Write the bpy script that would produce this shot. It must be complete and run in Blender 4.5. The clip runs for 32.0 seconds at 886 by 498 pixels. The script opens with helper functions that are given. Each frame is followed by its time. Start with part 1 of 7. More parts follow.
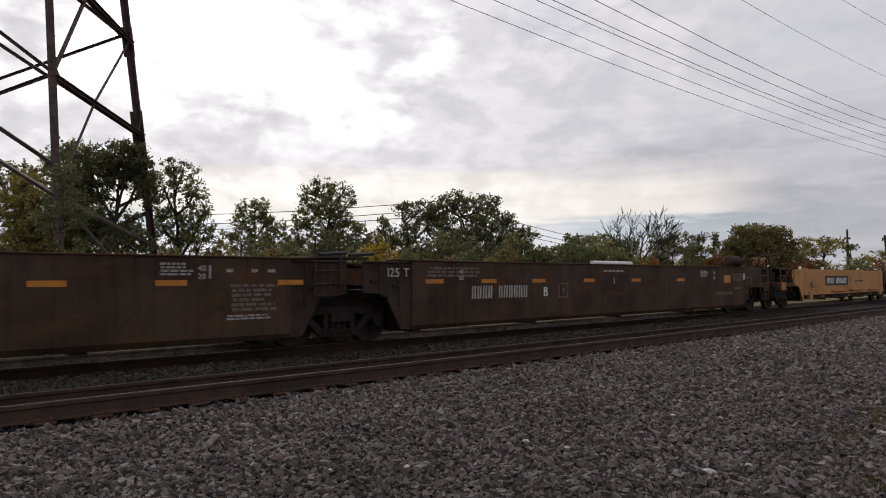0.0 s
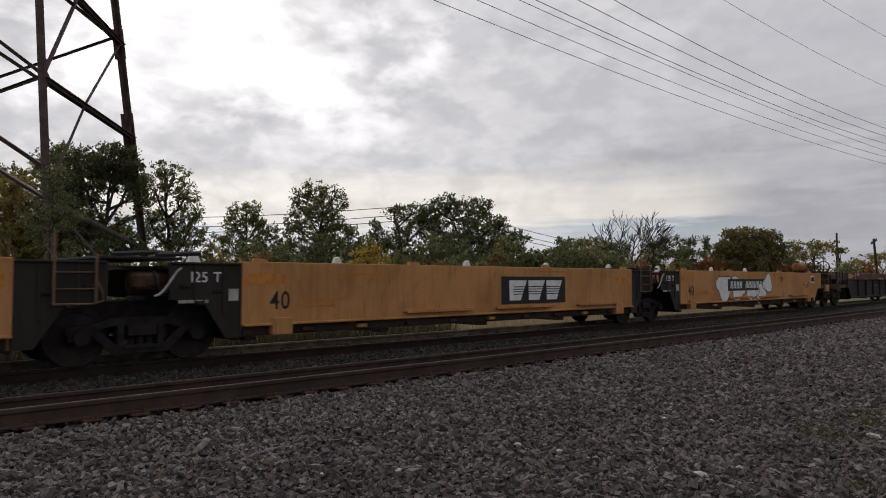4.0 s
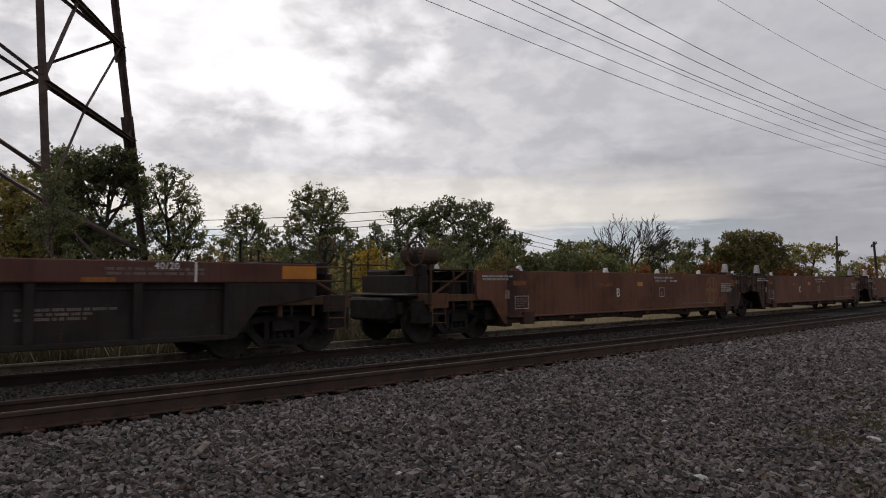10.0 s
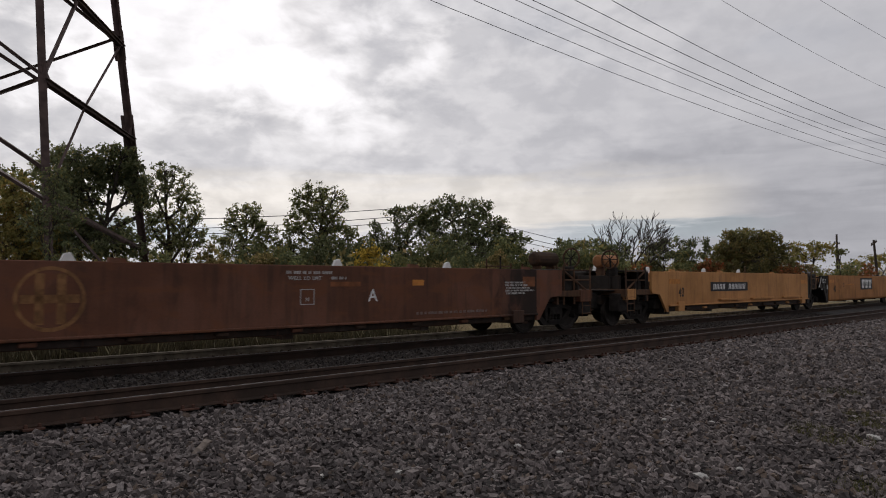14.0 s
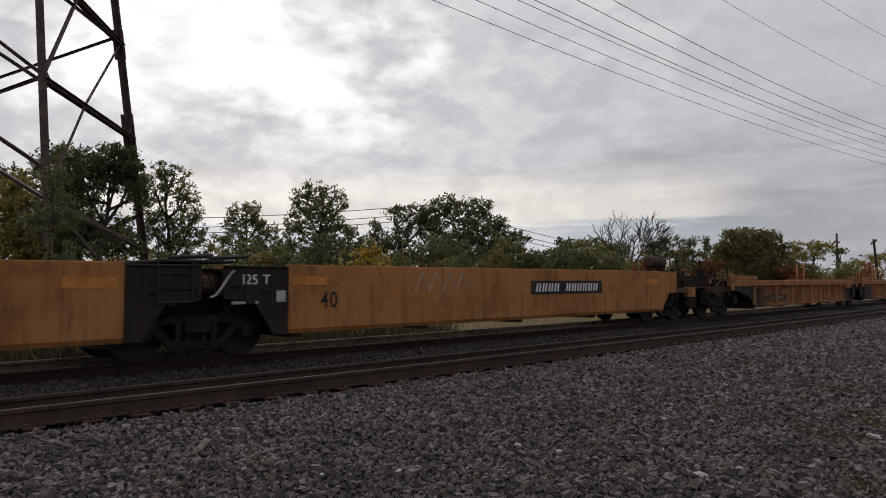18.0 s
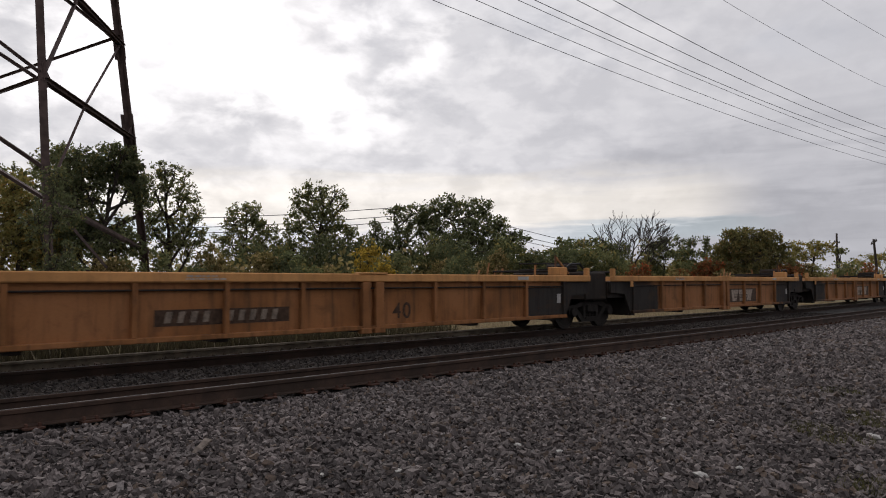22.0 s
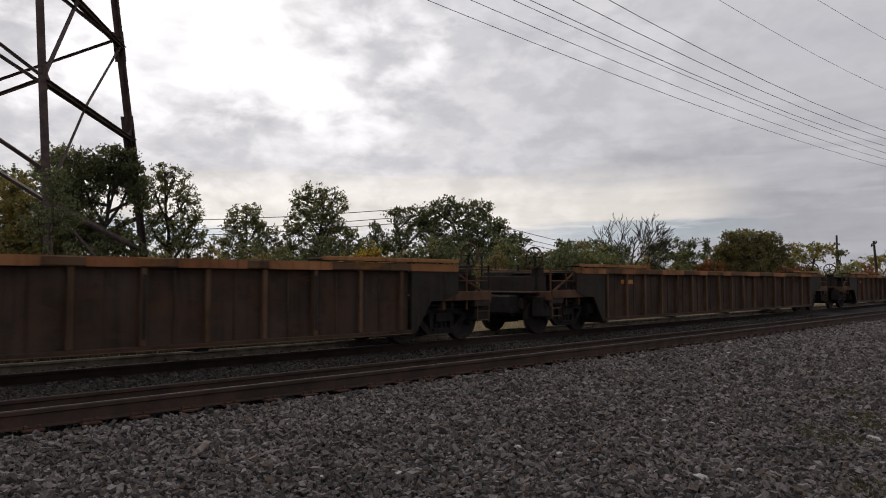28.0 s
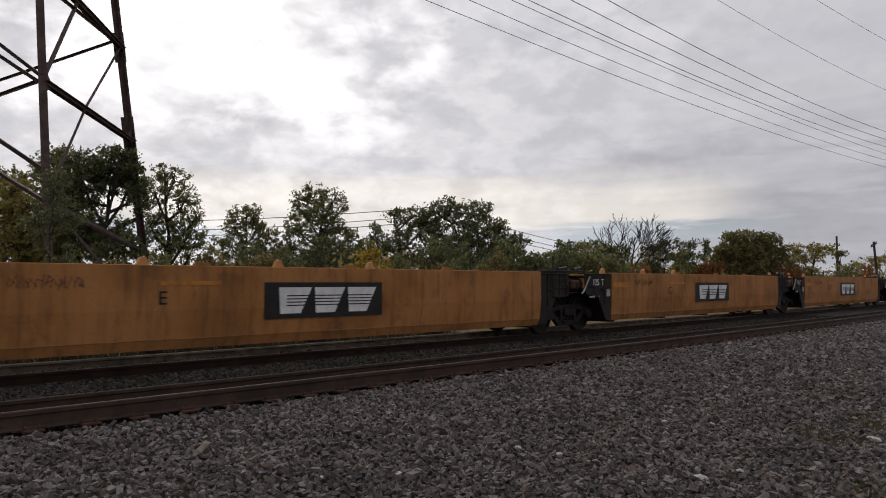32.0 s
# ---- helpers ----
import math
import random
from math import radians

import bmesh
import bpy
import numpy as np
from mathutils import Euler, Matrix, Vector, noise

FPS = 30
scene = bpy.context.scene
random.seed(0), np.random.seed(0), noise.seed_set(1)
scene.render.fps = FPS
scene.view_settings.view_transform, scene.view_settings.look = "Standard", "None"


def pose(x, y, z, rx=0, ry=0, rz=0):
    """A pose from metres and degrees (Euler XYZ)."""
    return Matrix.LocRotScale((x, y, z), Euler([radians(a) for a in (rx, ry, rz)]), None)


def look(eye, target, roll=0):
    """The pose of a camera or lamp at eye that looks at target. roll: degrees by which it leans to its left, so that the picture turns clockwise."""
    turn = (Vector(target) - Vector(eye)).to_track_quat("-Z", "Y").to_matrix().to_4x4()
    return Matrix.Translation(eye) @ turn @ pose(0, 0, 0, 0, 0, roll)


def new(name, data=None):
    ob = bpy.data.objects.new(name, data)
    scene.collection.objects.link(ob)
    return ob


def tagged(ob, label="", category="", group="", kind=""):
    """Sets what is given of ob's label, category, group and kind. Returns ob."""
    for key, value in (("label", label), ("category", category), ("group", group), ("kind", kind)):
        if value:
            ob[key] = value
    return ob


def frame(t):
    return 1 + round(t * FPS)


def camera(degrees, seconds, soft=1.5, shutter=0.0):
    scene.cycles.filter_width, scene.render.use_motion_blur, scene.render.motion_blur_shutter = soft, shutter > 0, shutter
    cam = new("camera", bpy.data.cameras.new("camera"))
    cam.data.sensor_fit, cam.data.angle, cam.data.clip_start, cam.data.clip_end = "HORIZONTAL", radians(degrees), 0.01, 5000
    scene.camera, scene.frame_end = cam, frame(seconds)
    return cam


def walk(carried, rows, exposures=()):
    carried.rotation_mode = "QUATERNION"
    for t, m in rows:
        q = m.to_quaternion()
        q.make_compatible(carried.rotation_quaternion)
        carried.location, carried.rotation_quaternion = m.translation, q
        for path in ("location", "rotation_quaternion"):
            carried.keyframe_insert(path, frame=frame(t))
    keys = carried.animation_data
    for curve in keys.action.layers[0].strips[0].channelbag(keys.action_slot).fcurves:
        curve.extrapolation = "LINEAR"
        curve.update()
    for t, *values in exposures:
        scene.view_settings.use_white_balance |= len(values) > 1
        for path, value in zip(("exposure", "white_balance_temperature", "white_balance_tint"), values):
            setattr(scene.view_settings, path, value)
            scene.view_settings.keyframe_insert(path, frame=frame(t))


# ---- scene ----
# Plan: x runs along the railway, y away from the camera, z = 0 at the rail heads of the train's track.
EYE = Vector((0.0, 0.0, 1.332))
YAW, PITCH, FOCAL = 46.95, 2.79, 1226.0
CURVE = 0.001          # the railway bends gently towards +y
YC_FAR, YC_NEAR = 12.414, 8.58


def aim(dx, dy):
    a, b = radians(YAW) + dx / FOCAL, radians(PITCH) + dy / FOCAL
    way = Vector((math.cos(a) * math.cos(b), math.sin(a) * math.cos(b), math.sin(b)))
    return look(EYE, EYE + way)


cam = camera(65.22, 32.0, soft=1.0, shutter=0.06)
walk(cam, [(0.0, aim(14, -11)), (0.5, aim(9.2, -10.5)), (1.0, aim(3, -9)), (1.5, aim(0.2, -8.8)), (2.0, aim(0, -7.5)),
           (3.0, aim(0, -6.2)), (3.5, aim(0, -6)), (5.5, aim(0, -1.5)), (6.5, aim(0, 0)), (10.0, aim(0, 0)),
           (11.0, aim(0, -1)), (12.0, aim(0, -1.2)), (12.7, aim(0, -2.8)), (14.5, aim(0, -3)), (16.5, aim(0, -4.5)),
           (23.3, aim(0, -4.5)), (24.2, aim(0, -3)), (25.5, aim(0, -3)), (27.5, aim(0, -1.2)), (30.0, aim(0, -1)),
           (30.7, aim(0, 0)), (32.0, aim(0, 0))], exposures=[
    (t, e, 6500, 13) for t, e in ((0, 0.24), (1, 0.22), (2, -0.02), (3, 0.0), (3.5, 0.0), (5.5, 0.07), (6, 0.0), (7, -0.01), (8, 0.11), (9, -0.17), (10, -0.04), (11, 0.05),
                                  (12, 0.11), (13, -0.07), (14, -0.05), (14.5, -0.05), (16.5, -0.05), (17, -0.05), (18, -0.02), (19, 0.06), (20, 0.12), (21, 0.16), (22, 0.17), (23, 0.2),
                                  (24, 0.11), (25, 0.06), (28, 0.03), (30, 0.0), (31, 0.05), (32, 0.09))])


# ---- world and sun ----
SUN_AZ, SUN_EL = 72.0, 27.0
sun_way = Vector((math.cos(radians(SUN_AZ)) * math.cos(radians(SUN_EL)),
                  math.sin(radians(SUN_AZ)) * math.cos(radians(SUN_EL)), math.sin(radians(SUN_EL))))


class Nodes:
    """Short hand for building node trees."""

    def __init__(self, tree):
        self.t = tree
        tree.nodes.clear()

    def add(self, kind, ins=None, **props):
        n = self.t.nodes.new(kind)
        for k, v in props.items():
            setattr_plain(n, k, v)
        for k, v in (ins or {}).items():
            self.put(n.inputs[k], v)
        return n

    def put(self, sock, v):
        if isinstance(v, bpy.types.NodeSocket):
            self.t.links.new(v, sock)
        elif isinstance(v, bpy.types.Node):
            self.t.links.new(v.outputs[0], sock)
        else:
            sock.default_value = v

    def math(self, op, a, b=0.0, c=0.0, clamp=False):
        n = self.t.nodes.new("ShaderNodeMath")
        n.operation, n.use_clamp = op, clamp
        self.put(n.inputs[0], a)
        self.put(n.inputs[1], b)
        self.put(n.inputs[2], c)
        return n.outputs[0]

    def vmath(self, op, a, b=(0, 0, 0)):
        n = self.t.nodes.new("ShaderNodeVectorMath")
        n.operation = op
        self.put(n.inputs[0], a)
        self.put(n.inputs[1], b)
        return n.outputs["Value"] if op in ("DOT_PRODUCT", "LENGTH") else n.outputs[0]

    def mix(self, f, a, b, blend="MIX"):
        n = self.t.nodes.new("ShaderNodeMix")
        n.data_type, n.blend_type = "RGBA", blend
        self.put(n.inputs[0], f)
        self.put(n.inputs[6], rgba(a))
        self.put(n.inputs[7], rgba(b))
        return n.outputs[2]

    def ramp(self, f, lo, hi, a=0.0, b=1.0):
        n = self.t.nodes.new("ShaderNodeMapRange")
        n.interpolation_type = "SMOOTHSTEP"
        for i, v in enumerate((f, lo, hi, a, b)):
            self.put(n.inputs[i], v)
        return n.outputs[0]

    def noise(self, vec, scale, detail=4.0, rough=0.55, dist=0.0):
        n = self.t.nodes.new("ShaderNodeTexNoise")
        self.put(n.inputs["Vector"], vec)
        n.inputs["Scale"].default_value, n.inputs["Detail"].default_value = scale, detail
        n.inputs["Roughness"].default_value, n.inputs["Distortion"].default_value = rough, dist
        return n.outputs[0]


def setattr_plain(n, k, v):
    if k == "operation":
        n.operation = v
    elif k == "sky_type":
        n.sky_type = v


def rgba(v):
    return (*v, 1.0) if isinstance(v, tuple) and len(v) == 3 else v


world = bpy.data.worlds.new("world")
scene.world = world
world.use_nodes = True
w = Nodes(world.node_tree)
way = w.add("ShaderNodeTexCoord").outputs["Generated"]
sky = w.add("ShaderNodeTexSky")
sky.sky_type, sky.sun_disc = "NISHITA", False
sky.sun_elevation, sky.sun_rotation = radians(SUN_EL), radians(90 - SUN_AZ)
blue = w.mix(1.0, sky.outputs[0], (0.07, 0.07, 0.07), "MULTIPLY")
sep = w.add("ShaderNodeSeparateXYZ", {0: way})
# soft cloud masses, drawn out sideways
wide = w.vmath("MULTIPLY", way, (1.0, 1.0, 1.7))
big = w.noise(w.vmath("ADD", wide, (3.1, 0.4, 0.0)), 2.2, 3.0, 0.5, 0.3)
mid = w.noise(w.vmath("ADD", wide, (7.7, 2.9, 1.0)), 5.5, 5.0, 0.5, 0.35)
puff = w.noise(w.vmath("ADD", wide, (1.7, 5.2, 2.0)), 13.0, 5.0, 0.52, 0.25)
wisp = w.noise(w.vmath("ADD", w.vmath("MULTIPLY", way, (1.0, 1.0, 2.0)), (4.2, 0.3, 5.0)), 27.0, 5.0, 0.55, 0.2)
facing = w.vmath("DOT_PRODUCT", way, tuple(sun_way))
# the thinnest cloud stands a little to the side of the sun and below it
thin = w.vmath("DOT_PRODUCT", way, (0.377, 0.847, 0.374))
ragged = w.math("ADD", thin, w.math("ADD", w.math("MULTIPLY", w.math("SUBTRACT", mid, 0.5), 0.11), w.math("MULTIPLY", w.math("SUBTRACT", puff, 0.5), 0.085)))
halo = w.ramp(thin, 0.70, 0.965)
core = w.math("MULTIPLY", w.ramp(ragged, 0.948, 0.996), w.ramp(w.math("ADD", sep.outputs[2], w.math("MULTIPLY", w.math("SUBTRACT", puff, 0.5), 0.12)), 0.15, 0.27, 0.25, 1.0))
cloud = w.math("ADD", w.math("MULTIPLY", w.math("SUBTRACT", w.ramp(mid, 0.34, 0.66), 0.5), 0.09), w.math("MULTIPLY", w.math("SUBTRACT", w.ramp(puff, 0.40, 0.60), 0.5), 0.22))
cloud = w.math("ADD", cloud, w.math("MULTIPLY", w.math("SUBTRACT", w.ramp(wisp, 0.40, 0.62), 0.5), 0.11))
cloud = w.math("ADD", cloud, w.math("MULTIPLY", w.math("SUBTRACT", big, 0.5), 0.14))
lum = w.math("ADD", w.ramp(facing, -0.35, 0.55, 0.45, 0.55), w.math("MULTIPLY", halo, 0.10))
lum = w.math("ADD", lum, w.math("MULTIPLY", core, 0.40))
lum = w.math("ADD", lum, w.math("MULTIPLY", cloud, w.math("ADD", w.math("MULTIPLY", halo, 0.32), 0.14)))
# a paler strip low over the horizon, below the cloud deck, with drawn-out streaks
flat = w.vmath("MULTIPLY", way, (1.0, 1.0, 9.0))
streak = w.noise(w.vmath("ADD", flat, (2.3, 8.1, 0.0)), 4.2, 5.0, 0.55, 0.5)
lift = w.math("ADD", sep.outputs[2], w.math("MULTIPLY", w.math("SUBTRACT", streak, 0.5), 0.075))
toward = w.vmath("DOT_PRODUCT", way, (0.62, 0.77, 0.12))
strip = w.math("MULTIPLY", w.ramp(lift, 0.070, 0.086), w.ramp(lift, 0.165, 0.125))
strip = w.math("MULTIPLY", strip, w.ramp(toward, 0.86, 0.92))
lum = w.math("ADD", lum, w.math("MULTIPLY", strip, w.math("SUBTRACT", 0.25, w.math("MULTIPLY", halo, 0.13))))
low = w.ramp(lift, 0.26, 0.12)
lum = w.math("ADD", lum, w.math("MULTIPLY", w.math("MULTIPLY", w.math("SUBTRACT", w.ramp(streak, 0.38, 0.62), 0.5), 0.07), low))
# a grey bank stands low in the direction from which the train comes
east = w.ramp(w.vmath("DOT_PRODUCT", way, (0.97, 0.22, 0.1)), 0.86, 0.97)
lum = w.math("SUBTRACT", lum, w.math("MULTIPLY", w.math("MULTIPLY", east, low), 0.12))
# clear air shows in slits under the strip
slit = w.math("MULTIPLY", w.math("MULTIPLY", w.ramp(lift, 0.050, 0.064), w.ramp(lift, 0.088, 0.072)), w.math("MULTIPLY", w.ramp(toward, 0.84, 0.90), w.ramp(toward, 0.985, 0.95)))
lum = w.math("MAXIMUM", lum, 0.2)
tint = w.mix(w.ramp(lum, 0.25, 0.85), (0.945, 0.965, 1.04), (1.0, 0.995, 1.0))
tint = w.mix(strip, tint, (1.04, 1.0, 0.93))
tint = w.mix(w.math("MULTIPLY", slit, 0.8), tint, (0.88, 1.0, 1.06))
grey = w.add("ShaderNodeVectorMath", {0: tint}, operation="SCALE")
w.put(grey.inputs["Scale"], lum)
cover = w.ramp(w.math("ADD", big, w.math("MULTIPLY", mid, 0.5)), 0.52, 0.72, 0.88, 1.0)
air = w.mix(cover, blue, grey.outputs[0])
bg = w.add("ShaderNodeBackground", {0: air, 1: 1.0})
w.add("ShaderNodeOutputWorld", {0: bg.outputs[0]})

sun = new("sun", bpy.data.lights.new("sun", "SUN"))
sun.data.energy, sun.data.angle, sun.data.color = 0.7, radians(14), (1.0, 0.95, 0.87)
sun.matrix_world = look((0, 0, 60), Vector((0, 0, 60)) - sun_way)


# ---- materials ----
def material(name):
    m = bpy.data.materials.new(name)
    m.use_nodes = True
    return m, Nodes(m.node_tree)


def finish(n, colour, rough, metal=0.0, bump=None, strength=0.3, dist=0.02, spec=0.22):
    b = n.add("ShaderNodeBsdfPrincipled", {"Base Color": rgba(colour), "Roughness": rough, "Metallic": metal, "Specular IOR Level": spec})
    if bump is not None:
        k = n.add("ShaderNodeBump", {"Strength": strength, "Distance": dist, "Height": bump})
        n.put(b.inputs["Normal"], k.outputs[0])
    n.add("ShaderNodeOutputMaterial", {0: b.outputs[0]})


def own_space(n):
    """Object space, moved by a random step for each object."""
    step = n.add("ShaderNodeObjectInfo").outputs["Random"]
    step = n.add("ShaderNodeCombineXYZ", {0: n.math("MULTIPLY", step, 37.0), 1: n.math("MULTIPLY", step, 11.0), 2: 0.0}).outputs[0]
    return n.vmath("ADD", n.add("ShaderNodeTexCoord").outputs["Object"], step)


def painted(name, base, grime=(0.05, 0.04, 0.035), much=0.45, rough=0.68, rust=0.15, fade=0.12, soot=None, patch=None):
    """Weathered paint on steel: broad fading, vertical grime streaks, rust specks; brake soot beyond soot[0] from the middle."""
    m, n = material(name)
    p = own_space(n)
    broad = n.noise(p, 0.9, 3.0)
    streak = n.noise(n.vmath("MULTIPLY", p, (7.0, 7.0, 0.55)), 1.0, 5.0, 0.6)
    fine = n.noise(p, 26.0, 3.0)
    speck = n.noise(p, 9.0, 6.0, 0.7)
    pale = tuple(min(1.0, c * (1 + fade) + fade * 0.12) for c in base)
    col = n.mix(n.ramp(broad, 0.35, 0.7), base, pale)
    dirty = n.math("MULTIPLY", n.ramp(streak, 0.45, 0.75), much)
    dirty = n.math("ADD", dirty, n.math("MULTIPLY", n.ramp(broad, 0.55, 0.3), much * 0.5), clamp=True)
    col = n.mix(dirty, col, grime)
    blot = n.noise(n.vmath("MULTIPLY", p, (1.6, 1.6, 1.1)), 1.4, 6.0, 0.62, 0.8)
    col = n.mix(n.math("MULTIPLY", n.ramp(blot, 0.52, 0.70), much * 0.7), col, grime)
    run = n.noise(n.vmath("MULTIPLY", p, (16.0, 16.0, 0.8)), 1.0, 3.0, 0.5)
    col = n.mix(n.math("MULTIPLY", n.math("MULTIPLY", n.ramp(run, 0.58, 0.72), n.ramp(blot, 0.40, 0.6)), 0.35 + 0.4 * rust), col, (0.10, 0.045, 0.026))
    col = n.mix(n.math("MULTIPLY", n.ramp(speck, 0.6, 0.72), rust), col, (0.16, 0.06, 0.03))
    col = n.mix(n.math("MULTIPLY", n.ramp(fine, 0.4, 0.7), 0.12), col, grime)
    if patch:
        spot = n.noise(n.vmath("MULTIPLY", p, (0.8, 0.8, 1.9)), 1.5, 6.0, 0.6, 0.5)
        col = n.mix(n.math("MULTIPLY", n.ramp(spot, 0.50, 0.64), 0.6), col, patch)
    if soot:
        along = n.math("ABSOLUTE", n.add("ShaderNodeSeparateXYZ", {0: n.add("ShaderNodeTexCoord").outputs["Object"]}).outputs[0])
        along = n.math("ADD", along, n.math("MULTIPLY", n.math("SUBTRACT", blot, 0.5), 2.6))
        col = n.mix(n.math("MULTIPLY", n.ramp(along, soot[0], soot[1]), 0.9), col, (0.020, 0.017, 0.015))
    finish(n, col, rough, 0.0, n.math("ADD", fine, n.math("MULTIPLY", broad, 2.0)), 0.12, 0.02, spec=0.12)
    return m


def plain(name, base, rough=0.6, metal=0.0, vary=0.2, scale=6.0):
    m, n = material(name)
    v = n.noise(own_space(n), scale, 4.0)
    dark = tuple(c * (1 - vary) for c in base)
    light = tuple(min(1.0, c * (1 + vary)) for c in base)
    finish(n, n.mix(n.ramp(v, 0.3, 0.7), dark, light), rough, metal, v, 0.15)
    return m


M = {}
M["yellow"] = painted("weathered_yellow_paint", (0.475, 0.228, 0.082), (0.15, 0.08, 0.045), 0.34)
M["yellow_dull"] = painted("dull_yellow_paint", (0.385, 0.165, 0.051), (0.085, 0.048, 0.028), 0.5)
M["yellow_grimy"] = painted("grimy_yellow_paint", (0.33, 0.140, 0.045), (0.075, 0.042, 0.026), 0.62, patch=(0.20, 0.095, 0.05))
M["orange"] = painted("faded_orange_paint", (0.33, 0.142, 0.056), (0.07, 0.04, 0.028), 0.55)
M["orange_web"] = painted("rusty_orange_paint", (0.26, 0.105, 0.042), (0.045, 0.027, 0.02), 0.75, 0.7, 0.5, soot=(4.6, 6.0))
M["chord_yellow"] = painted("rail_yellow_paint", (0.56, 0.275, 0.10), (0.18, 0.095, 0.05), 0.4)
M["brown"] = painted("mineral_brown_paint", (0.145, 0.060, 0.036), (0.045, 0.032, 0.024), 0.5, patch=(0.165, 0.066, 0.033), soot=(5.2, 6.5))
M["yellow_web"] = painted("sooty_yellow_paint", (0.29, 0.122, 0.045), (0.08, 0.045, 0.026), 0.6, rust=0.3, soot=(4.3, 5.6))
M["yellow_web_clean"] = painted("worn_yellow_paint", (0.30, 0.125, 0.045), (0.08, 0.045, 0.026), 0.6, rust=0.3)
M["brown_dark"] = painted("dark_brown_paint", (0.056, 0.033, 0.022), (0.022, 0.017, 0.0135), 0.6, 0.72, 0.35, patch=(0.10, 0.048, 0.022))
M["tall_web"] = painted("sooty_brown_paint", (0.055, 0.034, 0.024), (0.022, 0.017, 0.014), 0.7, 0.75, 0.3, patch=(0.082, 0.045, 0.027))
M["tall_rib"] = painted("rusty_rib_paint", (0.115, 0.064, 0.037), (0.035, 0.024, 0.016), 0.6, 0.75, 0.4)
M["tall_rail"] = painted("patched_rail_paint", (0.125, 0.070, 0.038), (0.035, 0.024, 0.016), 0.6, 0.75, 0.5, patch=(0.30, 0.125, 0.035))
M["maroon"] = painted("maroon_paint", (0.100, 0.043, 0.032), (0.045, 0.028, 0.023), 0.45)
# black also serves for the shade strip under the maroon chord
M["black"] = painted("soot_and_shade_black_paint", (0.032, 0.026, 0.0225), (0.014, 0.0115, 0.010), 0.4, 0.6, 0.05, 0.05)
M["char"] = painted("dusty_black_paint", (0.034, 0.028, 0.024), (0.014, 0.011, 0.010), 0.6, 0.7, 0.3, 0.05, patch=(0.055, 0.034, 0.022))
M["web_black"] = painted("rusty_black_paint", (0.033, 0.028, 0.026), (0.017, 0.0145, 0.0135), 0.6, 0.7, 0.45, 0.06, patch=(0.036, 0.025, 0.020))
M["greypaint"] = painted("sooty_end_paint", (0.036, 0.031, 0.028), (0.014, 0.012, 0.011), 0.6, 0.7, 0.3, 0.05, patch=(0.055, 0.036, 0.024))
M["truck"] = plain("greasy_cast_steel", (0.023, 0.019, 0.0165), 0.85, 0.0, 0.35)
M["wheel"] = plain("wheel_steel", (0.032, 0.026, 0.022), 0.75, 0.0, 0.3)
M["white"] = plain("white_stencil_paint", (0.72, 0.71, 0.69), 0.6, 0.0, 0.1)
M["offwhite"] = plain("dirty_white_paint", (0.42, 0.40, 0.38), 0.65, 0.0, 0.2)
M["faint"] = plain("faded_stencil_paint", (0.20, 0.15, 0.13), 0.7, 0.0, 0.2)
M["worn_pale"] = plain("scuffed_pale_paint", (0.33, 0.26, 0.205), 0.7, 0.0, 0.35, 9.0)
M["worn_mark"] = plain("worn_sign_paint", (0.20, 0.155, 0.12), 0.7, 0.0, 0.3, 12.0)
M["worn_ink"] = plain("worn_black_paint", (0.062, 0.036, 0.023), 0.7, 0.0, 0.35, 14.0)
M["ghost"] = plain("ghost_orange_paint", (0.21, 0.105, 0.045), 0.75, 0.0, 0.3, 9.0)
M["ink"] = plain("black_stencil_paint", (0.022, 0.020, 0.020), 0.6, 0.0, 0.2)
M["reflect"] = plain("amber_reflector_sheet", (0.50, 0.19, 0.03), 0.45, 0.0, 0.12)
M["amberpaint"] = plain("amber_patch_paint", (0.50, 0.20, 0.045), 0.6, 0.0, 0.2)
M["amber_faded"] = plain("faded_amber_sheet", (0.46, 0.185, 0.035), 0.6, 0.0, 0.2)
M["amber_dim"] = plain("grimy_amber_sheet", (0.27, 0.105, 0.03), 0.6, 0.0, 0.25)
M["hose"] = plain("black_rubber", (0.02, 0.02, 0.02), 0.5, 0.0, 0.2)
M["deck_rust"] = painted("rusty_deck_paint", (0.105, 0.053, 0.029), (0.03, 0.022, 0.018), 0.85, 0.75, 0.6)
M["ladder"] = painted("ladder_paint", (0.42, 0.20, 0.085), (0.1, 0.055, 0.03), 0.5)

M["ladder_dull"] = painted("grimy_ladder_paint", (0.17, 0.105, 0.065), (0.05, 0.035, 0.026), 0.6)
M["endbrown"] = painted("grimy_brown_end_paint", (0.074, 0.040, 0.028), (0.024, 0.019, 0.016), 0.65, 0.72, 0.3, patch=(0.085, 0.042, 0.026))
M["amber_ghost"] = plain("faded_amber_paint", (0.20, 0.075, 0.032), 0.7, 0.0, 0.3)
# sooty car ends, and the shade painted on the lower rails
M["soot_shade_brown"] = painted("soot_and_shade_mineral_paint", (0.040, 0.027, 0.021), (0.017, 0.014, 0.0125), 0.65, 0.72, 0.3, patch=(0.062, 0.032, 0.02))


# ---- mesh helpers ----
def bend(x):
    """How far the railway has moved towards +y at x, and its heading there."""
    a = min(abs(x), 80.0)
    y = CURVE * a * a / 2 + CURVE * a * (abs(x) - a)
    return y, math.copysign(CURVE * a, x)


def bend_np(x):
    a = np.minimum(np.abs(x), 80.0)
    return CURVE * a * a / 2 + CURVE * a * (np.abs(x) - a)


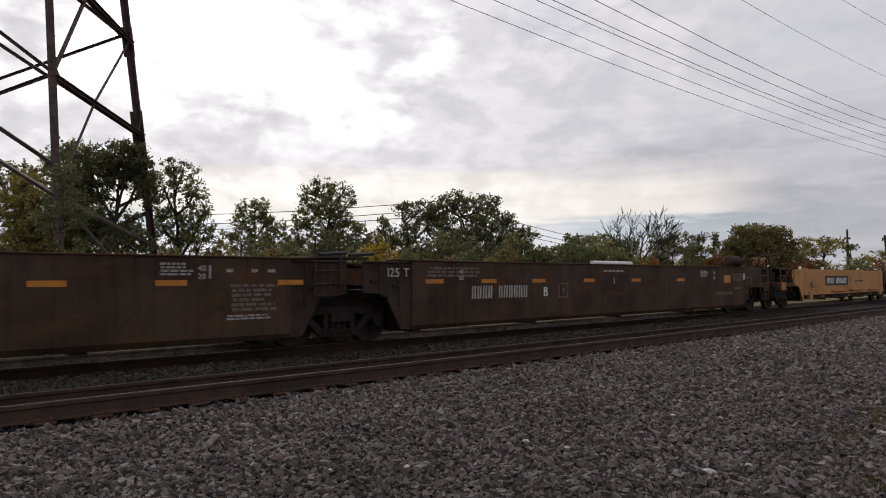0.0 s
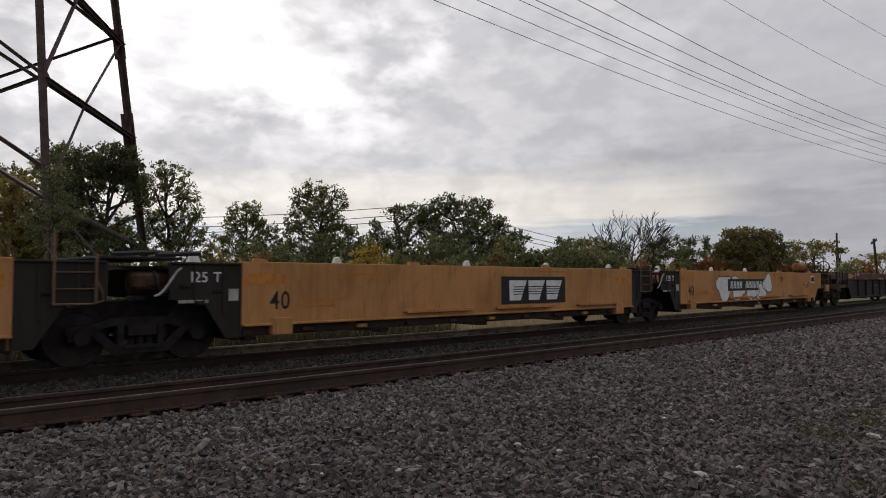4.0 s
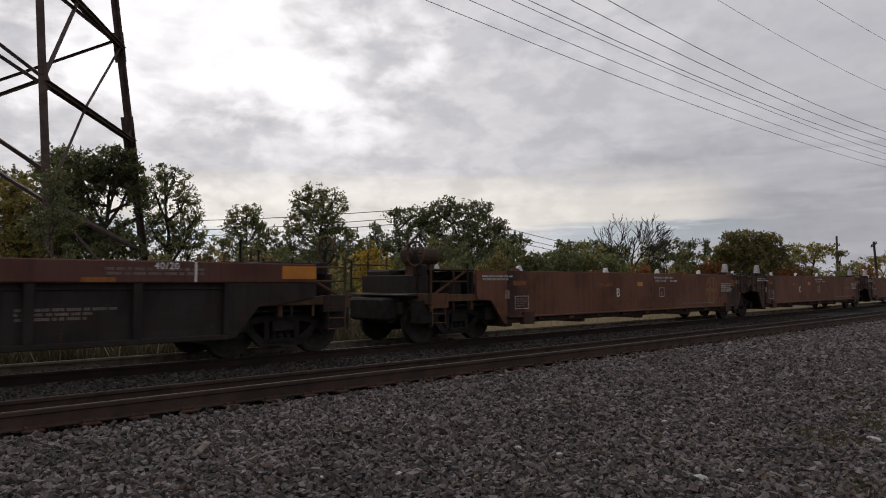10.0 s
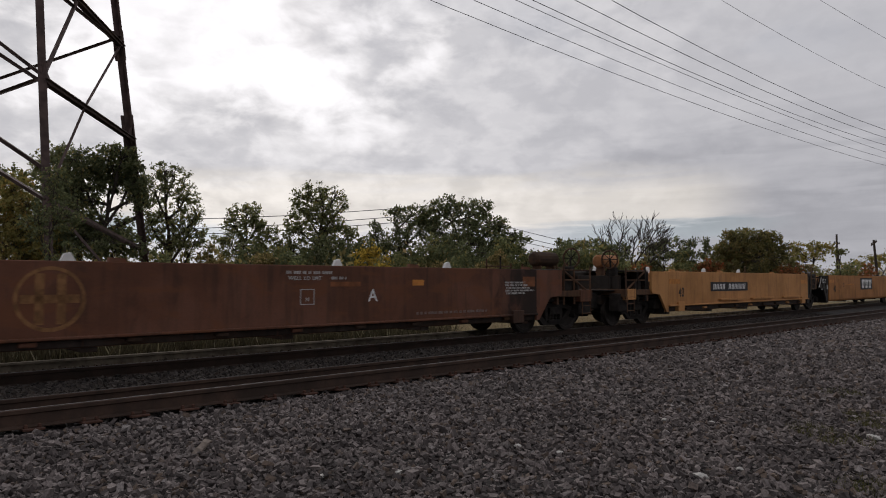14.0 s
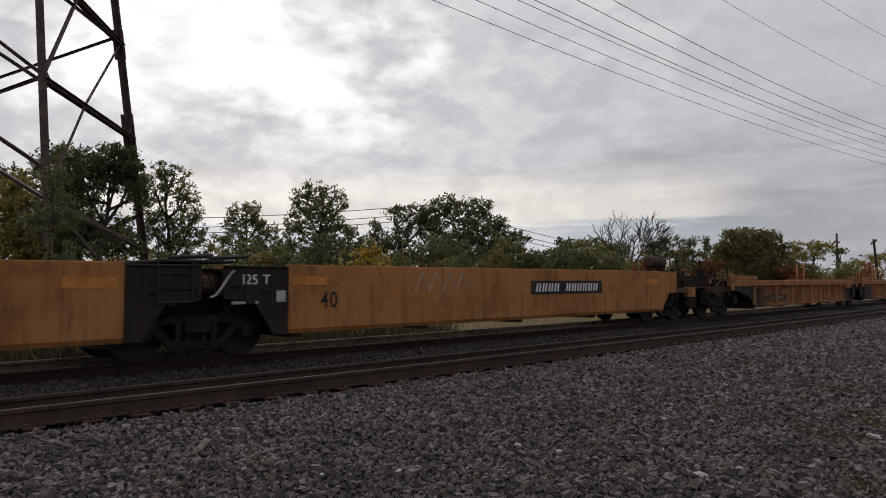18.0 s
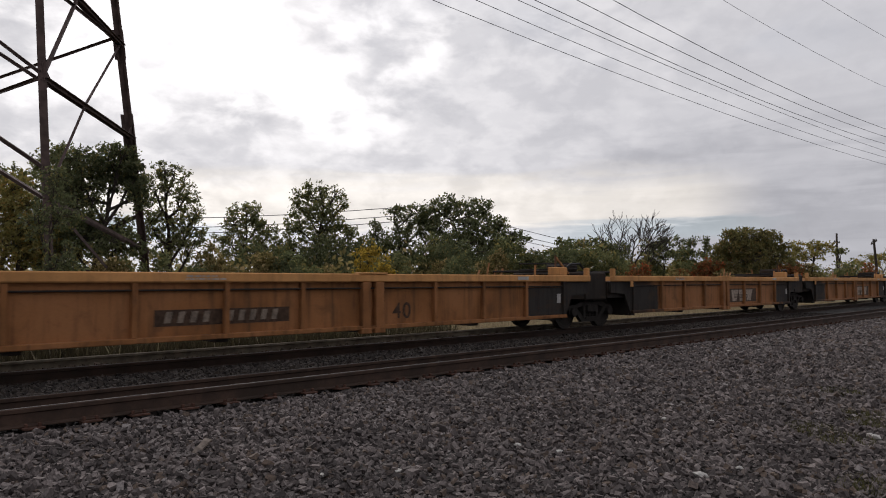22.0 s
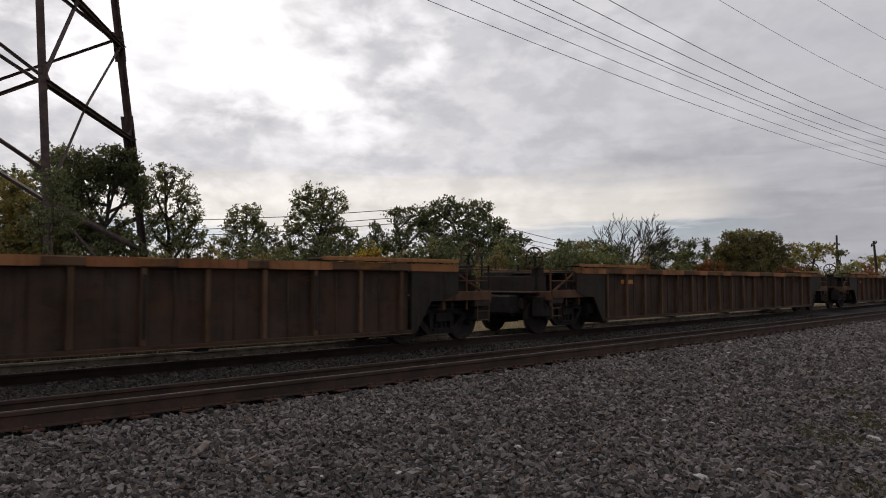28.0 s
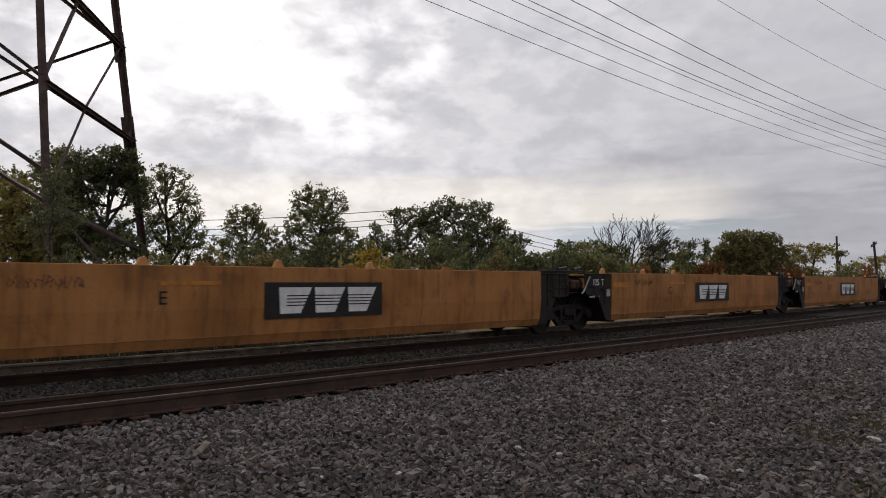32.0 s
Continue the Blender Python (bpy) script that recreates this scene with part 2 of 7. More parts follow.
def link(name, mesh, mat, parent=None, label="", at=(0, 0, 0), rot=(0, 0, 0)):
    ob = new(name, mesh)
    if mat is not None and not mesh.materials:
        mesh.materials.append(mat)
    ob.location, ob.rotation_euler = at, [radians(a) for a in rot]
    if parent is not None:
        ob.parent = parent
    if label:
        ob["label"] = label
    return ob


def part(name, bm, mat, parent, label="", at=(0, 0, 0)):
    mesh = bpy.data.meshes.new(name)
    bm.to_mesh(mesh)
    bm.free()
    return link(name, mesh, mat, parent, label, at)


STORE = {}


def box_mesh(sx, sy, sz, bevel, mat):
    key = ("box", round(sx, 3), round(sy, 3), round(sz, 3), bevel, mat.name)
    if key not in STORE:
        bm = bmesh.new()
        bmesh.ops.create_cube(bm, size=1.0, matrix=Matrix.Diagonal((sx, sy, sz, 1)))
        b = min(bevel, 0.3 * min(sx, sy, sz))
        if b > 0.002:
            bmesh.ops.bevel(bm, geom=bm.edges[:], offset=b, segments=1, affect="EDGES")
        me = bpy.data.meshes.new("box")
        bm.to_mesh(me)
        bm.free()
        me.materials.append(mat)
        STORE[key] = me
    return STORE[key]


def box(name, x, y, z, mat, parent, label="", bevel=0.012, rot=(0, 0, 0)):
    """A bevelled bar or plate between the given pairs of x, y and z."""
    me = box_mesh(x[1] - x[0], y[1] - y[0], z[1] - z[0], bevel, mat)
    return link(name, me, None, parent, label, ((x[0] + x[1]) / 2, (y[0] + y[1]) / 2, (z[0] + z[1]) / 2), rot)


def add_box(bm, x, y, z, m=None):
    t = Matrix.Translation(((x[0] + x[1]) / 2, (y[0] + y[1]) / 2, (z[0] + z[1]) / 2)) @ Matrix.Diagonal((x[1] - x[0], y[1] - y[0], z[1] - z[0], 1))
    bmesh.ops.create_cube(bm, size=1.0, matrix=(m @ t) if m else t)


def extrude_poly(bm, pts, y0, y1, axis="y"):
    """A flat outline (u, z) given a thickness along y, or along x for a section (y, z)."""
    def spot(p, d):
        return (p[0], d, p[1]) if axis == "y" else (d, p[0], p[1])
    a = [bm.verts.new(spot(p, y0)) for p in pts]
    b = [bm.verts.new(spot(p, y1)) for p in pts]
    bm.faces.new(a)
    bm.faces.new(b[::-1])
    for i in range(len(pts)):
        j = (i + 1) % len(pts)
        bm.faces.new((a[j], a[i], b[i], b[j]))
    bmesh.ops.recalc_face_normals(bm, faces=bm.faces[:])


def outline_mesh(key, pts, y0, y1, mat, axis="y"):
    key = ("poly", key, mat.name)
    if key not in STORE:
        bm = bmesh.new()
        extrude_poly(bm, pts, y0, y1, axis)
        me = bpy.data.meshes.new("plate")
        bm.to_mesh(me)
        bm.free()
        me.materials.append(mat)
        STORE[key] = me
    return STORE[key]


def tube_into(verts, faces, pts, radii, sides=6):
    """Adds a tube along pts to lists of vertices and faces."""
    pts = [Vector(p) for p in pts]
    n0 = len(verts)
    for i, p in enumerate(pts):
        d = (pts[min(i + 1, len(pts) - 1)] - pts[max(i - 1, 0)])
        d = d.normalized() if d.length > 1e-9 else Vector((0, 0, 1))
        u = d.orthogonal().normalized()
        if i == 0:
            ref = u
        else:
            u = (ref - d * ref.dot(d)).normalized() if (ref - d * ref.dot(d)).length > 1e-4 else u
            ref = u
        v = d.cross(u)
        for k in range(sides):
            a = 2 * math.pi * k / sides
            verts.append(p + (u * math.cos(a) + v * math.sin(a)) * radii[i])
    for i in range(len(pts) - 1):
        for k in range(sides):
            a, b = n0 + i * sides + k, n0 + i * sides + (k + 1) % sides
            faces.append((a, b, b + sides, a + sides))
    faces.append(tuple(n0 + k for k in range(sides))[::-1])
    faces.append(tuple(n0 + (len(pts) - 1) * sides + k for k in range(sides)))


def tube(name, pts, r, mat, parent, label="", sides=6):
    v, f = [], []
    tube_into(v, f, pts, [r] * len(pts) if not isinstance(r, (list, tuple)) else r, sides)
    me = bpy.data.meshes.new(name)
    me.from_pydata([tuple(p) for p in v], [], f)
    return link(name, me, mat, parent, label)


def mesh_np(name, verts, faces, mat, smooth=False):
    """A mesh from arrays; all faces have the same number of corners."""
    me = bpy.data.meshes.new(name)
    k = faces.shape[1]
    me.vertices.add(len(verts))
    me.vertices.foreach_set("co", np.asarray(verts, np.float32).ravel())
    me.loops.add(faces.size)
    me.loops.foreach_set("vertex_index", np.asarray(faces, np.int32).ravel())
    me.polygons.add(len(faces))
    me.polygons.foreach_set("loop_start", np.arange(0, faces.size, k, dtype=np.int32))
    me.polygons.foreach_set("loop_total", np.full(len(faces), k, np.int32))
    me.update(calc_edges=True)
    me.validate()
    me.polygons.foreach_set("use_smooth", np.full(len(me.polygons), smooth))
    me.materials.append(mat)
    return me


# ---- ground ----
def ground_height(off, x=None):
    """Height of the ground by the distance from the camera's side, with the railway's bend taken out."""
    return np.interp(off, (-4000, -30, 0.0, 4.5, 7.3, 7.7, 9.6, 10.1, 10.7, 11.5, 11.78, 13.1, 14.0, 15.6, 17.5, 26.0, 60.0, 4000),
                     (-0.55, -0.42, -0.36, -0.25, -0.172, -0.158, -0.21, -0.20, -0.185, -0.185, -0.16, -0.16, -0.17, -0.50, -0.62, -0.7, -0.75, -0.9))


def ground_material():
    m, n = material("ballast_and_grass_ground")
    p = n.add("ShaderNodeTexCoord").outputs["Object"]
    sepn = n.add("ShaderNodeSeparateXYZ", {0: p})
    off = n.math("SUBTRACT", sepn.outputs[1], n.math("MULTIPLY", n.math("MULTIPLY", sepn.outputs[0], sepn.outputs[0]), CURVE / 2))
    wob = n.math("MULTIPLY", n.math("SUBTRACT", n.noise(p, 0.6, 3.0), 0.5), 1.6)
    far = n.ramp(n.math("ADD", off, wob), 14.2, 15.4)
    cells = n.add("ShaderNodeTexVoronoi", {"Vector": p, "Scale": 17.0})
    stone = n.mix(n.ramp(n.noise(p, 1.2, 4.0), 0.3, 0.7), (0.018, 0.016, 0.015), (0.032, 0.028, 0.026))
    stone = n.mix(n.math("MULTIPLY", n.ramp(cells.outputs["Distance"], 0.45, 0.75), 0.75), stone, (0.02, 0.019, 0.019))
    stone = n.mix(n.math("MULTIPLY", cells.outputs["Color"], 0.5), stone, (0.05, 0.046, 0.043))
    grass = n.mix(n.ramp(n.noise(p, 0.35, 5.0), 0.38, 0.62), (0.27, 0.23, 0.15), (0.15, 0.135, 0.075))
    grass = n.mix(n.math("MULTIPLY", n.ramp(n.noise(p, 7.0, 4.0), 0.45, 0.7), 0.5), grass, (0.34, 0.30, 0.20))
    bed = n.math("MULTIPLY", n.ramp(off, 11.65, 11.85), n.ramp(off, 16.0, 15.0))
    stone = n.mix(n.math("MULTIPLY", bed, 0.8), stone, (0.060, 0.052, 0.042))
    tone = n.mix(far, stone, grass)
    finish(n, tone, 0.95, 0.0, n.math("SUBTRACT", 1.0, cells.outputs["Distance"]), 0.8, 0.03, 0.2)
    return m


def build_ground():
    xs = np.concatenate([[-4000, -1200, -400, -150, -80, -50], np.arange(-30, 100, 2.0), [105, 120, 150, 220, 400, 1200, 4000]])
    offs = np.array([-4000, -1000, -300, -100, -40, -20, -10, -5, -2, 0, 2, 3.5, 4.5, 5.5, 6.5, 7.0, 7.3, 7.7, 8.6, 9.6, 10.1, 10.7,
                     11.5, 11.78, 12.4, 13.1, 14.0, 14.8, 15.6, 16.6, 17.5, 20, 23, 26, 32, 40, 60, 100, 200, 500, 1500, 4000])
    X, O = np.meshgrid(xs, offs)
    hump = 0.02 * np.sin(X * 0.9 + O) * np.exp(-((O - 3) / 4) ** 2)
    Z = ground_height(O) + hump
    Y = O + bend_np(X)
    v = np.stack([X.ravel(), Y.ravel(), Z.ravel()], 1)
    nx, ny = len(xs), len(offs)
    i = np.arange((ny - 1) * nx).reshape(ny - 1, nx)[:, :-1].ravel()
    faces = np.stack([i, i + 1, i + nx + 1, i + nx], 1)
    g = new("ground", mesh_np("ground", v, faces, ground_material()))
    tagged(g, "grey crushed stone ballast merging into dry grassy verge", "ground", kind="structure")


build_ground()


# ---- loose stones ----
def stone_material(name, soot, warm=(1.0, 1.0, 1.0)):
    m, n = material(name)
    r = n.add("ShaderNodeNewGeometry").outputs["Random Per Island"]
    p = n.add("ShaderNodeTexCoord").outputs["Object"]
    # soot only scales how bright the stones are
    col = n.mix(n.ramp(r, 0.0, 1.0), tuple(c * soot for c in (0.062, 0.054, 0.052)), tuple(c * soot for c in (0.280, 0.248, 0.236)))
    col = n.mix(n.ramp(r, 0.86, 0.90), col, (0.15 * soot, 0.115 * soot, 0.09 * soot))
    col = n.mix(n.ramp(r, 0.965, 0.985), col, (0.30 * soot, 0.28 * soot, 0.27 * soot))
    col = n.mix(n.math("MULTIPLY", n.ramp(n.noise(p, 1.0, 4.0), 0.4, 0.7), 0.35), col, (0.055, 0.05, 0.05))
    col = n.mix(n.math("MULTIPLY", n.ramp(n.noise(p, 60.0, 3.0), 0.35, 0.7), 0.5), col, (0.05, 0.047, 0.047))
    col = n.mix(1.0, col, warm, "MULTIPLY")
    finish(n, col, 0.85, 0.0, n.noise(p, 90.0, 3.0), 0.35, 0.01, 0.2)
    return m


def stones(name, label, rng, places, sizes, mat):
    """One mesh of many crushed stones: jagged angular blocks."""
    k = len(places)
    base = np.array([(x, y, z) for z in (-1, 1) for y in (-1, 1) for x in (-1, 1)], float) * np.array([0.94, 0.60, 0.46])
    tri = np.array([(0, 2, 3), (0, 3, 1), (4, 5, 7), (4, 7, 6), (0, 1, 5), (0, 5, 4), (2, 6, 7), (2, 7, 3), (0, 4, 6), (0, 6, 2), (1, 3, 7), (1, 7, 5)])
    n = len(base)
    v = base[None] * rng.uniform(0.60, 1.22, (k, n, 1)) * (1 + rng.uniform(-0.24, 0.24, (k, n, 3))) * rng.uniform(0.74, 1.25, (k, 1, 3))
    q = rng.normal(size=(k, 4))
    q[:, 1:3] *= 0.42
    q /= np.linalg.norm(q, axis=1, keepdims=True)
    a, b, c, d = q.T
    R = np.stack([1 - 2 * (c * c + d * d), 2 * (b * c - a * d), 2 * (b * d + a * c), 2 * (b * c + a * d), 1 - 2 * (b * b + d * d), 2 * (c * d - a * b),
                  2 * (b * d - a * c), 2 * (c * d + a * b), 1 - 2 * (b * b + c * c)], 1).reshape(k, 3, 3)
    v = np.einsum("kij,knj->kni", R, v) * sizes[:, None, None] + places[:, None, :]
    f = (tri[None] + n * np.arange(k)[:, None, None]).reshape(-1, 3)
    return tagged(new(name, mesh_np(name, v.reshape(-1, 3), f, mat)), label, "gravel", kind="stuff")


def build_stones():
    rng = np.random.default_rng(5)
    # sooty: the same stones, much darker and a little browner
    mat, sooty = stone_material("crushed_stone", 1.05, (1.03, 0.985, 0.97)), stone_material("dark_crushed_stone", 0.26, (1.0, 0.93, 0.86))

    def zone(step, x, off, near, farther, size, lift=0.0, share=1.0, seen=True):
        """Stones laid side by side on a loosened grid, with dark gaps between them."""
        X, O = np.meshgrid(np.arange(*x, step), np.arange(*off, step))
        X = (X + rng.uniform(-0.42, 0.42, X.shape) * step).ravel()
        O = (O + rng.uniform(-0.42, 0.42, O.shape) * step).ravel()
        Y = O + bend_np(X)
        d, a = np.hypot(X, Y), np.degrees(np.arctan2(Y, X))
        keep = (d > near) & (d <= farther) & (((a > 9) & (a < 86)) == seen) & (rng.random(len(X)) < share)
        X, O, Y = X[keep], O[keep], Y[keep]
        s = size * np.exp(rng.normal(0, 0.17, len(X)))
        z = ground_height(O) + s * (lift + rng.uniform(-0.05, 0.5, len(X)))
        return np.stack([X, Y, z], 1), s

    def lay(name, label, beds, mat):
        stones(name, label, rng, np.concatenate([b[0] for b in beds]), np.concatenate([b[1] for b in beds]), mat)

    lay("ballast_shoulder", "grey crushed stone ballast sloping up to the rails",
        [zone(0.047, (0, 12), (0.8, 7.7), 4.0, 9.5, 0.027), zone(0.064, (0, 12), (0.8, 7.6), 4.0, 9.5, 0.027, 1.0, 0.42)], mat)
    lay("ballast_bank", "grey crushed stone ballast running on beside the track",
        [zone(0.056, (2, 20), (0.5, 7.7), 9.5, 16.0, 0.032), zone(0.078, (2, 20), (0.5, 7.6), 9.5, 16.0, 0.032, 1.0, 0.42), zone(0.085, (9, 48), (0.0, 7.7), 16.0, 48.0, 0.046),
         zone(0.10, (-8, 14), (-5, 7.7), 0.0, 16.0, 0.055, 0.0, 1.0, False), zone(0.10, (0, 6), (0, 6), 0.0, 4.0, 0.055)], mat)
    lay("ballast_bed", "dark brown ballast between the two railway tracks",
        [zone(0.075, (0, 34), (9.45, 11.5), 9.0, 36.0, 0.036), zone(0.09, (0, 40), (7.9, 9.2), 7.0, 40.0, 0.04),          zone(0.12, (-8, 4), (7.9, 15.6), 0.0, 20.0, 0.06, 0.0, 1.0, False)], sooty)
    lay("dusty_ballast", "dusty brown ballast round the rails under the train",
        [zone(0.085, (0, 40), (11.8, 13.05), 9.0, 42.0, 0.036), zone(0.10, (0, 42), (13.3, 15.0), 9.0, 44.0, 0.040)], stone_material("dusty_crushed_stone", 0.72, (1.12, 0.99, 0.80)))


build_stones()


# ---- the two tracks ----
RAIL = [(-0.075, -0.186), (0.075, -0.186), (0.075, -0.175), (0.013, -0.155), (0.010, -0.055), (0.036, -0.043), (0.037, -0.008), (0.028, 0.0),
        (-0.028, 0.0), (-0.037, -0.008), (-0.036, -0.043), (-0.010, -0.055), (-0.013, -0.155), (-0.075, -0.175)]


def rail_material(name, shade):
    m, n = material(name)
    p = n.add("ShaderNodeTexCoord").outputs["Object"]
    v = n.noise(p, 3.0, 5.0)
    col = n.mix(n.ramp(v, 0.3, 0.7), tuple(c * shade for c in (0.050, 0.034, 0.026)), tuple(c * shade for c in (0.094, 0.057, 0.042)))
    col = n.mix(n.math("MULTIPLY", n.ramp(n.noise(p, 25.0, 3.0), 0.4, 0.7), 0.3), col, (0.03, 0.02, 0.016))
    finish(n, col, 0.8, 0.0, v, 0.2)
    return m


def sweep_rail(name, y, z, lean, mat, shine, parent, worn=True):
    """A rail along the bend, with its polished running band as a thin piece of its own."""
    xs = np.concatenate([[-160, -80, -40], np.arange(-20, 82, 3.0), [90, 120, 200, 400]])
    prof = np.array(RAIL)
    prof = np.stack([prof[:, 0], prof[:, 1] + prof[:, 0] * lean], 1)
    k = len(prof)
    v = np.array([(x, y + bend_np(np.array(x)) + u, z + h) for x in xs for u, h in prof])
    f = np.array([(i * k + j, i * k + (j + 1) % k, (i + 1) * k + (j + 1) % k, (i + 1) * k + j) for i in range(len(xs) - 1) for j in range(k)])
    ob = link(name, mesh_np(name, v, f[:, ::-1], mat), None, parent)
    if not worn:
        return ob
    band = np.array([(-0.016, 0.0015), (0.014, 0.0015), (0.014, 0.0045), (-0.016, 0.0045)])
    v = np.array([(x, y + bend_np(np.array(x)) + u, z + h + u * lean) for x in xs for u, h in band])
    f = np.array([(i * 4 + j, i * 4 + (j + 1) % 4, (i + 1) * 4 + (j + 1) % 4, (i + 1) * 4 + j) for i in range(len(xs) - 1) for j in range(4)])
    link("running_band", mesh_np("running_band", v, f, shine), None, ob, "polished steel running surface")
    return ob


def build_tracks():
    # the train track's near rail is about half as bright as rusty
    rusty, murky, dusty = rail_material("rusty_rail", 0.82), rail_material("dark_brown_rail", 0.42), plain("dust_covered_rail", (0.20, 0.17, 0.13), 0.95, 0.0, 0.3, 4.0)
    shine = plain("polished_rail_steel", (0.19, 0.18, 0.175), 0.62, 0.5, 0.12, 2.0)
    wood = plain("creosoted_wood", (0.060, 0.045, 0.036), 0.9, 0.0, 0.45, 9.0)
    plate = plain("rusty_tie_plate", (0.075, 0.038, 0.027), 0.85, 0.0, 0.35, 14.0)
    tie_mesh = box_mesh(0.23, 2.6, 0.18, 0.012, wood)
    plate_mesh = box_mesh(0.19, 0.36, 0.022, 0.004, plate)
    spike_mesh = box_mesh(0.03, 0.045, 0.05, 0.006, plate)
    for name, yc, zl, zr, ties in (("near_track", YC_NEAR, 0.077, -0.034, True), ("train_track", YC_FAR, 0.0, 0.0, True)):
        track = tagged(new("railway_track"), "pair of rusty steel rails on dark wooden ties", "railway track", kind="structure")
        lean = (zr - zl) / 1.505
        sweep_rail("rail", yc - 0.7525, zl, lean, rusty if zl else murky, shine, track)
        sweep_rail("rail", yc + 0.7525, zr, lean, rusty if zl else dusty, shine, track, bool(zl))
        rng = random.Random(3 if zl else 4)
        roll = math.degrees(math.atan(lean))
        for i in range(96):
            x = -4.0 + 0.52 * i + rng.uniform(-0.03, 0.03)
            dy, hd = bend(x)
            mid = (zl + zr) / 2
            tie = link("tie", tie_mesh, None, track, at=(x, yc + dy + rng.uniform(-0.05, 0.05), mid - 0.186 - 0.022 - 0.09 - (0.075 if zl else 0.0)), rot=(roll, 0, math.degrees(hd) + rng.uniform(-1.5, 1.5)))
            for side, zz_ in ((-1, zl), (1, zr)):
                link("tie_plate", plate_mesh, None, track, at=(x, yc + dy + side * 0.7525, zz_ - 0.186 - 0.011), rot=(roll, 0, 0))
            if zl and i < 60:
                for sx in (-0.06, 0.06):
                    link("spike", spike_mesh, None, track, at=(x + sx, yc + dy - 0.7525 - 0.092, zl - 0.165))


build_tracks()


# ---- the train: shared pieces ----
WHEEL_R = 0.46
WHEELSETS = ([], [])       # front and rear wheelsets, turned in motions()
UNITS = []                 # (root, place along the train)


def lathe(name, prof, mat, sides=20, axis="y"):
    """A turned body from (along, radius) pairs."""
    v, f = [], []
    for u, r in prof:
        for k in range(sides):
            a = 2 * math.pi * k / sides
            v.append((r * math.cos(a), u, r * math.sin(a)) if axis == "y" else (u, r * math.cos(a), r * math.sin(a)))
    for i in range(len(prof) - 1):
        for k in range(sides):
            a, b = i * sides + k, i * sides + (k + 1) % sides
            f.append((a, b, b + sides, a + sides))
    f.append(tuple(range(sides)))
    f.append(tuple((len(prof) - 1) * sides + k for k in range(sides))[::-1])
    me = bpy.data.meshes.new(name)
    me.from_pydata(v, [], f)
    bm = bmesh.new()
    bm.from_mesh(me)
    bmesh.ops.recalc_face_normals(bm, faces=bm.faces[:])
    bm.to_mesh(me)
    bm.free()
    me.materials.append(mat)
    return me


def truck_meshes():
    r = WHEEL_R
    one = [(-0.80, 0.08), (-0.80, r - 0.10), (-0.815, r - 0.08), (-0.815, r), (-0.71, r), (-0.705, r + 0.028), (-0.685, r + 0.028), (-0.68, r - 0.08), (-0.70, r - 0.10), (-0.72, 0.12), (-0.66, 0.08)]
    prof = one + [(-u, q) for u, q in one[::-1]]
    prof = [(-1.02, 0.07), (-0.84, 0.075)] + prof + [(0.84, 0.075), (1.02, 0.07)]
    STORE["wheelset"] = lathe("wheelset", prof, M["wheel"])
    STORE["bearing"] = lathe("bearing", [(-0.09, 0.05), (-0.09, 0.12), (-0.02, 0.125), (0.09, 0.125), (0.09, 0.05)], M["truck"], 12)
    STORE["spring"] = lathe("spring", [(-0.13 + 0.26 * i / 12, 0.062 if i % 2 else 0.048) for i in range(13)], M["truck"], 10)
    bm = bmesh.new()
    top = [(-1.10, 0.50), (-1.08, 0.62), (-0.70, 0.66), (-0.45, 0.74), (0.45, 0.74), (0.70, 0.66), (1.08, 0.62), (1.10, 0.50), (0.76, 0.50), (0.66, 0.56), (0.40, 0.62), (-0.40, 0.62), (-0.66, 0.56), (-0.76, 0.50)]
    low = [(-0.78, 0.52), (-0.66, 0.58), (-0.34, 0.30), (0.34, 0.30), (0.66, 0.58), (0.78, 0.52), (0.42, 0.18), (-0.42, 0.18)]
    extrude_poly(bm, top, -0.06, 0.06)
    extrude_poly(bm, low, -0.055, 0.055)
    for s in (-1, 1):
        add_box(bm, (s * 0.31 - 0.05, s * 0.31 + 0.05), (-0.07, 0.07), (0.28, 0.66))
        add_box(bm, (s * 0.92 - 0.14, s * 0.92 + 0.14), (-0.08, 0.08), (0.40, 0.53))
    add_box(bm, (-0.27, 0.27), (-0.10, 0.10), (0.26, 0.31))
    me = bpy.data.meshes.new("side_frame")
    bm.to_mesh(me)
    bm.free()
    me.materials.append(M["truck"])
    STORE["side_frame"] = me
    bm = bmesh.new()
    add_box(bm, (-0.22, 0.22), (-1.12, 1.12), (0.46, 0.64))
    add_box(bm, (-0.30, 0.30), (-0.35, 0.35), (0.60, 0.76))
    add_box(bm, (-1.25, 1.25), (-0.62, 0.62), (0.66, 0.98))
    add_box(bm, (-0.75, -0.70), (-0.8, 0.8), (0.30, 0.40))
    add_box(bm, (0.70, 0.75), (-0.8, 0.8), (0.30, 0.40))
    me = bpy.data.meshes.new("truck")
    bm.to_mesh(me)
    bm.free()
    me.materials.append(M["truck"])
    STORE["truck"] = me


truck_meshes()


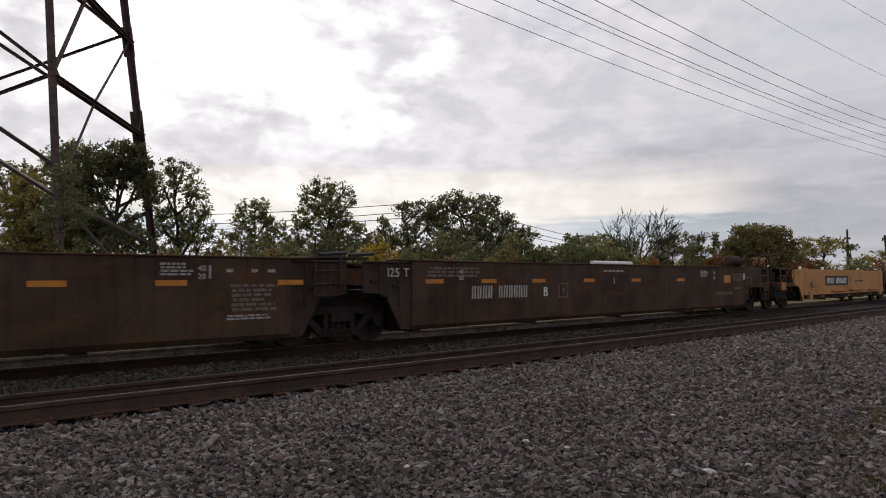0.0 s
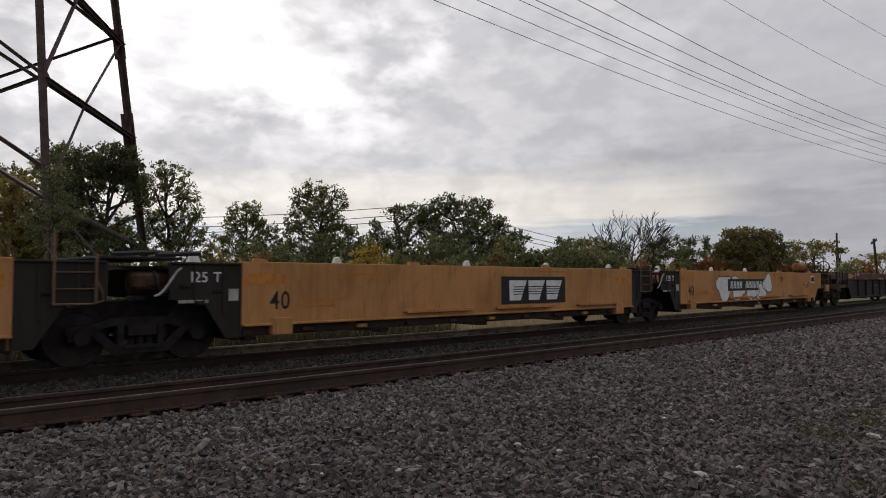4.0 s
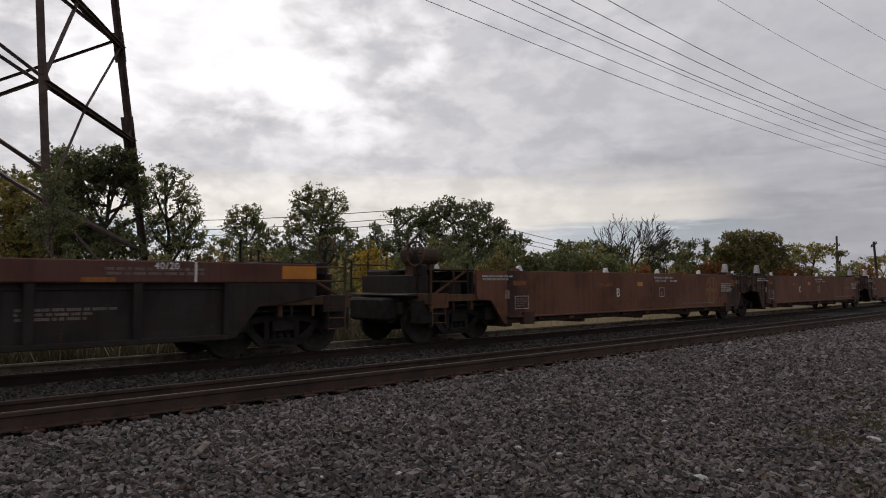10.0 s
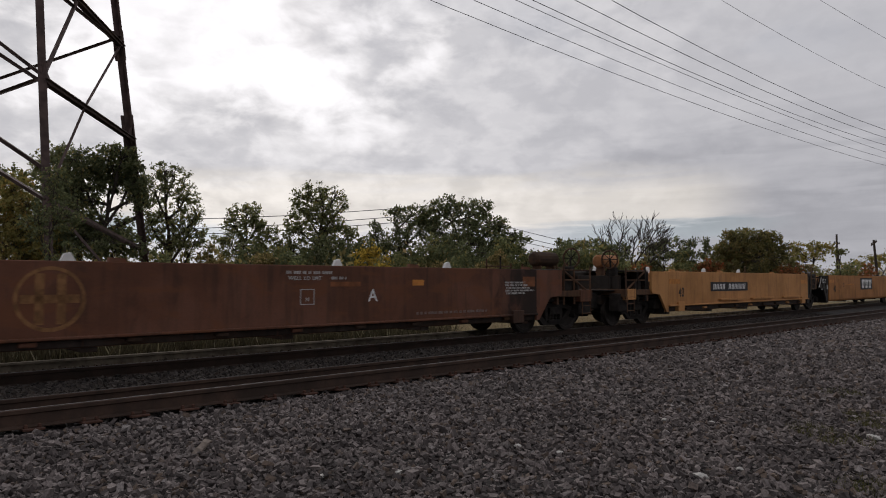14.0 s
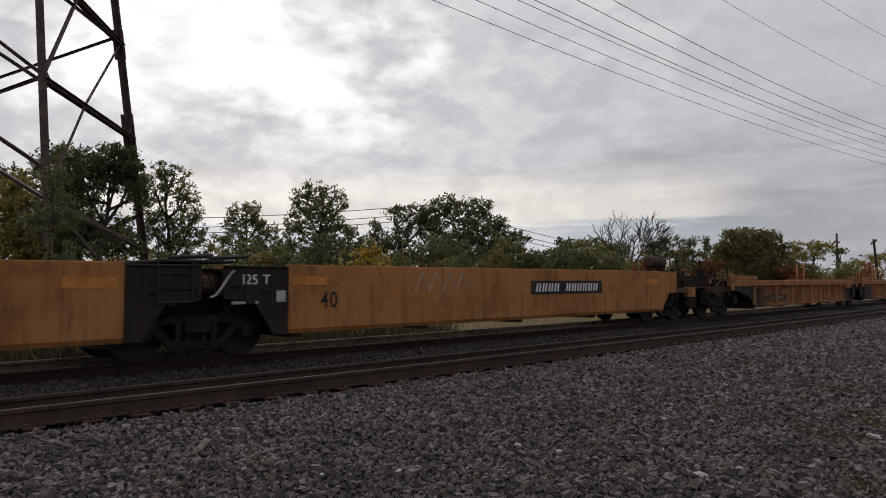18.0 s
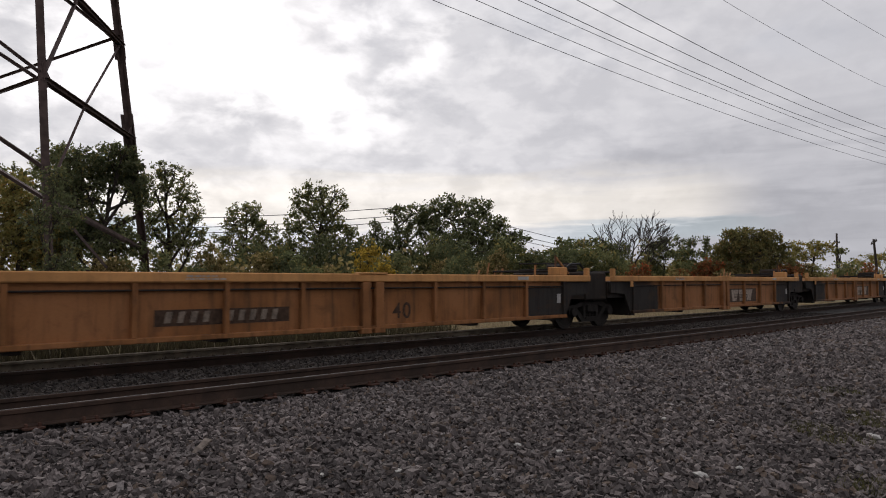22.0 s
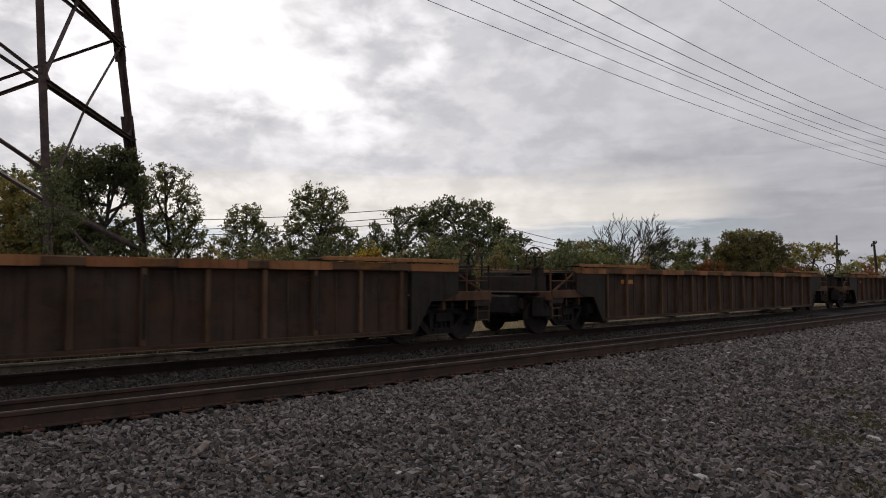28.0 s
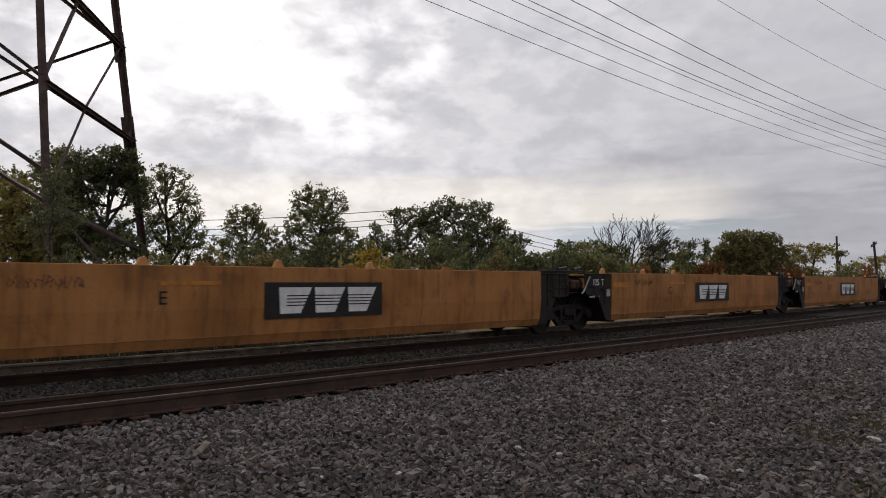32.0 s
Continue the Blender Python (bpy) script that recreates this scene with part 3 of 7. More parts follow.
def truck(root, x):
    t = link("truck", STORE["truck"], None, root, "sooty cast steel truck", (x, 0, 0))
    for s in (-1, 1):
        link("side_frame", STORE["side_frame"], None, t, at=(0, s * 1.0, 0))
        for dx in (-0.14, 0.0, 0.14):
            link("spring", STORE["spring"], None, t, at=(dx, s * 1.0, 0.42), rot=(90, 0, 0))
        for dx in (-0.89, 0.89):
            link("bearing", STORE["bearing"], None, t, at=(dx, s * 1.06, WHEEL_R))
    for i, dx in enumerate((-0.89, 0.89)):
        WHEELSETS[i].append(link("wheelset", STORE["wheelset"], None, t, "worn steel wheels on an axle", (dx, 0, WHEEL_R)))
    return t


def glyphs(text, size):
    """One stencilled character and its width."""
    key = ("text", text, size)
    if key not in STORE:
        cu = bpy.data.curves.new("stencil", "FONT")
        cu.body, cu.size, cu.extrude, cu.align_x, cu.align_y = text, size, 0.002, "LEFT", "BOTTOM_BASELINE"
        cu.offset = 0.008 * size
        tmp = bpy.data.objects.new("stencil", cu)
        scene.collection.objects.link(tmp)
        bpy.context.view_layer.update()
        me = bpy.data.meshes.new_from_object(tmp.evaluated_get(bpy.context.evaluated_depsgraph_get()))
        bpy.data.objects.remove(tmp)
        xs = [v.co.x for v in me.vertices]
        me.transform(Matrix.Translation((-min(xs), -0.36 * size, 0)))
        STORE[key] = (me, max(xs) - min(xs))
    return STORE[key]


def stencil(root, text, x, z, size, mat, y=-1.506, wide=1.0, label=""):
    """A line of single painted characters, centred on x."""
    gap = 0.11 * size
    widths = [0.25 * size if ch == " " else glyphs(ch, size)[1] for ch in text]
    u = x - wide * (sum(widths) + gap * (len(text) - 1)) / 2
    for ch, wd in zip(text, widths):
        if ch != " ":
            key = ("glyph", ch, size, mat.name)
            if key not in STORE:
                STORE[key] = glyphs(ch, size)[0].copy()
            ob = link("stencil_letter", STORE[key], mat, root, label, (u, y, z), (90, 0, 0))
            ob.scale = (wide, 1, 1)
        u += wide * (wd + gap)


def ring_mark(root, x, z, r, wide, bars_on, ghost):
    """A faded painted ring."""
    v, f = [], []
    pts = [(r * math.cos(k * math.pi / 18), 0.0, r * math.sin(k * math.pi / 18)) for k in range(37)]
    tube_into(v, f, pts, [wide] * 37, 4)
    me = bpy.data.meshes.new("round_mark")
    me.from_pydata([(p[0], p[1] * 0.03, p[2]) for p in v], [], f)
    link("round_mark", me, ghost, root, "faded round mark", (x, -1.504, z))
    for q in bars_on:
        decal("mark_bar", root, (x + q[0], x + q[1]), (z + q[2], z + q[3]), ghost, "", -1.502, 0.003)


def decal(name, root, x, z, mat, label="", y=-1.5025, thick=0.004):
    return box(name, x, (y - thick, y), z, mat, root, label, 0.0)


def bars(root, x, z, mat, rows, seed, y=-1.503, gap=0.35):
    """Stencilled lines too small to read: rows of short strokes."""
    rng = random.Random(seed)
    v, f = [], []
    step = (z[1] - z[0]) / rows
    high = min(step * (1 - gap), 0.055)
    for i in range(rows):
        u = x[0] + rng.uniform(0, 0.05) * (x[1] - x[0])
        end = x[1] - rng.uniform(0, 0.35) * (x[1] - x[0])
        z0 = z[1] - (i + 0.5) * step - high / 2
        left = rng.randint(2, 7)
        while u < end:
            w_ = high * rng.uniform(0.35, 0.6)
            k = len(v)
            v += [(u + dx, y - dy, z0 + dz) for dy in (0, 0.003) for dx, dz in ((0, 0), (w_, 0), (w_, high), (0, high))]
            f += [(k + 4, k + 5, k + 6, k + 7), (k, k + 1, k + 5, k + 4), (k + 2, k + 3, k + 7, k + 6), (k + 1, k + 2, k + 6, k + 5), (k + 3, k, k + 4, k + 7)]
            u += w_ + high * 0.22
            left -= 1
            if left < 1:
                u += high * 0.7
                left = rng.randint(2, 7)
    me = bpy.data.meshes.new("stencil_text")
    me.from_pydata(v, [], f)
    return tagged(link("stencil_text", me, mat, root), "rows of small worn stencilled lines", kind="stuff")


def mark_panel(root, x, z, n, mat_ground, mat_mark, slant=0.22):
    """A sign panel with a row of slanted marks."""
    if mat_ground is not None:
        decal("sign_panel", root, x, z, mat_ground, "black sign panel")
    h = z[1] - z[0]
    step = (x[1] - x[0]) * 0.88 / n
    for i in range(n):
        if n > 6 and i == 4:
            continue
        u = x[0] + (x[1] - x[0]) * 0.06 + step * i
        lo, hi = z[0] + 0.2 * h, z[1] - 0.2 * h
        k = slant * (hi - lo)
        for q0, q1 in ((0.0, 0.24), (0.46, 0.70)):
            pts = [(step * q0, lo), (step * q1, lo), (step * q1 + k, hi), (step * q0 + k, hi)]
            me = outline_mesh(("mark", round(step, 3), q0, round(lo, 3), round(hi, 3), slant), pts, -1.511, -1.507, mat_mark)
            link("sign_mark", me, None, root, "", (u, 0, 0))


def logo(root, x, z, ground, white):
    """A company panel: white slanted blocks crossed by thin speed lines."""
    decal("sign_panel", root, x, z, ground, "black company panel")
    W, H = x[1] - x[0], z[1] - z[0]
    for i in range(3):
        u, k = x[0] + W * (0.09 + 0.285 * i), H * 0.20
        bm = bmesh.new()
        lo, hi = z[0] + 0.13 * H, z[0] + 0.86 * H
        extrude_poly(bm, [(u + W * 0.03, lo), (u + W * 0.19, lo), (u + W * 0.25 + k * 0.6, hi), (u - W * 0.01 + k * 0.6, hi)], -1.511, -1.507)
        part("sign_block", bm, white, root, "white slanted block")
    for i in range(4):
        zc = z[0] + H * (0.34 + 0.09 * i)
        box("sign_line", (x[0] + W * 0.17, x[0] + W * 0.9), (-1.5135, -1.5115), (zc, zc + H * 0.032), ground, root, "", 0.0)


def scrawl(root, x, z, seed, loops, mat, width=0.014):
    """Spray-painted loops."""
    rng = random.Random(seed)
    for i in range(loops):
        v, f = [], []
        cx = x[0] + (x[1] - x[0]) * (i + 0.5) / loops + rng.uniform(-0.05, 0.05)
        cz, rx = (z[0] + z[1]) / 2 + rng.uniform(-0.08, 0.08), (x[1] - x[0]) / loops * rng.uniform(0.35, 0.65)
        rz, a0, turn = (z[1] - z[0]) * rng.uniform(0.25, 0.5), rng.uniform(0, 6), rng.uniform(3.5, 8.5)
        pts = []
        for k in range(22):
            a = a0 + turn * k / 21
            pts.append((cx + rx * math.cos(a) * (1 + 0.25 * math.sin(2.3 * a)) + 0.1 * rx * k / 21, -1.506, cz + rz * math.sin(a)))
        tube_into(v, f, pts, [width] * len(pts), 4)
        me = bpy.data.meshes.new("graffiti")
        me.from_pydata([(p[0], -1.505 - 0.0006 * (i % 3) + (p[1] + 1.506) * 0.15, p[2]) for p in v], [], f)
        link("graffiti", me, mat, root, "loop of spray paint")


def tag_strokes(root, x, z, seed, count, mat, width):
    """A quick spray-painted tag: slanted strokes, hooks and crossings without letters."""
    rng = random.Random(seed)
    for i in range(count):
        u = x[0] + (x[1] - x[0]) * (i + rng.uniform(0.1, 0.9)) / count
        h, w_ = z[1] - z[0], (x[1] - x[0]) / count
        p = [(u + rng.uniform(-0.5, 0.5) * w_, z[0] + h * rng.uniform(0, 0.35)), (u + rng.uniform(0.1, 1.0) * w_, z[0] + h * rng.uniform(0.65, 1.0))]
        if rng.random() < 0.7:
            p.append((u + rng.uniform(0.8, 1.8) * w_, z[0] + h * rng.uniform(0.2, 0.8)))
        if rng.random() < 0.4:
            p.append((u + rng.uniform(-0.3, 1.2) * w_, z[0] + h * rng.uniform(0.0, 0.5)))
        v, f = [], []
        tube_into(v, f, [(q[0], -1.506, q[1]) for q in p], [width] * len(p), 4)
        me = bpy.data.meshes.new("graffiti")
        me.from_pydata([(q[0], -1.505 - 0.0006 * (i % 3) + (q[1] + 1.506) * 0.15, q[2]) for q in v], [], f)
        link("graffiti", me, mat, root, "slanted stroke of spray paint")


def side_wall(root, name, prof, a, b, mat, label=""):
    """Both side sheets of a unit, one part each, as a folded plate."""
    for s in (1, -1):
        out = [(s * y, z) for y, z in prof]
        inn = [(s * (y + 0.05), z) for y, z in prof[::-1]]
        key = (name, s, tuple(prof), round(b - a, 2))
        me = outline_mesh(key, out + inn, -(b - a) / 2, (b - a) / 2, mat, "x")
        link("side_panel", me, None, root, label, ((a + b) / 2, 0, 0))


def floor_beams(root, a, b, z, mat):
    """Open well floor: a centre strip, cross beams and end sheets."""
    box("well_floor", (a, b), (-0.35, 0.35), (z, z + 0.05), mat, root)
    n = 5
    for i in range(n):
        x = a + 0.25 + (b - a - 0.5) * i / (n - 1)
        box("cross_beam", (x - 0.12, x + 0.12), (-1.34, 1.34), (z - 0.02, z + 0.10), mat, root)
    for x in (a, b):
        box("bulkhead", (x - 0.03, x + 0.03), (-1.36, 1.36), (z, z + 0.95), mat, root)


def guides(root, xs, z, mat, far_mat):
    """Container guides standing on the top edge: sloped blocks."""
    pts = [(-0.14, 0.0), (0.14, 0.0), (0.11, 0.065), (-0.12, 0.075)]
    tall = [(-0.17, 0.0), (0.16, 0.0), (0.03, 0.25), (-0.08, 0.22)]
    for i, x in enumerate(xs):
        link("container_guide", outline_mesh("guide", pts, -0.09, 0.0, mat), None, root, "", (x, -1.40, z))
        link("container_guide", outline_mesh("guide_tall" + far_mat.name, tall, -0.05, 0.05, far_mat), None, root, "pale sloped container guide", (x + 0.1, 1.44, z))


def joint_end(root, xb, d, mat, top, reach=1.2, low=0.42, rail_mat=None, capacity=None, ink=None):
    """The dark end of a unit over a shared truck. d: the way outwards along x."""
    pts = [(0.0, low), (0.0, top), (d * reach, top), (d * reach, 1.02), (d * reach * 0.55, 0.98), (d * reach * 0.22, low)]
    for u in (0.3, 0.8):
        box("end_stiffener", tuple(sorted((xb + d * u, xb + d * (u + 0.05)))), (-1.485, -1.455), (1.02 if u > 0.5 else 0.75, top - 0.03), mat, root)
    box("end_lip", tuple(sorted((xb + d * 0.02, xb + d * reach))), (-1.50, -1.40), (top - 0.025, top + 0.015), mat, root)
    for u, z in ((0.35, 1.12), (0.9, 1.2), (0.65, 0.92)):
        box("end_bracket", tuple(sorted((xb + d * u, xb + d * (u + 0.16)))), (-1.50, -1.44), (z, z + 0.07), M["truck"], root)
    for s in (-1, 1):
        me = outline_mesh(("jend", d, low, top, reach, s), pts, s * 1.40, s * 1.46, mat)
        link("end_panel", me, None, root, "sooty end panel", (xb, 0, 0))
    x0, x1 = sorted((xb, xb + d * reach))
    box("end_deck", (x0, x1), (-1.38, 1.38), (top - 0.10, top - 0.04), mat, root)
    box("end_beam", (x0, x1), (-0.45, 0.45), (0.80, 1.05), mat, root)
    if rail_mat is not None:
        for u, hh in ((0.5, 0.45), (1.06, 0.12)):
            tube("hand_rail", [(xb + d * u, -1.50, 0.98), (xb + d * u, -1.50, top + hh)], 0.02, rail_mat, root)
            tube("hand_rail", [(xb + d * u, 1.44, 0.98), (xb + d * u, 1.44, top + hh)], 0.022, rail_mat, root)
        tube("cross_rail", [(xb + d * 0.5, -1.50, 1.44), (xb + d * 1.06, -1.50, 1.44)], 0.014, rail_mat, root)
        tube("hand_hoop", [(xb + d * 0.5, -1.50, 0.98), (xb + d * 1.02, -1.50, 0.98), (xb + d * 1.16, -1.50, 1.02), (xb + d * 1.15, -1.50, 1.15), (xb + d * 1.06, -1.50, 1.34)], 0.018, rail_mat, root)
        tube("rung", [(xb + d * 0.5, -1.50, 1.2), (xb + d * 1.06, -1.50, 1.2)], 0.012, rail_mat, root)
    tank = lathe_cached("tank", [(-0.42, 0.02), (-0.40, 0.16), (-0.36, 0.19), (0.36, 0.19), (0.40, 0.16), (0.42, 0.02)], M["brown_dark"])
    if capacity:
        link("brake_reservoir", tank, None, root, "rusty air reservoir", (xb + d * (reach + 0.05), -0.95, 1.28))
        stencil(root, capacity, xb + d * (0.26 if ink else 0.62), top - 0.22, 0.15 if ink else 0.24, ink or M["white"], -1.488 if ink else -1.468, 0.95)
        if not ink:
            decal("placard", root, (xb + d * 0.14 - 0.09, xb + d * 0.14 + 0.09), (top - 0.62, top - 0.42), M["offwhite"], "pale paper placard", -1.463)
        bars(root, (xb + d * 0.75 - 0.35, xb + d * 0.75 + 0.35), (top - 0.66, top - 0.58), M["offwhite"], 1, 5, -1.463)
        pts = []
        for k in range(9):
            a = math.pi * k / 8
            pts.append((xb + d * (reach + 0.25 - 0.35 * k / 8), -1.42, top - 0.12 - 0.36 * math.sin(a)))
        tube("air_hose", pts, 0.02, M["hose"], root)
        bow = [(xb + d * (reach - 0.18 + 0.42 * k / 8), -1.47, top - 0.08 - 0.44 * math.sin(0.5 * math.pi * k / 8) ** 1.5) for k in range(9)]
        tube("train_hose", bow, 0.019, M["offwhite"] if ink is None else M["faint"], root, "dusty pale hose looped over the joint")
        box("valve_gear", tuple(sorted((xb + d * (reach + 0.12), xb + d * (reach + 0.5)))), (-1.38, -1.1), (top - 0.42, top - 0.16), M["deck_rust"], root, "rusty valve gear", 0.05)
        box("valve_cap", tuple(sorted((xb + d * (reach + 0.2), xb + d * (reach + 0.34)))), (-1.41, -1.37), (top - 0.36, top - 0.24), M["brown_dark"], root, "", 0.04)


def lathe_cached(name, prof, mat):
    key = ("lathe", name, mat.name)
    if key not in STORE:
        STORE[key] = lathe(name, prof, mat, 14, "x")
    return STORE[key]


def coupler(root, x, d):
    box("draft_sill", tuple(sorted((x, x + d * 1.7))), (-0.24, 0.24), (0.66, 0.98), M["char"], root)
    shank = box("coupler", tuple(sorted((x + d * 1.7, x + d * 2.15))), (-0.11, 0.11), (0.76, 0.94), M["truck"], root, "cast steel coupler")
    box("knuckle", tuple(sorted((x + d * 2.1, x + d * 2.42))), (-0.19, 0.17), (0.70, 1.0), M["truck"], root, "", 0.05)
    pts = [(x + d * (1.75 + 0.08 * k), -0.45 + 0.015 * k, 0.80 - 0.34 * math.sin(math.pi * min(1, k / 7.5))) for k in range(9)]
    tube("air_hose", pts, 0.018, M["faint"], root, "dusty air brake hose")
    tube("hose_end", pts[6:], 0.024, M["offwhite"], root, "pale worn hose coupling")


def end_clutter(root, xb, d, deck, top, tank_mat, seed):
    """Brake gear, pipes, posts and ladders on an open car end."""
    rng = random.Random(seed)
    iron, rust = M["truck"], M["deck_rust"]
    for u, y, hh in ((1.25, -1.40, 0.75), (1.7, -1.40, 0.62), (2.4, -1.42, 0.70), (1.3, 1.40, 0.95), (1.9, 1.40, 1.05), (2.4, 1.42, 0.85), (1.6, 0.3, 0.8)):
        tube("end_post", [(xb + d * u, y, deck - 0.3 if abs(y) > 1 else deck), (xb + d * u, y, deck + hh)], 0.026, rust if rng.random() < 0.6 else iron, root)
    for z, y in ((0.34, -1.40), (0.60, -1.40), (0.75, 1.40), (0.42, 1.40)):
        tube("grab_rail", [(xb + d * 1.25, y, deck + z), (xb + d * 2.4, y, deck + z)], 0.018, rust, root)
    tube("brace_bar", [(xb + d * 1.2, -1.38, deck + 0.62), (xb + d * 2.3, -1.38, deck + 0.05)], 0.03, rust, root)
    tube("brace_bar", [(xb + d * 1.3, -0.9, deck + 0.55), (xb + d * 2.2, -0.5, deck + 0.1)], 0.04, iron, root)
    if tank_mat is not None:
        tank = lathe_cached("tank_" + tank_mat.name, [(-0.50, 0.02), (-0.48, 0.15), (-0.43, 0.20), (0.43, 0.20), (0.48, 0.15), (0.50, 0.02)], tank_mat)
        link("air_tank", tank, None, root, "dented cylindrical air tank", (xb + d * 1.75, -0.35, deck + 0.92))
        for u in (1.45, 2.05):
            box("tank_bracket", (xb + d * u - 0.03, xb + d * u + 0.03), (-0.5, -0.2), (deck, deck + 0.74), rust, root)
    wheel = [(xb + d * 2.34, -0.85 + 0.27 * math.cos(k * math.pi / 8), deck + 0.95 + 0.27 * math.sin(k * math.pi / 8)) for k in range(17)]
    tube("brake_wheel", wheel, 0.026, rust, root, "rusty brake wheel")
    for k in range(4):
        q = k * math.pi / 4
        tube("wheel_spoke", [(xb + d * 2.34, -0.85 - 0.26 * math.cos(q), deck + 0.95 - 0.26 * math.sin(q)), (xb + d * 2.34, -0.85 + 0.26 * math.cos(q), deck + 0.95 + 0.26 * math.sin(q))], 0.012, iron, root)
    tube("brake_staff", [(xb + d * 2.3, -0.85, deck), (xb + d * 2.3, -0.85, deck + 0.95)], 0.03, iron, root)
    box("brake_housing", tuple(sorted((xb + d * 2.1, xb + d * 2.3))), (-1.0, -0.7), (deck + 0.45, deck + 0.72), iron, root, "", 0.03)
    box("valve_box", tuple(sorted((xb + d * 1.35, xb + d * 1.75))), (-1.32, -1.0), (deck + 0.04, deck + 0.36), iron, root, "", 0.03)
    box("pipe_bracket", tuple(sorted((xb + d * 1.0, xb + d * 1.1))), (-1.36, -1.2), (deck - 0.3, deck + 0.2), rust, root)
    tube("uncoupling_lever", [(xb + d * 2.5, -1.35, deck - 0.30), (xb + d * 2.55, -1.2, deck - 0.12), (xb + d * 2.55, -0.2, deck - 0.10), (xb + d * 2.6, -0.05, deck - 0.2)], 0.016, iron, root)
    tube("train_line", [(xb + d * 0.3, -1.25, deck - 0.18), (xb + d * 1.4, -1.25, deck - 0.2), (xb + d * 2.4, -0.6, deck - 0.25)], 0.03, iron, root)
    for z in (-0.55, -0.35, -0.15):
        tube("rung", [(xb + d * 2.0, -1.45, deck + z), (xb + d * 2.38, -1.45, deck + z)], 0.013, rust, root)
    for u in (2.0, 2.38):
        tube("ladder_rail", [(xb + d * u, -1.45, deck - 0.6), (xb + d * u, -1.45, deck + 0.1)], 0.014, rust, root)
    box("gear_box", tuple(sorted((xb + d * 0.1, xb + d * 0.5))), (-1.28, -0.8), (0.45, 0.78), iron, root, "", 0.03)
    box("walkway_grate", tuple(sorted((xb + d * 0.9, xb + d * 1.9))), (-1.3, 1.3), (top - 0.01, top + 0.03), M["black"], root)


def end_deck(root, xb, d, mat, top, low, deck=1.02, slope=0.55, rails=True, upper=1.2, apron=True, tank=None, seed=1, skirt=False):
    """The outer end of a car: body cut away over an end truck, deck, brake gear, coupler."""
    pts = [(0.0, low), (0.0, top), (d * upper, top), (d * upper, deck + 0.06), (d * 1.0, deck - 0.06), (d * slope, deck - 0.10), (0.12 * d, low + 0.02)]
    if skirt:
        pts = [(0.0, low), (0.0, top), (d * 1.63, top), (d * 1.63, 1.26), (d * 1.17, 1.22), (d * 1.17, 0.77), (d * 0.28, 0.72), (-d * 0.22, low)]
        y0 = -1.5005
        box("side_hatch", tuple(sorted((xb + d * 0.7, xb + d * 0.95))), (y0 - 0.02, y0), (1.30, 1.48), mat, root)
        box("hatch_opening", tuple(sorted((xb + d * 0.76, xb + d * 0.9))), (y0 - 0.024, y0 - 0.02), (1.33, 1.45), M["ink"], root, "", 0.0)
        box("hatch_opening", tuple(sorted((xb + d * 1.42, xb + d * 1.55))), (y0 - 0.004, y0), (1.34, 1.48), M["ink"], root, "", 0.0)
        box("seam_strip", tuple(sorted((xb + d * 0.42, xb + d * 0.45))), (y0 - 0.008, y0), (0.78, top - 0.03), mat, root)
        box("placard", tuple(sorted((xb + d * 0.02, xb + d * 0.2))), (y0 - 0.006, y0), (1.38, 1.54), M["faint"], root, "", 0.0)
        box("placard", tuple(sorted((xb - d * 0.3, xb - d * 0.42))), (y0 - 0.006, y0), (1.38, 1.52), M["worn_ink"], root, "", 0.0)
        box("reflector", tuple(sorted((xb - d * 0.45, xb + d * 0.42))), (y0 - 0.005, y0), (1.20, 1.32), M["amberpaint"], root, "amber reflective strip", 0.0)
        box("upper_walkway", tuple(sorted((xb - d * 0.6, xb + d * 1.3))), (-1.46, 1.3), (top + 0.10, top + 0.14), M["char"], root, "dark grating walkway above the end")
        for u in (-0.5, 0.35, 1.2):
            box("walkway_leg", tuple(sorted((xb + d * u, xb + d * (u + 0.05)))), (-1.44, -1.38), (top - 0.02, top + 0.11), M["char"], root)
    for s in (-1, 1):
        me = outline_mesh(("edeck", d, low, top, upper, deck, slope, s, skirt), pts, s * 1.43, s * 1.498, mat)
        link("end_panel", me, None, root, "", (xb, 0, 0))
        box("deck_sill", tuple(sorted((xb + d * 0.6, xb + d * 2.45))), tuple(sorted((s * 1.32, s * 1.44))), (deck - 0.10, deck + 0.06), M["deck_rust"], root)
    box("end_deck", tuple(sorted((xb, xb + d * 2.45))), (-1.40, 1.40), (deck - 0.04, deck + 0.03), M["black"], root)
    box("end_sill", tuple(sorted((xb + d * 2.35, xb + d * 2.47))), (-1.45, 1.45), (deck - 0.16, deck + 0.08), M["deck_rust"], root)
    box("end_bulkhead", tuple(sorted((xb + d * upper, xb + d * (upper + 0.05)))), (-1.40, 1.40), (deck, top - 0.02), M["black"], root)
    coupler(root, xb + d * 0.6, d)
    truck(root, xb + d * 1.25)
    box("underframe_box", tuple(sorted((xb + d * 0.3, xb + d * 2.3))), (-0.85, 0.85), (0.62, deck - 0.05), M["truck"], root, "sooty underframe", 0.03)
    box("brake_cylinder", tuple(sorted((xb + d * 0.5, xb + d * 1.1))), (-1.25, -0.95), (deck + 0.03, deck + 0.30), M["truck"], root, "", 0.05)
    box("end_plate", tuple(sorted((xb + d * 2.22, xb + d * 2.28))), (-1.15, 1.15), (deck, deck + 0.48), M["char"], root)
    box("end_gear", tuple(sorted((xb + d * 2.3, xb + d * 2.7))), (-0.75, 0.75), (0.62, deck - 0.1), M["char"], root, "sooty buffer and draft gear", 0.04)
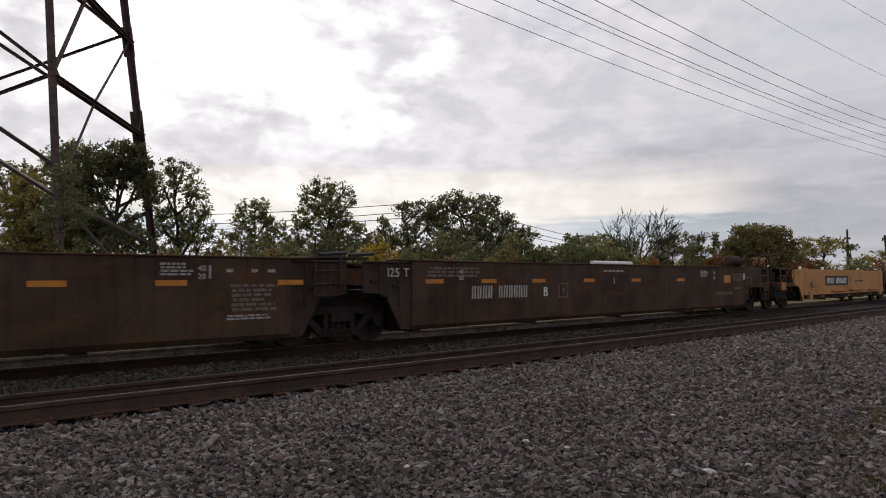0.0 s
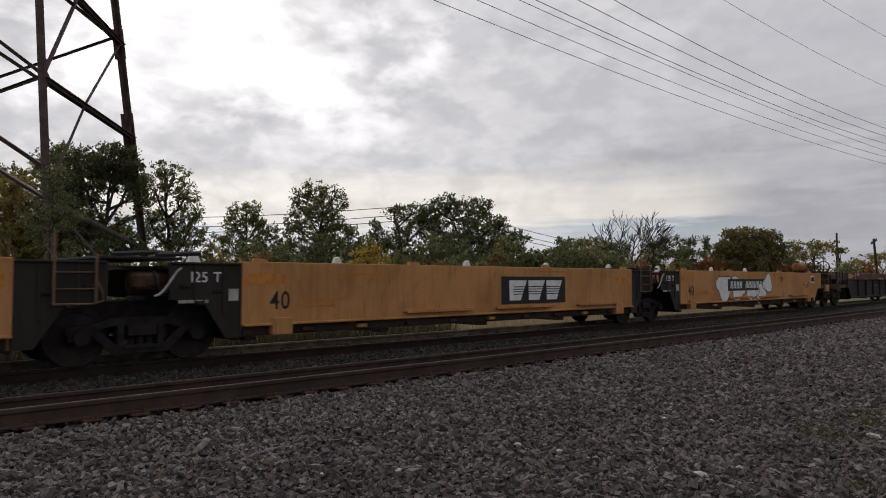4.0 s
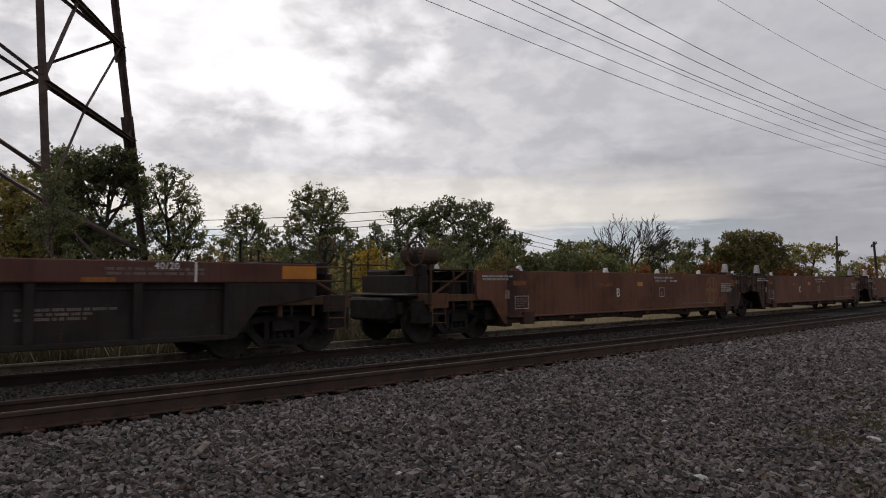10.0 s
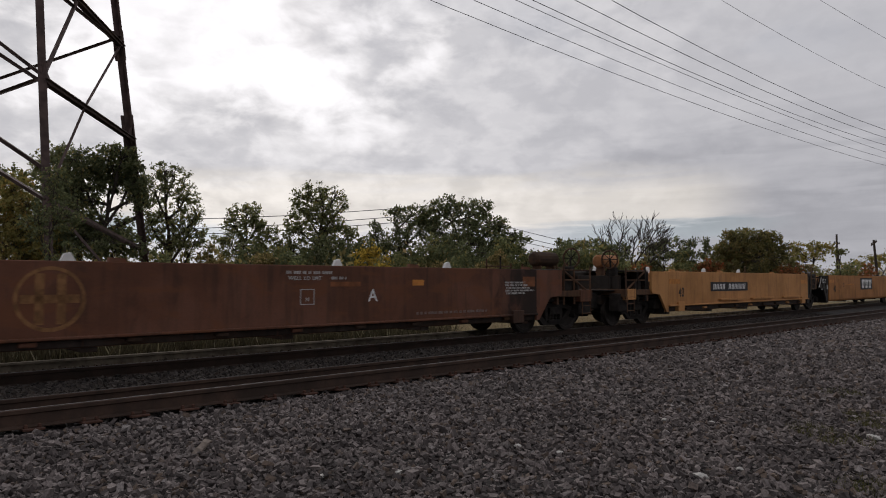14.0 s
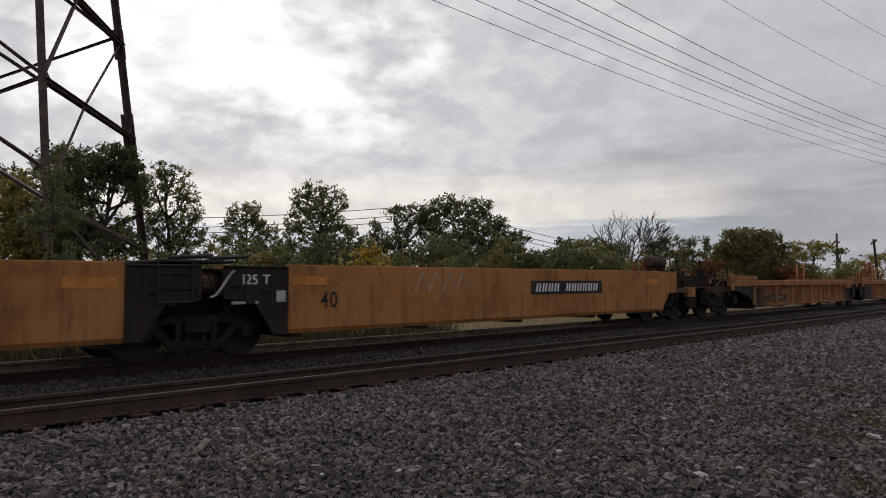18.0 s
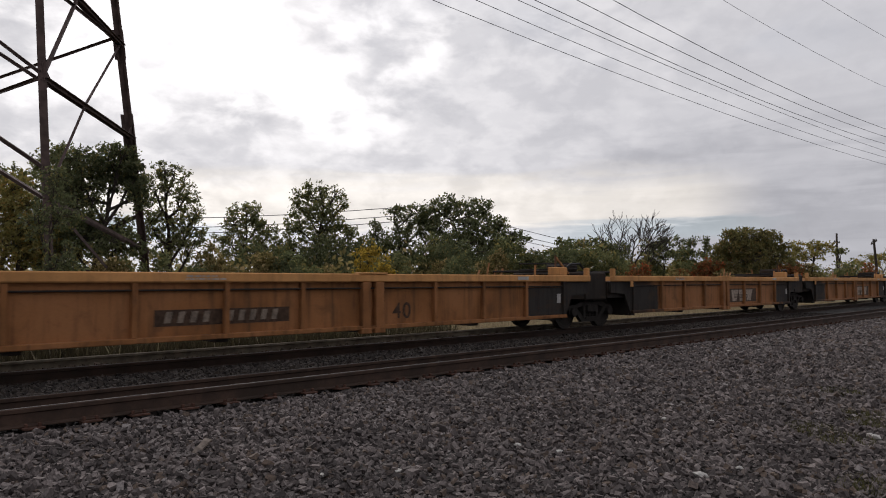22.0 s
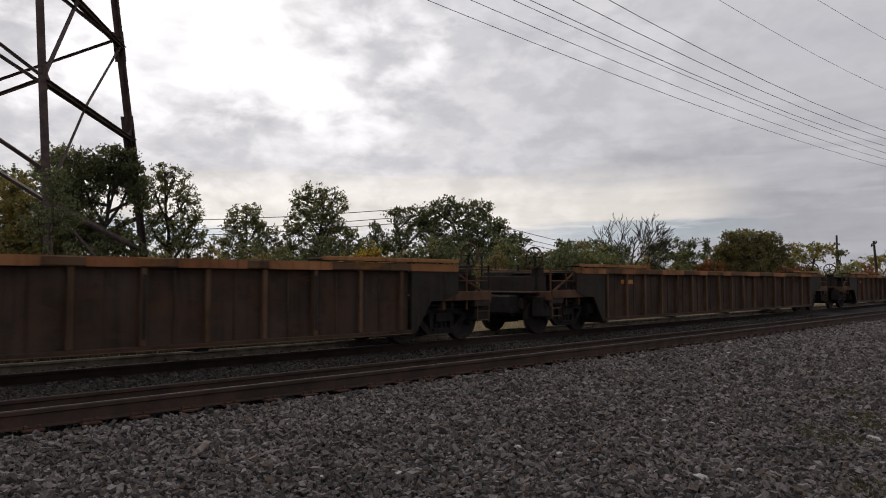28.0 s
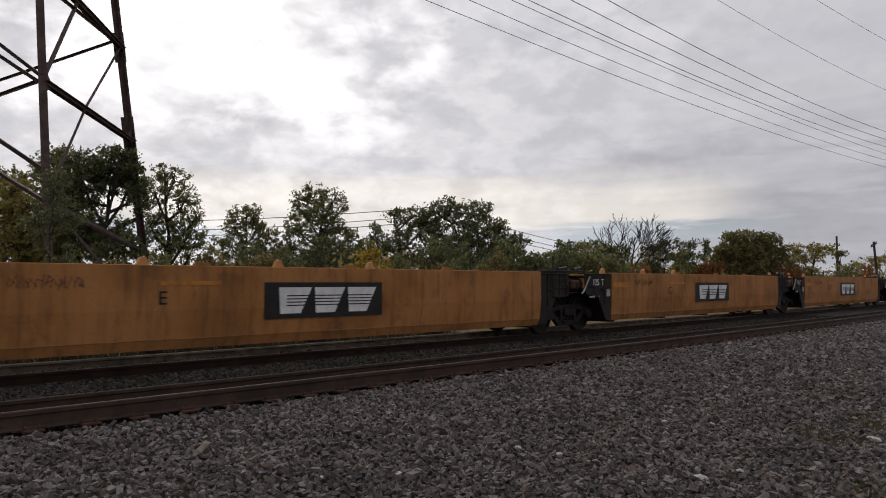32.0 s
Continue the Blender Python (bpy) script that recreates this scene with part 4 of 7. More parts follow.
    box("draft_housing", tuple(sorted((xb + d * 2.2, xb + d * 3.05))), (-0.62, 0.62), (0.50, deck - 0.02), M["truck"], root, "sooty draft gear housing", 0.05)
    box("step_box", tuple(sorted((xb + d * 2.05, xb + d * 2.6))), (-1.30, -0.95), (0.44, deck - 0.05), M["truck"], root, "sooty step and hose box", 0.03)
    box("brake_stand", tuple(sorted((xb + d * 1.35, xb + d * 2.15))), (0.25, 1.15), (deck + 0.03, deck + 0.62), M["char"], root, "sooty brake equipment cabinet", 0.04)
    box("brake_rigging", tuple(sorted((xb + d * 0.2, xb + d * 2.2))), (-0.70, 0.70), (0.40, 0.62), M["truck"], root, "sooty brake rigging", 0.03)
    box("crossover_step", tuple(sorted((xb + d * 2.47, xb + d * 2.8))), (-1.1, 0.9), (deck + 0.02, deck + 0.06), M["black"], root)
    if apron:
        box("crossover_apron", tuple(sorted((xb + d * 1.9, xb + d * 2.4))), (-1.46, -1.30), (deck - 0.24, deck + 0.08), mat, root)
    if rails:
        end_clutter(root, xb, d, deck, top, tank, seed)


def unit(a, b, label, group):
    """An empty at rail level under the middle of a car body that reaches from a to b along the train."""
    root = tagged(new("well_car"), label, "rail car", group)
    UNITS.append((root, (a + b) / 2))
    return root


# ---- the kinds of car ----
def ledges(root, spans, z, mat):
    for x0, x1 in spans:
        box("step_ledge", (x0, x1), (-1.60, -1.49), (z, z + 0.03), mat, root)
        box("ledge_lip", (x0, x1), (-1.605, -1.585), (z - 0.02, z + 0.05), mat, root)


def smooth_car(a, b, left, right, kind, label, group, paint=None):
    """A deep car with smooth welded sides."""
    root = unit(a, b, label, group)
    c = (a + b) / 2
    L = (b - a) / 2
    if kind == "ledge":
        prof, top, low, mat, endm, rail_m = [(-1.36, 0.36), (-1.40, 0.53), (-1.50, 0.57), (-1.50, 1.63)], 1.63, 0.36, M["yellow"], M["black"], M["ladder_dull"]
    elif kind == "plain":
        prof, top, low, mat, endm, rail_m = [(-1.45, 0.38), (-1.50, 0.46), (-1.50, 1.60)], 1.60, 0.38, M["yellow_dull"], M["black"], M["greypaint"]
    elif kind == "fold":
        prof, top, low, mat, endm, rail_m = [(-1.39, 0.275), (-1.455, 0.43), (-1.50, 0.90), (-1.50, 1.60)], 1.60, 0.30, M["yellow_dull"], M["black"], M["greypaint"]
    elif kind == "brown":
        prof, top, low, mat, endm, rail_m = [(-1.36, 0.36), (-1.40, 0.50), (-1.50, 0.54), (-1.50, 1.61)], 1.61, 0.36, M["brown"], M["endbrown"], M["brown_dark"]
    else:
        prof, top, low, mat, endm, rail_m = [(-1.44, 0.24), (-1.50, 0.33), (-1.50, 1.65)], 1.65, 0.26, M["brown_dark"], M["soot_shade_brown"], M["brown_dark"]
    mat = paint or mat
    side_wall(root, kind, prof, -L, L, mat)
    floor_beams(root, -L, L, low - 0.06, M["soot_shade_brown"] if kind == "brown" else endm)
    for s in (-1, 1):
        box("top_chord", (-L, L), tuple(sorted((s * 1.34, s * 1.495))), (top - 0.06, top + 0.012), mat, root)
    if kind in ("ledge", "brown"):
        z = 0.57 if kind == "ledge" else 0.53
        box("sill_flange", (-L, L), (-1.56, -1.44), (z - 0.035, z + 0.012), mat, root)
        box("sill_flange", (-L, L), (1.44, 1.56), (z - 0.035, z + 0.012), mat, root)
        if kind == "ledge":
            ledges(root, [(-L + 3.6, -L + 5.6), (-L + 6.4, -L + 8.5), (-L + 9.6, -L + 11.4)], z + 0.10, mat)
        for x in (-L + 0.75, L - 0.75):
            box("jacking_pad", (x - 0.2, x + 0.2), (-1.57, -1.42), (z - 0.20, z + 0.10), M["endbrown"] if kind == "brown" else mat, root)
        # this rail's dark colour stands in for the shade below the flange
        box("lower_rail", (-L + 0.05, L - 0.05), (-1.425, -1.35), (low + 0.01, z - 0.04), M["soot_shade_brown"], root, "lower rail coloured dark for the shade under the flange")
        for i in range(9):
            x = -L + 1.2 + i * (2 * L - 2.4) / 8
            box("drain_bracket", (x, x + 0.22), (-1.50, -1.40), (low + 0.05, low + 0.12), mat if i % 3 == 1 else M["brown_dark"], root)
    if kind in ("ledge", "brown", "fold"):
        pale = M["white"] if kind != "fold" else M["chord_yellow"]
        guides(root, [-L + 0.35, -L + 3.9, L - 4.0, L - 0.35] if kind != "fold" else [-L + 4.0, 0.6, L - 3.2], top, mat, pale)
    for side, e in ((-1, left), (1, right)):
        xb = side * L
        if e == "joint":
            joint_end(root, xb, side, endm, top - 0.03, 1.22, low, rail_m if side > 0 else None, "125 T" if side == (1 if kind == "brown" else -1) and kind != "dark" else None, M["offwhite"] if kind == "brown" else None)
            if kind == "brown":
                x = xb - side * 0.02
                big = outline_mesh(("guide_big", side), [(-0.16, 0.0), (0.14, 0.0), (0.10, 0.24), (0.03, 0.31), (-0.04, 0.29)], -0.07, 0.07, M["offwhite"])
                link("container_guide", big, None, root, "tall pale container guide", (x - 0.03, -1.16, top + 0.10))
                box("guide_stand", (x - 0.22, x + 0.22), (-1.28, -1.02), (top - 0.02, top + 0.105), M["char"], root, "", 0.02)
                box("grab_strip", (x - 0.11, x + 0.13), (-1.52, -1.49), (top + 0.015, top + 0.045), M["offwhite"], root, "white painted grab strip")
            if side < 0:
                truck(root, xb - 1.5)
                box("joint_deck", (xb - 2.2, xb - 0.9), (-1.2, 1.2), (top + 0.02, top + 0.07), M["black"], root)
                for u in (-2.0, -1.3):
                    tube("joint_pipe", [(xb + u, -1.1, top + 0.1), (xb + u + 0.9, -0.7, top + 0.16)], 0.04, M["hose"], root)
        else:
            end_deck(root, xb, side, mat, top, low, upper=1.6 if kind in ("dark", "fold") else 1.05, skirt=kind == "fold", tank=None if kind == "fold" else M["orange"] if kind == "ledge" else M["brown_dark"], seed=int(a))
    return root, c, L, top


def chord_car(a, b, ua, ub, left, right, label, group, top, chord_low, low, chord_mat, web_mat, rib_mat, ribs, rib_w, gap_end, deep=0.10, end_mat=None, rails=True, plates=False, end_out=0.0):
    """A car whose sides are a deep top chord over a recessed ribbed web."""
    root = unit(a, b, label, group)
    c, L = (a + b) / 2, (b - a) / 2
    u0, u1 = ua - c, ub - c
    for s in (-1, 1):
        box("top_chord", (u0, u1), tuple(sorted((s * 1.38, s * 1.52))), (chord_low, top), chord_mat, root, "", 0.02)
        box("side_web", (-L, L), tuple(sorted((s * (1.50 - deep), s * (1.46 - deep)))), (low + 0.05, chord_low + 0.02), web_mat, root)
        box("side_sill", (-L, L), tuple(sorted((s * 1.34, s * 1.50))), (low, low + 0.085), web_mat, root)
    for x in ribs:
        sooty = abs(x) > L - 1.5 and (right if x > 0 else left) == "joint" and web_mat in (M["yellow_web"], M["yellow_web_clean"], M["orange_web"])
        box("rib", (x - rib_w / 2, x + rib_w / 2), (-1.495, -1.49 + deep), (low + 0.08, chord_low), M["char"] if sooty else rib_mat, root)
        box("rib", (x - rib_w / 2, x + rib_w / 2), (1.49 - deep, 1.495), (low + 0.08, chord_low), rib_mat, root)
    floor_beams(root, -L, L, low - 0.05, M["black"])
    for side, e in ((-1, left), (1, right)):
        xb, xu = side * L, (u0 if side < 0 else u1)
        if e == "joint":
            if side < 0:
                truck(root, u0 - gap_end / 2)
            box("end_beam", tuple(sorted((xb, xu))), (-1.30, 1.30), (0.82, chord_low), end_mat or M["black"], root)
            for s in (-1, 1):
                pts = [(0, low), (0, chord_low), (xu - xb, chord_low), (xu - xb, 0.98), ((xu - xb) * 0.3, 0.92)]
                if plates:
                    pts = [(0, low), (0, chord_low), (xu - xb, chord_low), (xu - xb, 0.58), ((xu - xb) * 0.75, 0.50), ((xu - xb) * 0.35, 0.40)]
                link("end_panel", outline_mesh(("cj", round(xu - xb, 3), low, chord_low, s), pts, s * 1.36, s * 1.42, end_mat or M["black"]), None, root, "", (xb, 0, 0))
        else:
            if end_out:
                for s in (-1, 1):
                    pts = [(0, low), (0, chord_low), (side * end_out, chord_low), (side * end_out, 0.80), (side * 0.5, 0.74), (side * 0.18, 0.55)]
                    link("end_plate", outline_mesh(("arch", side, low, chord_low, s), pts, s * 1.37, s * 1.43, M["char"]), None, root, "sooty arched end plate", (xb, 0, 0))
            end_deck(root, xb + side * end_out, side, end_mat or M["char"], chord_low, max(low, 0.8) if end_out else low, upper=abs(xu - xb) - end_out, rails=rails, seed=int(a))
    return root, c, L, u0, u1


# ---- the train, car by car; places count along the train from its point at x = 0 when the clip starts ----
def build_dark_cars():
    g = "dark brown well cars"
    lab = "sooty dark brown deep well car with amber reflectors"
    for i, (a, b, l, r) in enumerate(((-22.2, -9.3, "joint", "joint"), (-6.7, 6.3, "joint", "joint"), (9.1, 24.9, "joint", "end"))):
        root, c, L, top = smooth_car(a, b, l, r, "dark", lab, g)
        spots = ((-5.4, -3.6, -1.8, 0.4, 2.45, 4.19, 6.30), (9.72, 11.4, 13.2, 15.33, 17.66, 20.3))[i == 2]
        for x in spots:
            x -= c if i else 0.0
            decal("reflector", root, (x - 0.25, x + 0.25), (1.185, 1.275), M["reflect"], "amber reflective strip")
        bars(root, (-L + 0.4, -L + 2.0), (1.31, 1.55), M["faint"], 3, 20 + i)
        box("top_lip", (-L - 0.6, L + 0.4), (-1.53, -1.36), (1.645, 1.675), M["brown_dark"], root)
        if i < 2:
            stencil(root, "40", 4.88, 1.47, 0.13, M["offwhite"])
            stencil(root, "20", 4.88, 1.34, 0.13, M["offwhite"])
            decal("gauge_mark", root, (5.0, 5.03), (1.30, 1.52), M["offwhite"])
            for x in (5.3, 5.75, 6.05):
                bars(root, (x, x + 0.14), (1.38, 1.48), M["offwhite"], 1, int(90 * x))
            bars(root, (5.38, 6.3), (0.74, 1.22), M["faint"], 6, 31)
            bars(root, (5.3, 6.25), (0.60, 0.70), M["offwhite"], 2, 33)
            bars(root, (-1.8, 0.2), (1.50, 1.56), M["amberpaint"], 1, 32)
            bars(root, (4.2, 4.75), (1.34, 1.56), M["offwhite"], 4, 34)
        if i == 2:
            stencil(root, "125 T", -L - 0.38, 1.42, 0.25, M["offwhite"], -1.51)
            mark_panel(root, (10.70 - c, 12.92 - c), (0.74, 1.22), 11, None, M["offwhite"], 0.05)
            stencil(root, "B", 13.47 - c, 0.97, 0.32, M["white"])
            stencil(root, "48", 9.75 - c, 0.80, 0.50, M["soot_shade_brown"])
            stencil(root, "40", 10.5 - c, 1.44, 0.13, M["offwhite"])
            stencil(root, "20", 10.5 - c, 1.31, 0.13, M["offwhite"])
            for q in ((14.0, 14.38, 0.80, 0.82), (14.0, 14.38, 1.14, 1.16), (14.0, 14.02, 0.82, 1.14), (14.36, 14.38, 0.82, 1.14)):
                decal("stencil_frame", root, (q[0] - c, q[1] - c), (q[2], q[3]), M["faint"])
            decal("stencil_tick", root, (14.17 - c, 14.21 - c), (0.92, 1.04), M["faint"])
            tube("white_bar", [(15.5 - c, -1.47, 1.70), (17.45 - c, -1.47, 1.70)], 0.062, M["white"], root, "long white rounded bar on the top edge", 10)
            for x in (15.6, 17.3):
                box("bar_bracket", (x - c - 0.04, x - c + 0.04), (-1.50, -1.44), (1.62, 1.68), M["brown_dark"], root)
            bars(root, (16.0 - c, 17.0 - c), (1.44, 1.53), M["offwhite"], 1, 42)
            decal("gauge_mark", root, (16.5 - c, 16.54 - c), (1.13, 1.30), M["offwhite"])
            stencil(root, "40", L - 2.3, 1.46, 0.15, M["offwhite"])
            stencil(root, "20", L - 2.3, 1.29, 0.15, M["offwhite"])
            bars(root, (L - 2.2, L - 0.8), (0.70, 0.80), M["faint"], 2, 41)
            bars(root, (L - 3.3, L - 2.75), (1.32, 1.54), M["offwhite"], 4, 45)
            box("reflector", (23.36 - c, 23.84 - c), (-1.506, -1.50), (1.12, 1.38), M["reflect"], root, "amber reflective patch", 0.0)
            bars(root, (L - 0.9, L + 0.1), (1.16, 1.46), M["faint"], 3, 43)
            decal("placard", root, (L - 0.02, L + 0.14), (1.22, 1.44), M["offwhite"], "", -1.503)
            for q in ((25.12, 25.6, 1.05, 1.07), (25.12, 25.6, 1.29, 1.31), (25.12, 25.14, 1.07, 1.29), (25.58, 25.6, 1.07, 1.29), (25.35, 25.37, 1.07, 1.29)):
                decal("placard_frame", root, (q[0] - c, q[1] - c), (q[2], q[3]), M["faint"], "", -1.503)
            bars(root, (L - 0.8, L - 0.1), (0.88, 0.95), M["amberpaint"], 1, 44)


def build_yellow_cars():
    g = "clean yellow well cars"
    rows = ((31.0, 43.46, "end", "joint", "B"), (46.5, 58.95, "joint", "joint", ""), (61.95, 74.25, "joint", "joint", ""),
            (77.6, 89.95, "joint", "joint", ""), (92.9, 105.6, "joint", "end", ""))
    for i, (a, b, l, r, letter) in enumerate(rows):
        lab = ("yellow end well car with black number panel", "yellow well car with company panel and looping graffiti", "yellow well car with company panel and black letter D",
               "yellow well car with black and white company panel", "yellow end well car with large white graffiti")[i]
        root, c, L, top = smooth_car(a, b, l, r, "ledge", lab, g)
        stencil(root, "40", -L + 0.72 if i else -L + 0.95, 0.98, 0.44, M["ink"], wide=0.85)
        decal("reflector", root, (-L + 0.03, -L + 0.85), (1.26, 1.44), M["amberpaint"], "amber reflective patch")
        decal("reflector", root, (L - 0.95, L - 0.1), (1.22, 1.40), M["amberpaint"], "amber reflective patch")
        bars(root, (1.6, 3.2), (1.52, 1.56), M["amberpaint"], 1, i)
        bars(root, (-L + 1.2, -L + 2.2), (0.82, 1.0), M["amberpaint"], 3, 60 + i)
        if i in (0, 4):
            x0 = {0: 33.8, 4: 96.5}[i] - c
            mark_panel(root, (x0, x0 + 3.35), (0.93, 1.36), 11, M["ink"], M["white"])
        else:
            x0 = {1: 49.75, 2: 65.1, 3: 84.3}[i] - c
            logo(root, (x0 - 0.1, x0 + 2.4), (0.75, 1.41), M["ink"], M["white"])
        if i == 0:
            stencil(root, "B", 37.6 - c, 1.18, 0.26, M["ink"])
            stencil(root, "LD LMT", 38.47 - c, 1.12, 0.11, M["worn_ink"])
            bars(root, (38.76 - c, 39.14 - c), (1.08, 1.16), M["worn_ink"], 1, 70, gap=0.1)
            stencil(root, "PER UNIT", 39.43 - c, 1.12, 0.11, M["worn_ink"])
        if i == 1:
            scrawl(root, (53.0 - c, 56.0 - c), (0.90, 1.45), 3, 5, M["amberpaint"], 0.007)
            tag_strokes(root, (57.55 - c, 58.75 - c), (1.30, 1.55), 5, 16, M["ink"], 0.011)
            tag_strokes(root, (57.0 - c, 58.5 - c), (0.80, 1.16), 6, 17, M["ink"], 0.008)
            ring_mark(root, 56.72 - c, 0.95, 0.19, 0.014, ((-0.01, 0.01, -0.09, 0.09),), M["ink"])
            tube("graffiti", [(55.1 - c, -1.505, 1.05), (56.3 - c, -1.505, 1.05)], 0.008, M["ink"], root)
        if i == 2:
            stencil(root, "D", 70.55 - c, 1.12, 0.30, M["ink"])
            bars(root, (67.7 - c, 68.9 - c), (1.48, 1.54), M["worn_ink"], 1, 73)
            bars(root, (L - 2.2, L - 0.6), (0.86, 1.05), M["amberpaint"], 3, 74)
            box("sign_panel", (1.6, 1.78), (-1.504, -1.50), (1.05, 1.25), M["amberpaint"], root, "", 0.0)
        if i == 3:
            bars(root, (79.4 - c, 81.0 - c), (1.42, 1.48), M["amberpaint"], 1, 71)
        if i == 4:
            graffiti_piece(root, 95.4 - c, 100.8 - c)
            stencil(root, "08", 101.7 - c, 1.34, 0.30, M["ink"])
            box("placard", (L - 0.35, L + 0.12), (-1.512, -1.50), (1.20, 1.50), M["white"], root, "white framed placard", 0.0)
            box("placard_core", (L - 0.30, L + 0.07), (-1.517, -1.513), (1.25, 1.45), M["char"], root, "", 0.0)
            scrawl(root, (L - 1.3, L - 0.5), (1.02, 1.14), 8, 3, M["ink"], 0.014)
            decal("reflector", root, (L - 4.3, L - 3.5), (1.22, 1.32), M["reflect"], "amber reflective patch")
            bars(root, (L - 3.0, L - 0.6), (0.60, 0.66), M["amberpaint"], 1, 72)
            box("placard", (L - 3.2, L - 2.8), (-1.505, -1.50), (0.58, 0.66), M["offwhite"], root, "", 0.0)


def graffiti_piece(root, x0, x1):
    """Large white letters without meaning, outlined in black."""
    rng = random.Random(12)
    for k, (u0, u1, z0, z1) in enumerate(((0.0, 0.30, 0.52, 1.60), (0.22, 0.52, 0.45, 1.58), (0.48, 0.74, 0.48, 1.40), (0.66, 0.88, 0.46, 1.22), (0.78, 1.0, 0.75, 1.60))):
        bm, v, f, pts = bmesh.new(), [], [], []
        for j in range(14):
            q = 2 * math.pi * j / 14
            rr = 0.82 + 0.25 * math.sin(3 * q + k) * rng.uniform(0.4, 1)
            pts.append((x0 + (x1 - x0) * ((u0 + u1) / 2 + (u1 - u0) / 2 * rr * math.cos(q)), (z0 + z1) / 2 + (z1 - z0) / 2 * min(1.0, rr) * math.sin(q)))
        extrude_poly(bm, pts, -1.5035 - 0.0012 * k, -1.5010)
        ring = [(p[0], -1.506 - 0.0012 * k, p[1]) for p in pts] + [(pts[0][0], -1.506 - 0.0012 * k, pts[0][1])]
        tube_into(v, f, ring, [0.016] * len(ring), 4)
        part("graffiti", bm, M["white"], root, "large white spray painted shape")
        me = bpy.data.meshes.new("graffiti_outline")
        me.from_pydata([(p[0], -1.507 - 0.0012 * k + (p[1] + 1.507 + 0.0012 * k) * 0.15, p[2]) for p in v], [], f)
        link("graffiti_outline", me, M["ink"], root, "black spray painted outline")


def build_two_tone_cars():
    g = "maroon and black well cars"
    joints = (126.45, 142.05, 157.55, 173.3)
    lows = ((111.6, 125.3), (127.5, 140.9), (143.1, 156.4), (158.6, 172.2), (174.4, 187.6))
    for i, (a, b) in enumerate(lows):
        ua = 110.9 if i == 0 else joints[i - 1] + 0.38
        ub = 189.3 if i == 4 else joints[i] - 0.38
        L = (b - a) / 2
        ribs = [-L + 2 * L * k / 9 for k in range(10)]
        root, c, L, u0, u1 = chord_car(a, b, ua, ub, "end" if i == 0 else "joint", "end" if i == 4 else "joint",
                                       "sooty black well car with maroon top rail and amber patches", g, 1.675, 1.33, 0.385, M["maroon"], M["web_black"], M["web_black"], ribs, 0.14, 0.76)
        for x in (u0 + 0.02, u1 - 0.72):
            decal("reflector", root, (x, x + 0.70), (1.40, 1.63), M["reflect"], "amber end patch", -1.5225)
        for x in (-4.15, -1.2, 1.72, 4.55):
            decal("reflector", root, (x - 0.24, x + 0.24), (1.345, 1.415), M["reflect"] if i == 3 else M["amber_dim"], "amber reflective strip", -1.5225)
        for x in (u0 + 1.35, 0.35, u1 - 2.3):
            decal("gauge_mark", root, (x, x + 0.035), (1.345, 1.665), M["white"], "white upright mark", -1.5225)
        stencil(root, "40/20", u0 + 1.85, 1.60, 0.15, M["white"], -1.527)
        stencil(root, "40/20", u1 - 2.75, 1.60, 0.15, M["white"], -1.527)
        stencil(root, "WELL LD LMT", -0.75, 1.40, 0.13, M["white"], -1.527)
        stencil(root, ("122600", "122800", "121900", "122700", "122600")[i], 1.05, 1.40, 0.13, M["white"], -1.527)
        bars(root, (0.6, 1.1), (1.53, 1.63), M["offwhite"], 1, 85 + i, -1.523)
        stencil(root, "BCDEA"[i], 1.32, 1.58, 0.11, M["offwhite"], -1.527)
        for x, z in ((-L + 0.9, 0.84), (-L + 2.2, 0.92)):
            stencil(root, "x", x, z, 0.16, M["faint"], -1.406)
        for x in (-1.9, 2.9):
            stencil(root, "x", x, 1.53, 0.12, M["offwhite"], -1.527)
        bars(root, (-L - 0.5, -L + 0.6), (1.46, 1.58), M["offwhite"], 2, 80 + i, -1.523)
        bars(root, (L - 2.0, L - 0.4), (1.44, 1.58), M["faint"], 2, 90 + i, -1.523)
        for x in (-L + 4.4, L - 4.4):
            box("placard", (x - 0.09, x + 0.09), (-1.526, -1.521), (1.50, 1.63), M["faint"], root, "", 0.0)
        for x in (-L + 5.0, L - 5.2):
            bars(root, (x - 0.8, x + 0.7), (0.98, 1.06), M["faint"], 2, 100 + i, -1.402)
        bars(root, (L - 3.1, L - 1.7), (0.78, 0.98), M["faint"], 3, 110 + i, -1.402)
        stencil(root, "BCDEA"[i], -0.95 if i == 2 else -1.1, 0.71, 0.26, M["offwhite"] if i in (1, 2) else M["faint"], -1.406)
        if i:
            stencil(root, "125-T", -L + 1.9, 0.68, 0.28, M["faint"], -1.406)
        # a black strip puts the chord's shade on the web into colour
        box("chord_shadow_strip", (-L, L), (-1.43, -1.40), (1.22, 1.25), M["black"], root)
        tube("end_post", [(u1 - 0.1, 1.3, 1.6), (u1 - 0.1, 1.3, 2.25)], 0.03, M["truck"], root)
        tube("end_post", [(u1 - 0.1, 0.5, 1.6), (u1 - 0.1, 0.5, 2.0)], 0.03, M["truck"], root)
        box("end_walkway", tuple(sorted((u1 - 0.9, u1 + 0.1))), (-1.2, 1.2), (1.66, 1.71), M["black"], root)
        box("end_walkway", tuple(sorted((u0 + 0.9, u0 - 0.1))), (-1.2, 1.2), (1.66, 1.70), M["black"], root)


